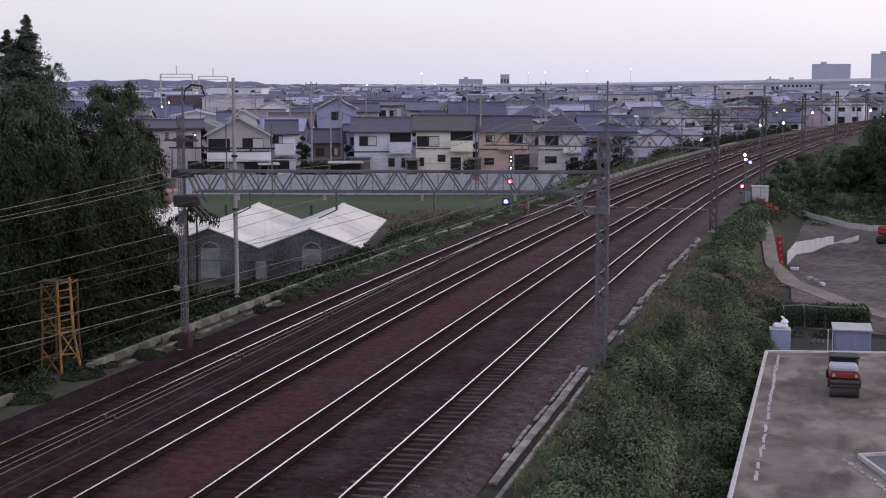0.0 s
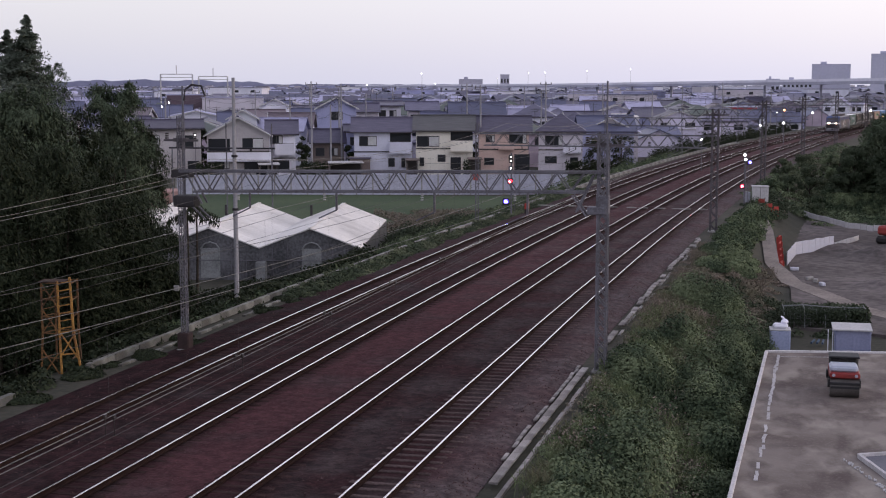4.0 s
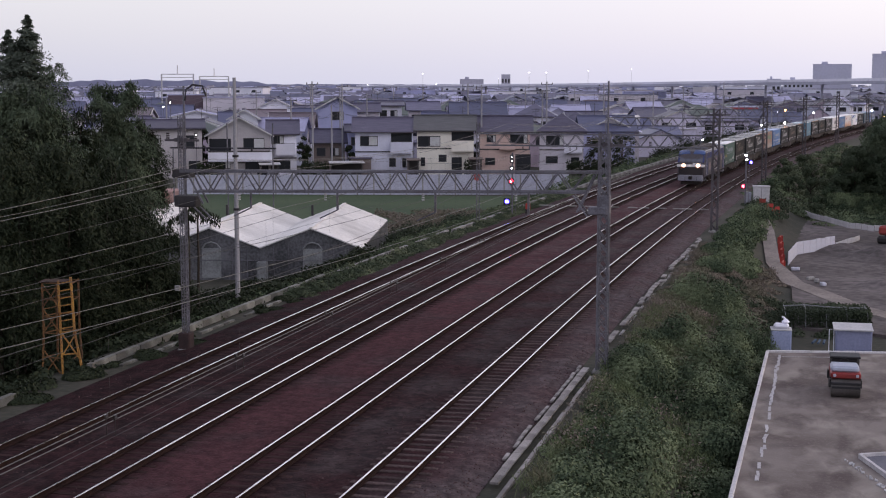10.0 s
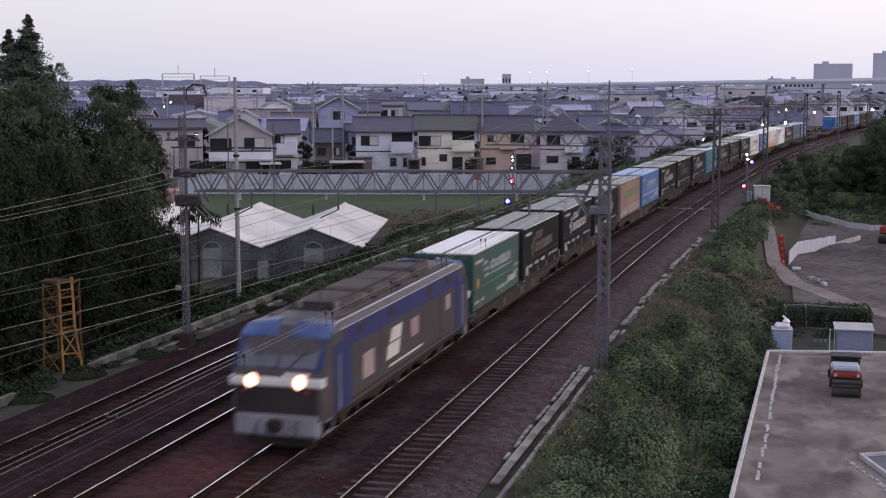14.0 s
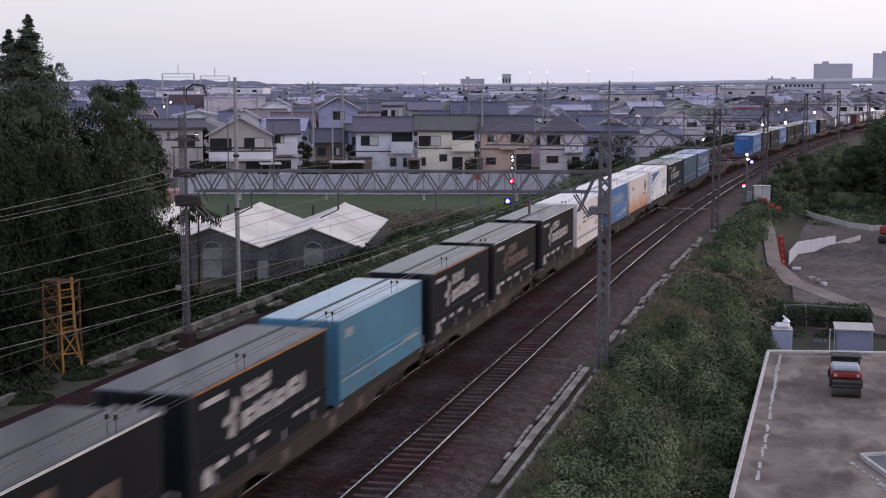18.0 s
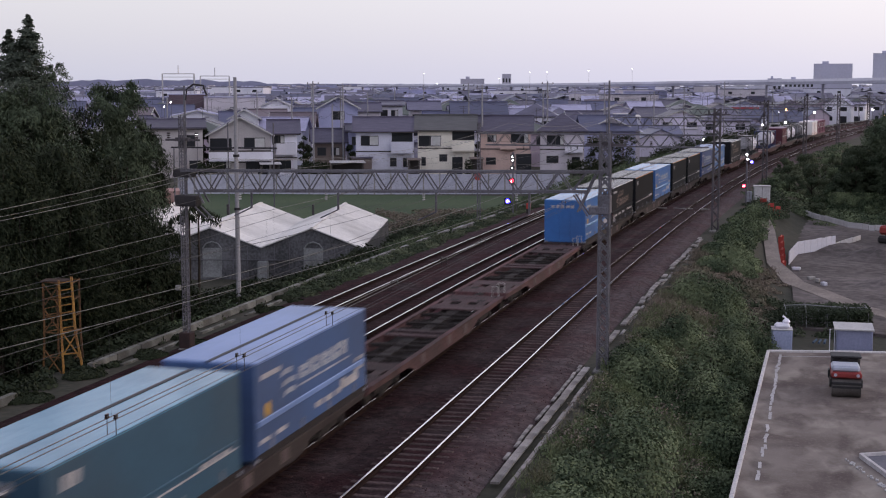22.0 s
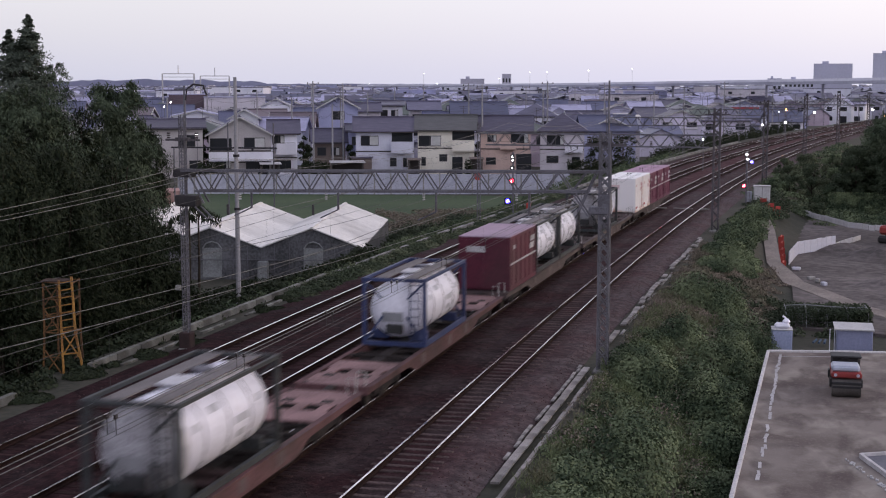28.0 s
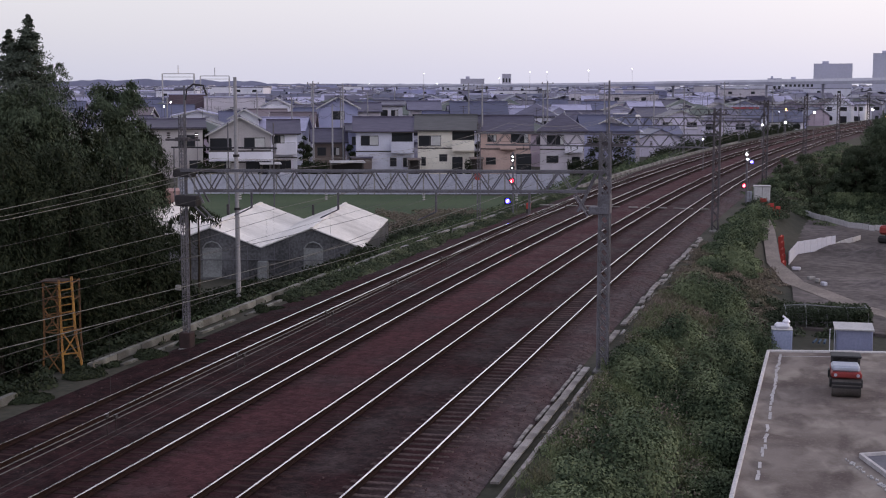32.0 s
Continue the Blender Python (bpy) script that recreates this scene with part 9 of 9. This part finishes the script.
            part("blue_swoosh", blue, MARK_BLUE, C, "blue painted field above the curve")
            side_quads(small, s, [[on_side(0.70, 0.42), on_side(0.965, 0.42), on_side(0.965, 0.58), on_side(0.70, 0.58)]] + bars(h - 2.7, 1.15, 5, 0.3, 0.36, 0.12, 0.1))
            tagged(part("lettering", small, mat("mark_pale_blue", (0.46, 0.50, 0.70), (0.60, 0.62, 0.76), 2.0, 0.6), C), kind="stuff")
            under = Shape()
            side_quads(under, s, [[on_side(0.70, 0.36), on_side(0.74, 0.31), on_side(0.97, 0.40), on_side(0.97, 0.405)]])
            part("green_line", under, MARK_TEAL, C)
            lad = Shape()
            for i in range(7):
                lad.box((s * 1.26, -h + 0.45, 0.3 + i * 0.33), (0.03, 0.34, 0.05))
            part("ladder", lad, STEEL, C)
    if style == "swoosh":
        unit = part("cooling_unit", Shape().rbox((0, -h - 0.12, 1.5), (2.0, 0.22, 2.0), 0.06), ROOF_WHITE, C, "pale cooling unit on the end")
        part("unit_grille", Shape().box((0.78, -h - 0.24, 1.55), (0.34, 0.02, 1.6)), MARK_BLACK, unit)
    return C


BLACK = paint("black", (0.014, 0.016, 0.020), 0.5, 0.02, 0.06)
BLACK_B = paint("black_brown", (0.015, 0.016, 0.019), 0.5, 0.03, 0.06)
GREEN = paint("green", (0.035, 0.105, 0.088))
BLUE = paint("blue", (0.065, 0.19, 0.46))
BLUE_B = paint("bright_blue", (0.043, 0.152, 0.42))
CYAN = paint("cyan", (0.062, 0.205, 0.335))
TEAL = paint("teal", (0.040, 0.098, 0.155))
DULL_BLUE = paint("dull_blue", (0.06, 0.115, 0.26))
NAVY = paint("navy", (0.05, 0.085, 0.22))
CREAM = paint("cream", (0.80, 0.75, 0.77), dirt=0.10)
WHITE = paint("white", (0.90, 0.89, 0.96), dirt=0.03)
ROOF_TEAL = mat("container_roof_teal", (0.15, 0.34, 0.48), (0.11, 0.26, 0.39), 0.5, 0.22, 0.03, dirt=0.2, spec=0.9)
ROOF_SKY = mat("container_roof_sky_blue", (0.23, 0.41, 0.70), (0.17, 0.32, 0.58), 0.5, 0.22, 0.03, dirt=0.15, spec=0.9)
CREAM_SET += [CREAM, WHITE]
SALMON = paint("salmon", (0.36, 0.225, 0.19))
FADE = two_tone("container_cream_to_orange", (0.58, 0.26, 0.13), (0.74, 0.68, 0.68), 0.85, 0.5)
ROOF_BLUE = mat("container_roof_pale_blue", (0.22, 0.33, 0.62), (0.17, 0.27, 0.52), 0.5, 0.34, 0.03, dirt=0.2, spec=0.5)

b31 = "black 31-foot wing container with worn white lettering, on a flat wagon"
KINDS = {
    "black": lambda: make_container(b31, BLACK, ROOF_GREY, edge=ROOF_WHITE),
    "black_edge": lambda: make_container("black wing container with an orange roof edge, on a flat wagon", BLACK, ROOF_GREY, edge=ORANGE_EDGE),
    "black_tan": lambda: make_container("black wing container with faded tan lettering, on a flat wagon", BLACK_B, ROOF_BROWN, marks=MARK_TAN, edge=ROOF_WHITE),
    "dark": lambda: make_container("dark brown-black wing container, nearly plain, on a flat wagon", BLACK_B, ROOF_BROWN, style="plain", edge=ORANGE_EDGE),
    "green": lambda: make_container("deep green container with white lettering shapes behind the locomotive", GREEN, ROOF_WHITE, style="bars"),
    "blue_white": lambda: make_container("mid-blue container with a white roof, on a flat wagon", BLUE, ROOF_WHITE, style="bars"),
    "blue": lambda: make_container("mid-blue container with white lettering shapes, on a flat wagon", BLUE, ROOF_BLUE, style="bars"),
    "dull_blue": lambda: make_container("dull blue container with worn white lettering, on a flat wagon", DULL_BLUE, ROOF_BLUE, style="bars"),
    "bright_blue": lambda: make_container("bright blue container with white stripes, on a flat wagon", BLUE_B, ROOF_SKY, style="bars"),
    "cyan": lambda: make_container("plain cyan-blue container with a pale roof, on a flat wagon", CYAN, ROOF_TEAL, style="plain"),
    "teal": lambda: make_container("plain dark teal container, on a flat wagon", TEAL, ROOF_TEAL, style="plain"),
    "navy": lambda: make_container("navy blue container with pale lettering shapes, on a flat wagon", NAVY, ROOF_GREY, style="bars"),
    "cream": lambda: make_container("cream white container with dark lettering shapes, on a flat wagon", CREAM, ROOF_WHITE, style="white"),
    "fade": lambda: make_container("cream container fading to orange with a round emblem", FADE, ROOF_WHITE, style="fade", end_mat=CREAM),
    "swoosh": lambda: make_container("white refrigerated container with blue and green curves", WHITE, ROOF_WHITE, style="swoosh"),
    "salmon": lambda: make_container("salmon-orange container with green lettering and a grey end", SALMON, ROOF_BROWN, style="orange", end_mat=NAVY),
}
MADE = {}


def place(kind, u):
    if kind not in MADE:
        MADE[kind] = KINDS[kind]()
        ob = MADE[kind]
    else:
        ob = copy_thing(MADE[kind], pose(0, 0, 0))
    ob["rest_z"] = 1.003
    TRAIN.append((ob, u))


LOADS = ["green black_tan", "black black_edge", "salmon blue", "black_edge black_tan", "black_edge cyan", "black_edge black_tan", "black cream", "blue_white fade", "swoosh black", "teal dull_blue",
         "", "", "bright_blue black_tan", "dark bright_blue", "dark dark", "navy blue"]
AT = {4: (-4.65, 5.5), 5: (-4.4, 5.7), 6: (-4.1, 5.95), 7: (-4.05, 5.8), 8: (-3.92, 5.95), 9: (-4.17, 5.75)}
for k, pair in enumerate(LOADS):
    for d, kind in zip(AT.get(k, (-4.9, 5.15)), pair.split()):
        place(kind, 81.5 + 10.2 + 20.4 * k + d)
place("black_tan", 81.5 + 10.2 + 20.4 * 16)


# tank containers, 20 feet
def make_tank(label, frame_mat, hatch_pale=True, grimy=False):
    T = thing("tank_container", pose(0, 0, 0), label, "tank container", "tank containers on the train")
    Lh, Wh, Ht = 3.03, 1.22, 2.5
    V = Shape()
    n = 28
    rings = [(-2.86, 0.15), (-2.80, 0.62), (-2.68, 0.90), (-2.50, 1.05), (-2.3, 1.10), (2.3, 1.10), (2.50, 1.05), (2.68, 0.90), (2.80, 0.62), (2.86, 0.15)]
    secs = [[(r * math.cos(6.2832 * j / n), y, 1.30 + r * math.sin(6.2832 * j / n)) for j in range(n)] for y, r in rings]
    ves = part("vessel", loft(secs), mat("tank_white", (0.88, 0.87, 0.96), (0.70, 0.69, 0.77), 0.6, 0.35, 0.03, dirt=0.12), T, "dirty white tank", True)
    if grimy:
        cap = [[((r + 0.008) * math.cos(6.2832 * j / n), y - 0.006, 1.30 + (r + 0.008) * math.sin(6.2832 * j / n)) for j in range(n)] for y, r in rings[:5]]
        part("end_cap", loft(cap), mat("tank_grimy_end", (0.52, 0.51, 0.55), (0.19, 0.18, 0.195), 1.3, 0.6, 0.05, dirt=0.5), ves, "grimy grey tank end", True)
    for y in (-1.4, 0.0, 1.4):
        part("tank_band", Shape().tube([(1.105 * math.cos(6.2832 * j / 24), y, 1.30 + 1.105 * math.sin(6.2832 * j / 24)) for j in range(25)], 0.018, 5, cap=False), STEEL, ves)
    for e in (-1, 1):
        for s in (-1, 1):
            part("corner_post", Shape().box((s * (Wh - 0.07), e * (Lh - 0.07), Ht / 2), (0.14, 0.14, Ht)), frame_mat, T)
            part("end_brace", Shape().tube([(s * (Wh - 0.1), e * (Lh - 0.07), 0.15), (s * 0.45, e * (Lh - 0.12), 1.1)], 0.05, 4), frame_mat, T)
            part("top_brace", Shape().tube([(s * (Wh - 0.1), e * (Lh - 0.07), Ht - 0.15), (s * 0.5, e * (Lh - 0.12), 1.75)], 0.045, 4), frame_mat, T)
            part("saddle", Shape().rbox((s * 0.75, e * 2.15, 0.30), (0.6, 0.18, 0.36), 0.03), frame_mat, T)
        part("end_rail", Shape().box((0, e * (Lh - 0.07), Ht - 0.06), (2 * Wh - 0.28, 0.12, 0.12)), frame_mat, T)
        part("end_rail", Shape().box((0, e * (Lh - 0.07), 0.08), (2 * Wh - 0.28, 0.14, 0.16)), frame_mat, T)
    for s in (-1, 1):
        part("side_rail", Shape().box((s * (Wh - 0.06), 0, Ht - 0.05), (0.10, 2 * Lh - 0.28, 0.10)), frame_mat, T)
        part("side_rail", Shape().box((s * (Wh - 0.06), 0, 0.10), (0.12, 2 * Lh - 0.28, 0.16)), frame_mat, T)
    walk_m = mat("walkway_grating", (0.20, 0.18, 0.18), (0.11, 0.10, 0.10), 3, 0.8)
    part("walkway", Shape().box((0.55, 0, Ht - 0.02), (0.45, 5.6, 0.04)).box((-0.55, 0, Ht - 0.02), (0.45, 5.6, 0.04)), walk_m, T)
    part("hatch_cover", Shape().rbox((0, -0.6, Ht - 0.01), (0.62, 1.0, 0.07), 0.02), mat("hatch_pale", (0.6, 0.59, 0.62)) if hatch_pale else walk_m, T, "pale hatch cover")
    part("manhole", Shape().tube([(0, 0.9, 2.30), (0, 0.9, 2.52)], 0.28, 14), STEEL, T)
    lad = Shape().tube([(0.62, -Lh - 0.01, 0.1), (0.62, -Lh - 0.01, Ht)], 0.025, 5).tube([(0.98, -Lh - 0.01, 0.1), (0.98, -Lh - 0.01, Ht)], 0.025, 5)
    for i in range(8):
        lad.tube([(0.62, -Lh - 0.01, 0.25 + i * 0.29), (0.98, -Lh - 0.01, 0.25 + i * 0.29)], 0.02, 4)
    part("ladder", lad, frame_mat, T)
    part("valve_box", Shape().rbox((0, -2.92, 0.62), (0.62, 0.20, 0.34), 0.03), MARK_BLACK, T, "dark valve box")
    part("end_plate", Shape().box((-0.1, -2.885, 1.05), (0.8, 0.02, 0.34)), mat("plate_grey", (0.28, 0.28, 0.30)), T)
    for s in (-1, 1):
        q = Shape()
        for y, a, w in ((-2.0, 0.34, 0.35), (0.3, 0.05, 0.9), (1.75, 0.30, 0.30), (-0.9, 0.55, 0.55), (0.5, -0.30, 0.5)):
            pts = []
            for aa in (a - 0.09, a + 0.09):
                for yy in (y, y + w):
                    pts.append((s * 1.108 * math.cos(aa), yy, 1.30 + 1.108 * math.sin(aa)))
            q.add([pts[0], pts[1], pts[3], pts[2]], [(0, 1, 2, 3)])
        tagged(part("stencil", q, mat("mark_grey_blue", (0.36, 0.37, 0.42), (0.55, 0.55, 0.60), 3.0, 0.6), ves), kind="stuff")
    return T


FRAME_DARK = mat("tank_frame_dark", (0.055, 0.062, 0.066), (0.032, 0.035, 0.037), 1, 0.6, dirt=0.3)
FRAME_BLUE = mat("tank_frame_blue", (0.04, 0.055, 0.14), (0.03, 0.042, 0.11), 1, 0.5, dirt=0.3)
tk_d = make_tank("white tank container with grimy ends in a dark steel frame", FRAME_DARK, grimy=True)
tk_b = make_tank("white tank container in a blue steel frame", FRAME_BLUE)
C0 = 81.5 + 10.2
for ob, u in ((tk_d, C0 + 20.4 * 17), (tk_b, C0 + 20.4 * 18), (copy_thing(tk_d, pose(0, 0, 0)), C0 + 20.4 * 19 + 0.1), (copy_thing(tk_d, pose(0, 0, 0)), C0 + 20.4 * 19 + 6.4), (copy_thing(tk_d, pose(0, 0, 0)), C0 + 20.4 * 20)):
    ob["rest_z"] = 1.003
    TRAIN.append((ob, u))


# 12-foot and 20-foot boxes
def make_box(label, length, body, roof, marks, stripe, ht=2.5, roofed=True):
    B = thing("freight_container", pose(0, 0, 0), label, "container", "small containers on the train")
    w, h = 2.45, length / 2
    part("body", Shape().rbox((0, 0, ht / 2), (w - 0.06, length - 0.04, ht - 0.04), 0.04), body, B)
    part("roof", Shape().rbox((0, 0, ht + 0.005), (w - 0.02, length - 0.02, 0.07), 0.03), roof, B)
    for s in (-1, 1):
        for e in (-1, 1):
            part("corner_post", Shape().box((s * (w / 2 - 0.05), e * (h - 0.06), ht / 2), (0.11, 0.11, ht)), body, B)
        ribs = max(3, int(length / 0.9))
        for i in range(ribs):
            part("rib", Shape().rbox((s * (w / 2 - 0.02), -h + (i + 0.5) * length / ribs, ht / 2), (0.035, 0.07, ht - 0.3), 0.012), body, B)
        part("bottom_rail", Shape().box((s * (w / 2 - 0.01), 0, 0.09), (0.05, length, 0.18)), body, B)
        q = Shape()
        side_quads(q, s, [[(-h * 0.78, ht - 0.62), (-h * 0.78 + 0.5, ht - 0.62), (-h * 0.78 + 0.5, ht - 0.42), (-h * 0.78, ht - 0.42)], [(h * 0.78 - 1.0, ht - 1.0), (h * 0.78, ht - 1.0), (h * 0.82, ht - 0.72), (h * 0.80 - 1.0, ht - 0.72)], [(h * 0.80 - 0.9, ht - 0.64), (h * 0.84, ht - 0.64), (h * 0.86, ht - 0.38), (h * 0.82 - 0.9, ht - 0.38)]], w / 2 + 0.012)
        part("painted_patch", q, marks, B, "plain painted patches")
        q = Shape()
        side_quads(q, s, [[(-h + 0.1, 1.18), (h - 0.1, 1.18), (h - 0.1, 1.28), (-h + 0.1, 1.28)]] if stripe is MARK_WHITE else [[(h - 0.5, 0.2), (h - 0.32, 0.2), (h - 0.32, 2.0), (h - 0.5, 2.0)], [(-h + 0.3, 0.25), (-h + 1.1, 0.25), (-h + 1.1, 0.4), (-h + 0.3, 0.4)]], w / 2 + 0.014)
        part("stripe", q, stripe, B)
    for e in (-1, 1):
        part("door", Shape().box((-0.58, e * (h - 0.012), ht / 2), (1.1, 0.03, ht - 0.3)), body, B)
        part("door", Shape().box((0.58, e * (h - 0.012), ht / 2), (1.1, 0.03, ht - 0.3)), body, B)
        part("label_plate", Shape().box((-0.4, e * (h + 0.008), ht * 0.77), (0.9, 0.012, 0.28)), marks, B)
    return B


MAROON = mat("container_maroon", (0.145, 0.030, 0.070), (0.105, 0.022, 0.052), 0.7, 0.6, 0.03, dirt=0.4)
ROOF_MAUVE = mat("container_roof_mauve", (0.40, 0.29, 0.37), (0.30, 0.21, 0.28), 0.5, 0.7, 0.04, dirt=0.3)
ROOF_PLUM = mat("container_roof_plum", (0.42, 0.26, 0.36), (0.33, 0.20, 0.28), 0.5, 0.7, 0.04, dirt=0.3)
RUSTY_WHITE = two_tone("container_rusty_white", (0.50, 0.26, 0.18), (0.84, 0.80, 0.80), 0.10, 0.18)
DEEP_MAROON = mat("container_deep_maroon", (0.105, 0.017, 0.036), (0.075, 0.013, 0.028), 0.7, 0.55, 0.03, dirt=0.4)
red20 = make_box("maroon 20-foot container with a white stripe", 6.06, DEEP_MAROON, ROOF_MAUVE, MARK_WHITE, MARK_WHITE, 2.5)
red12 = make_box("maroon 12-foot container with white patches", 3.66, MAROON, ROOF_PLUM, MARK_WHITE, MARK_WHITE, 2.45)
white12 = make_box("rust-stained white 12-foot container with red marks", 3.66, RUSTY_WHITE, ROOF_WHITE, mat("mark_faded_red", (0.62, 0.42, 0.43), (0.72, 0.62, 0.62), 2.5, 0.6), MARK_RED, 2.5)
for ob, u in ((red20, C0 + 20.4 * 19 - 6.2), (white12, C0 + 20.4 * 21 - 7.7), (copy_thing(white12, pose(0, 0, 0)), C0 + 20.4 * 21 - 3.85), (red12, C0 + 20.4 * 21), (copy_thing(red12, pose(0, 0, 0)), C0 + 20.4 * 21 + 3.85), (copy_thing(red12, pose(0, 0, 0)), C0 + 20.4 * 21 + 7.7)):
    ob["rest_z"] = 1.003
    TRAIN.append((ob, u))


# ---- sleepers, last ----
me_s = fill_shape("sleeper", Shape().rbox((0, 0, 0), (2.0, 0.20, 0.12), 0.02), SLEEPER)
me_d = fill_shape("sleeper", Shape().rbox((0, 0, 0), (2.0, 0.20, 0.12), 0.02), SLEEPER_DARK)
tracks = [o for o in scene.objects if o.name.startswith("railway_track")]
for nr, (tr, c) in enumerate(zip(tracks, TRACKS)):
    rest = Shape()
    s = -1.0
    while s < 330:
        near = (nr == 3 and 29 < s < 90) or (nr == 2 and 26 < s < 72) or (nr == 1 and 26 < s < 60) or (nr == 0 and 28 < s < 52)
        w = rng.normal() * 0.012
        zz = -0.190 + rng.uniform(-0.012, 0.006) if nr == 3 else -0.203 + rng.uniform(-0.012, 0.006)
        if near:
            part("sleeper", me_s if nr == 3 else me_d, SLEEPER, tr, at=line_pose(s, c + w, zz - 0.04) @ pose(0, 0, 0, 0, 0, rng.normal() * 0.5))
        else:
            p = on_line(s, c, zz - 0.04)
            rest.box(p, (2.0, 0.2, 0.12), -float(np.interp(s, LINE_S, LINE_T)))
        s += 0.60
    tagged(part("far_sleepers", rest, SLEEPER if nr == 3 else SLEEPER_DARK, tr), kind="stuff")


def motions():
    for ob, u in TRAIN:
        rows = []
        for i in range(33):
            rows.append((float(i), line_pose(u - SPEED * (i - 13.0), TRACKS[2], ob["rest_z"])))
        walk(ob, rows)


motions()
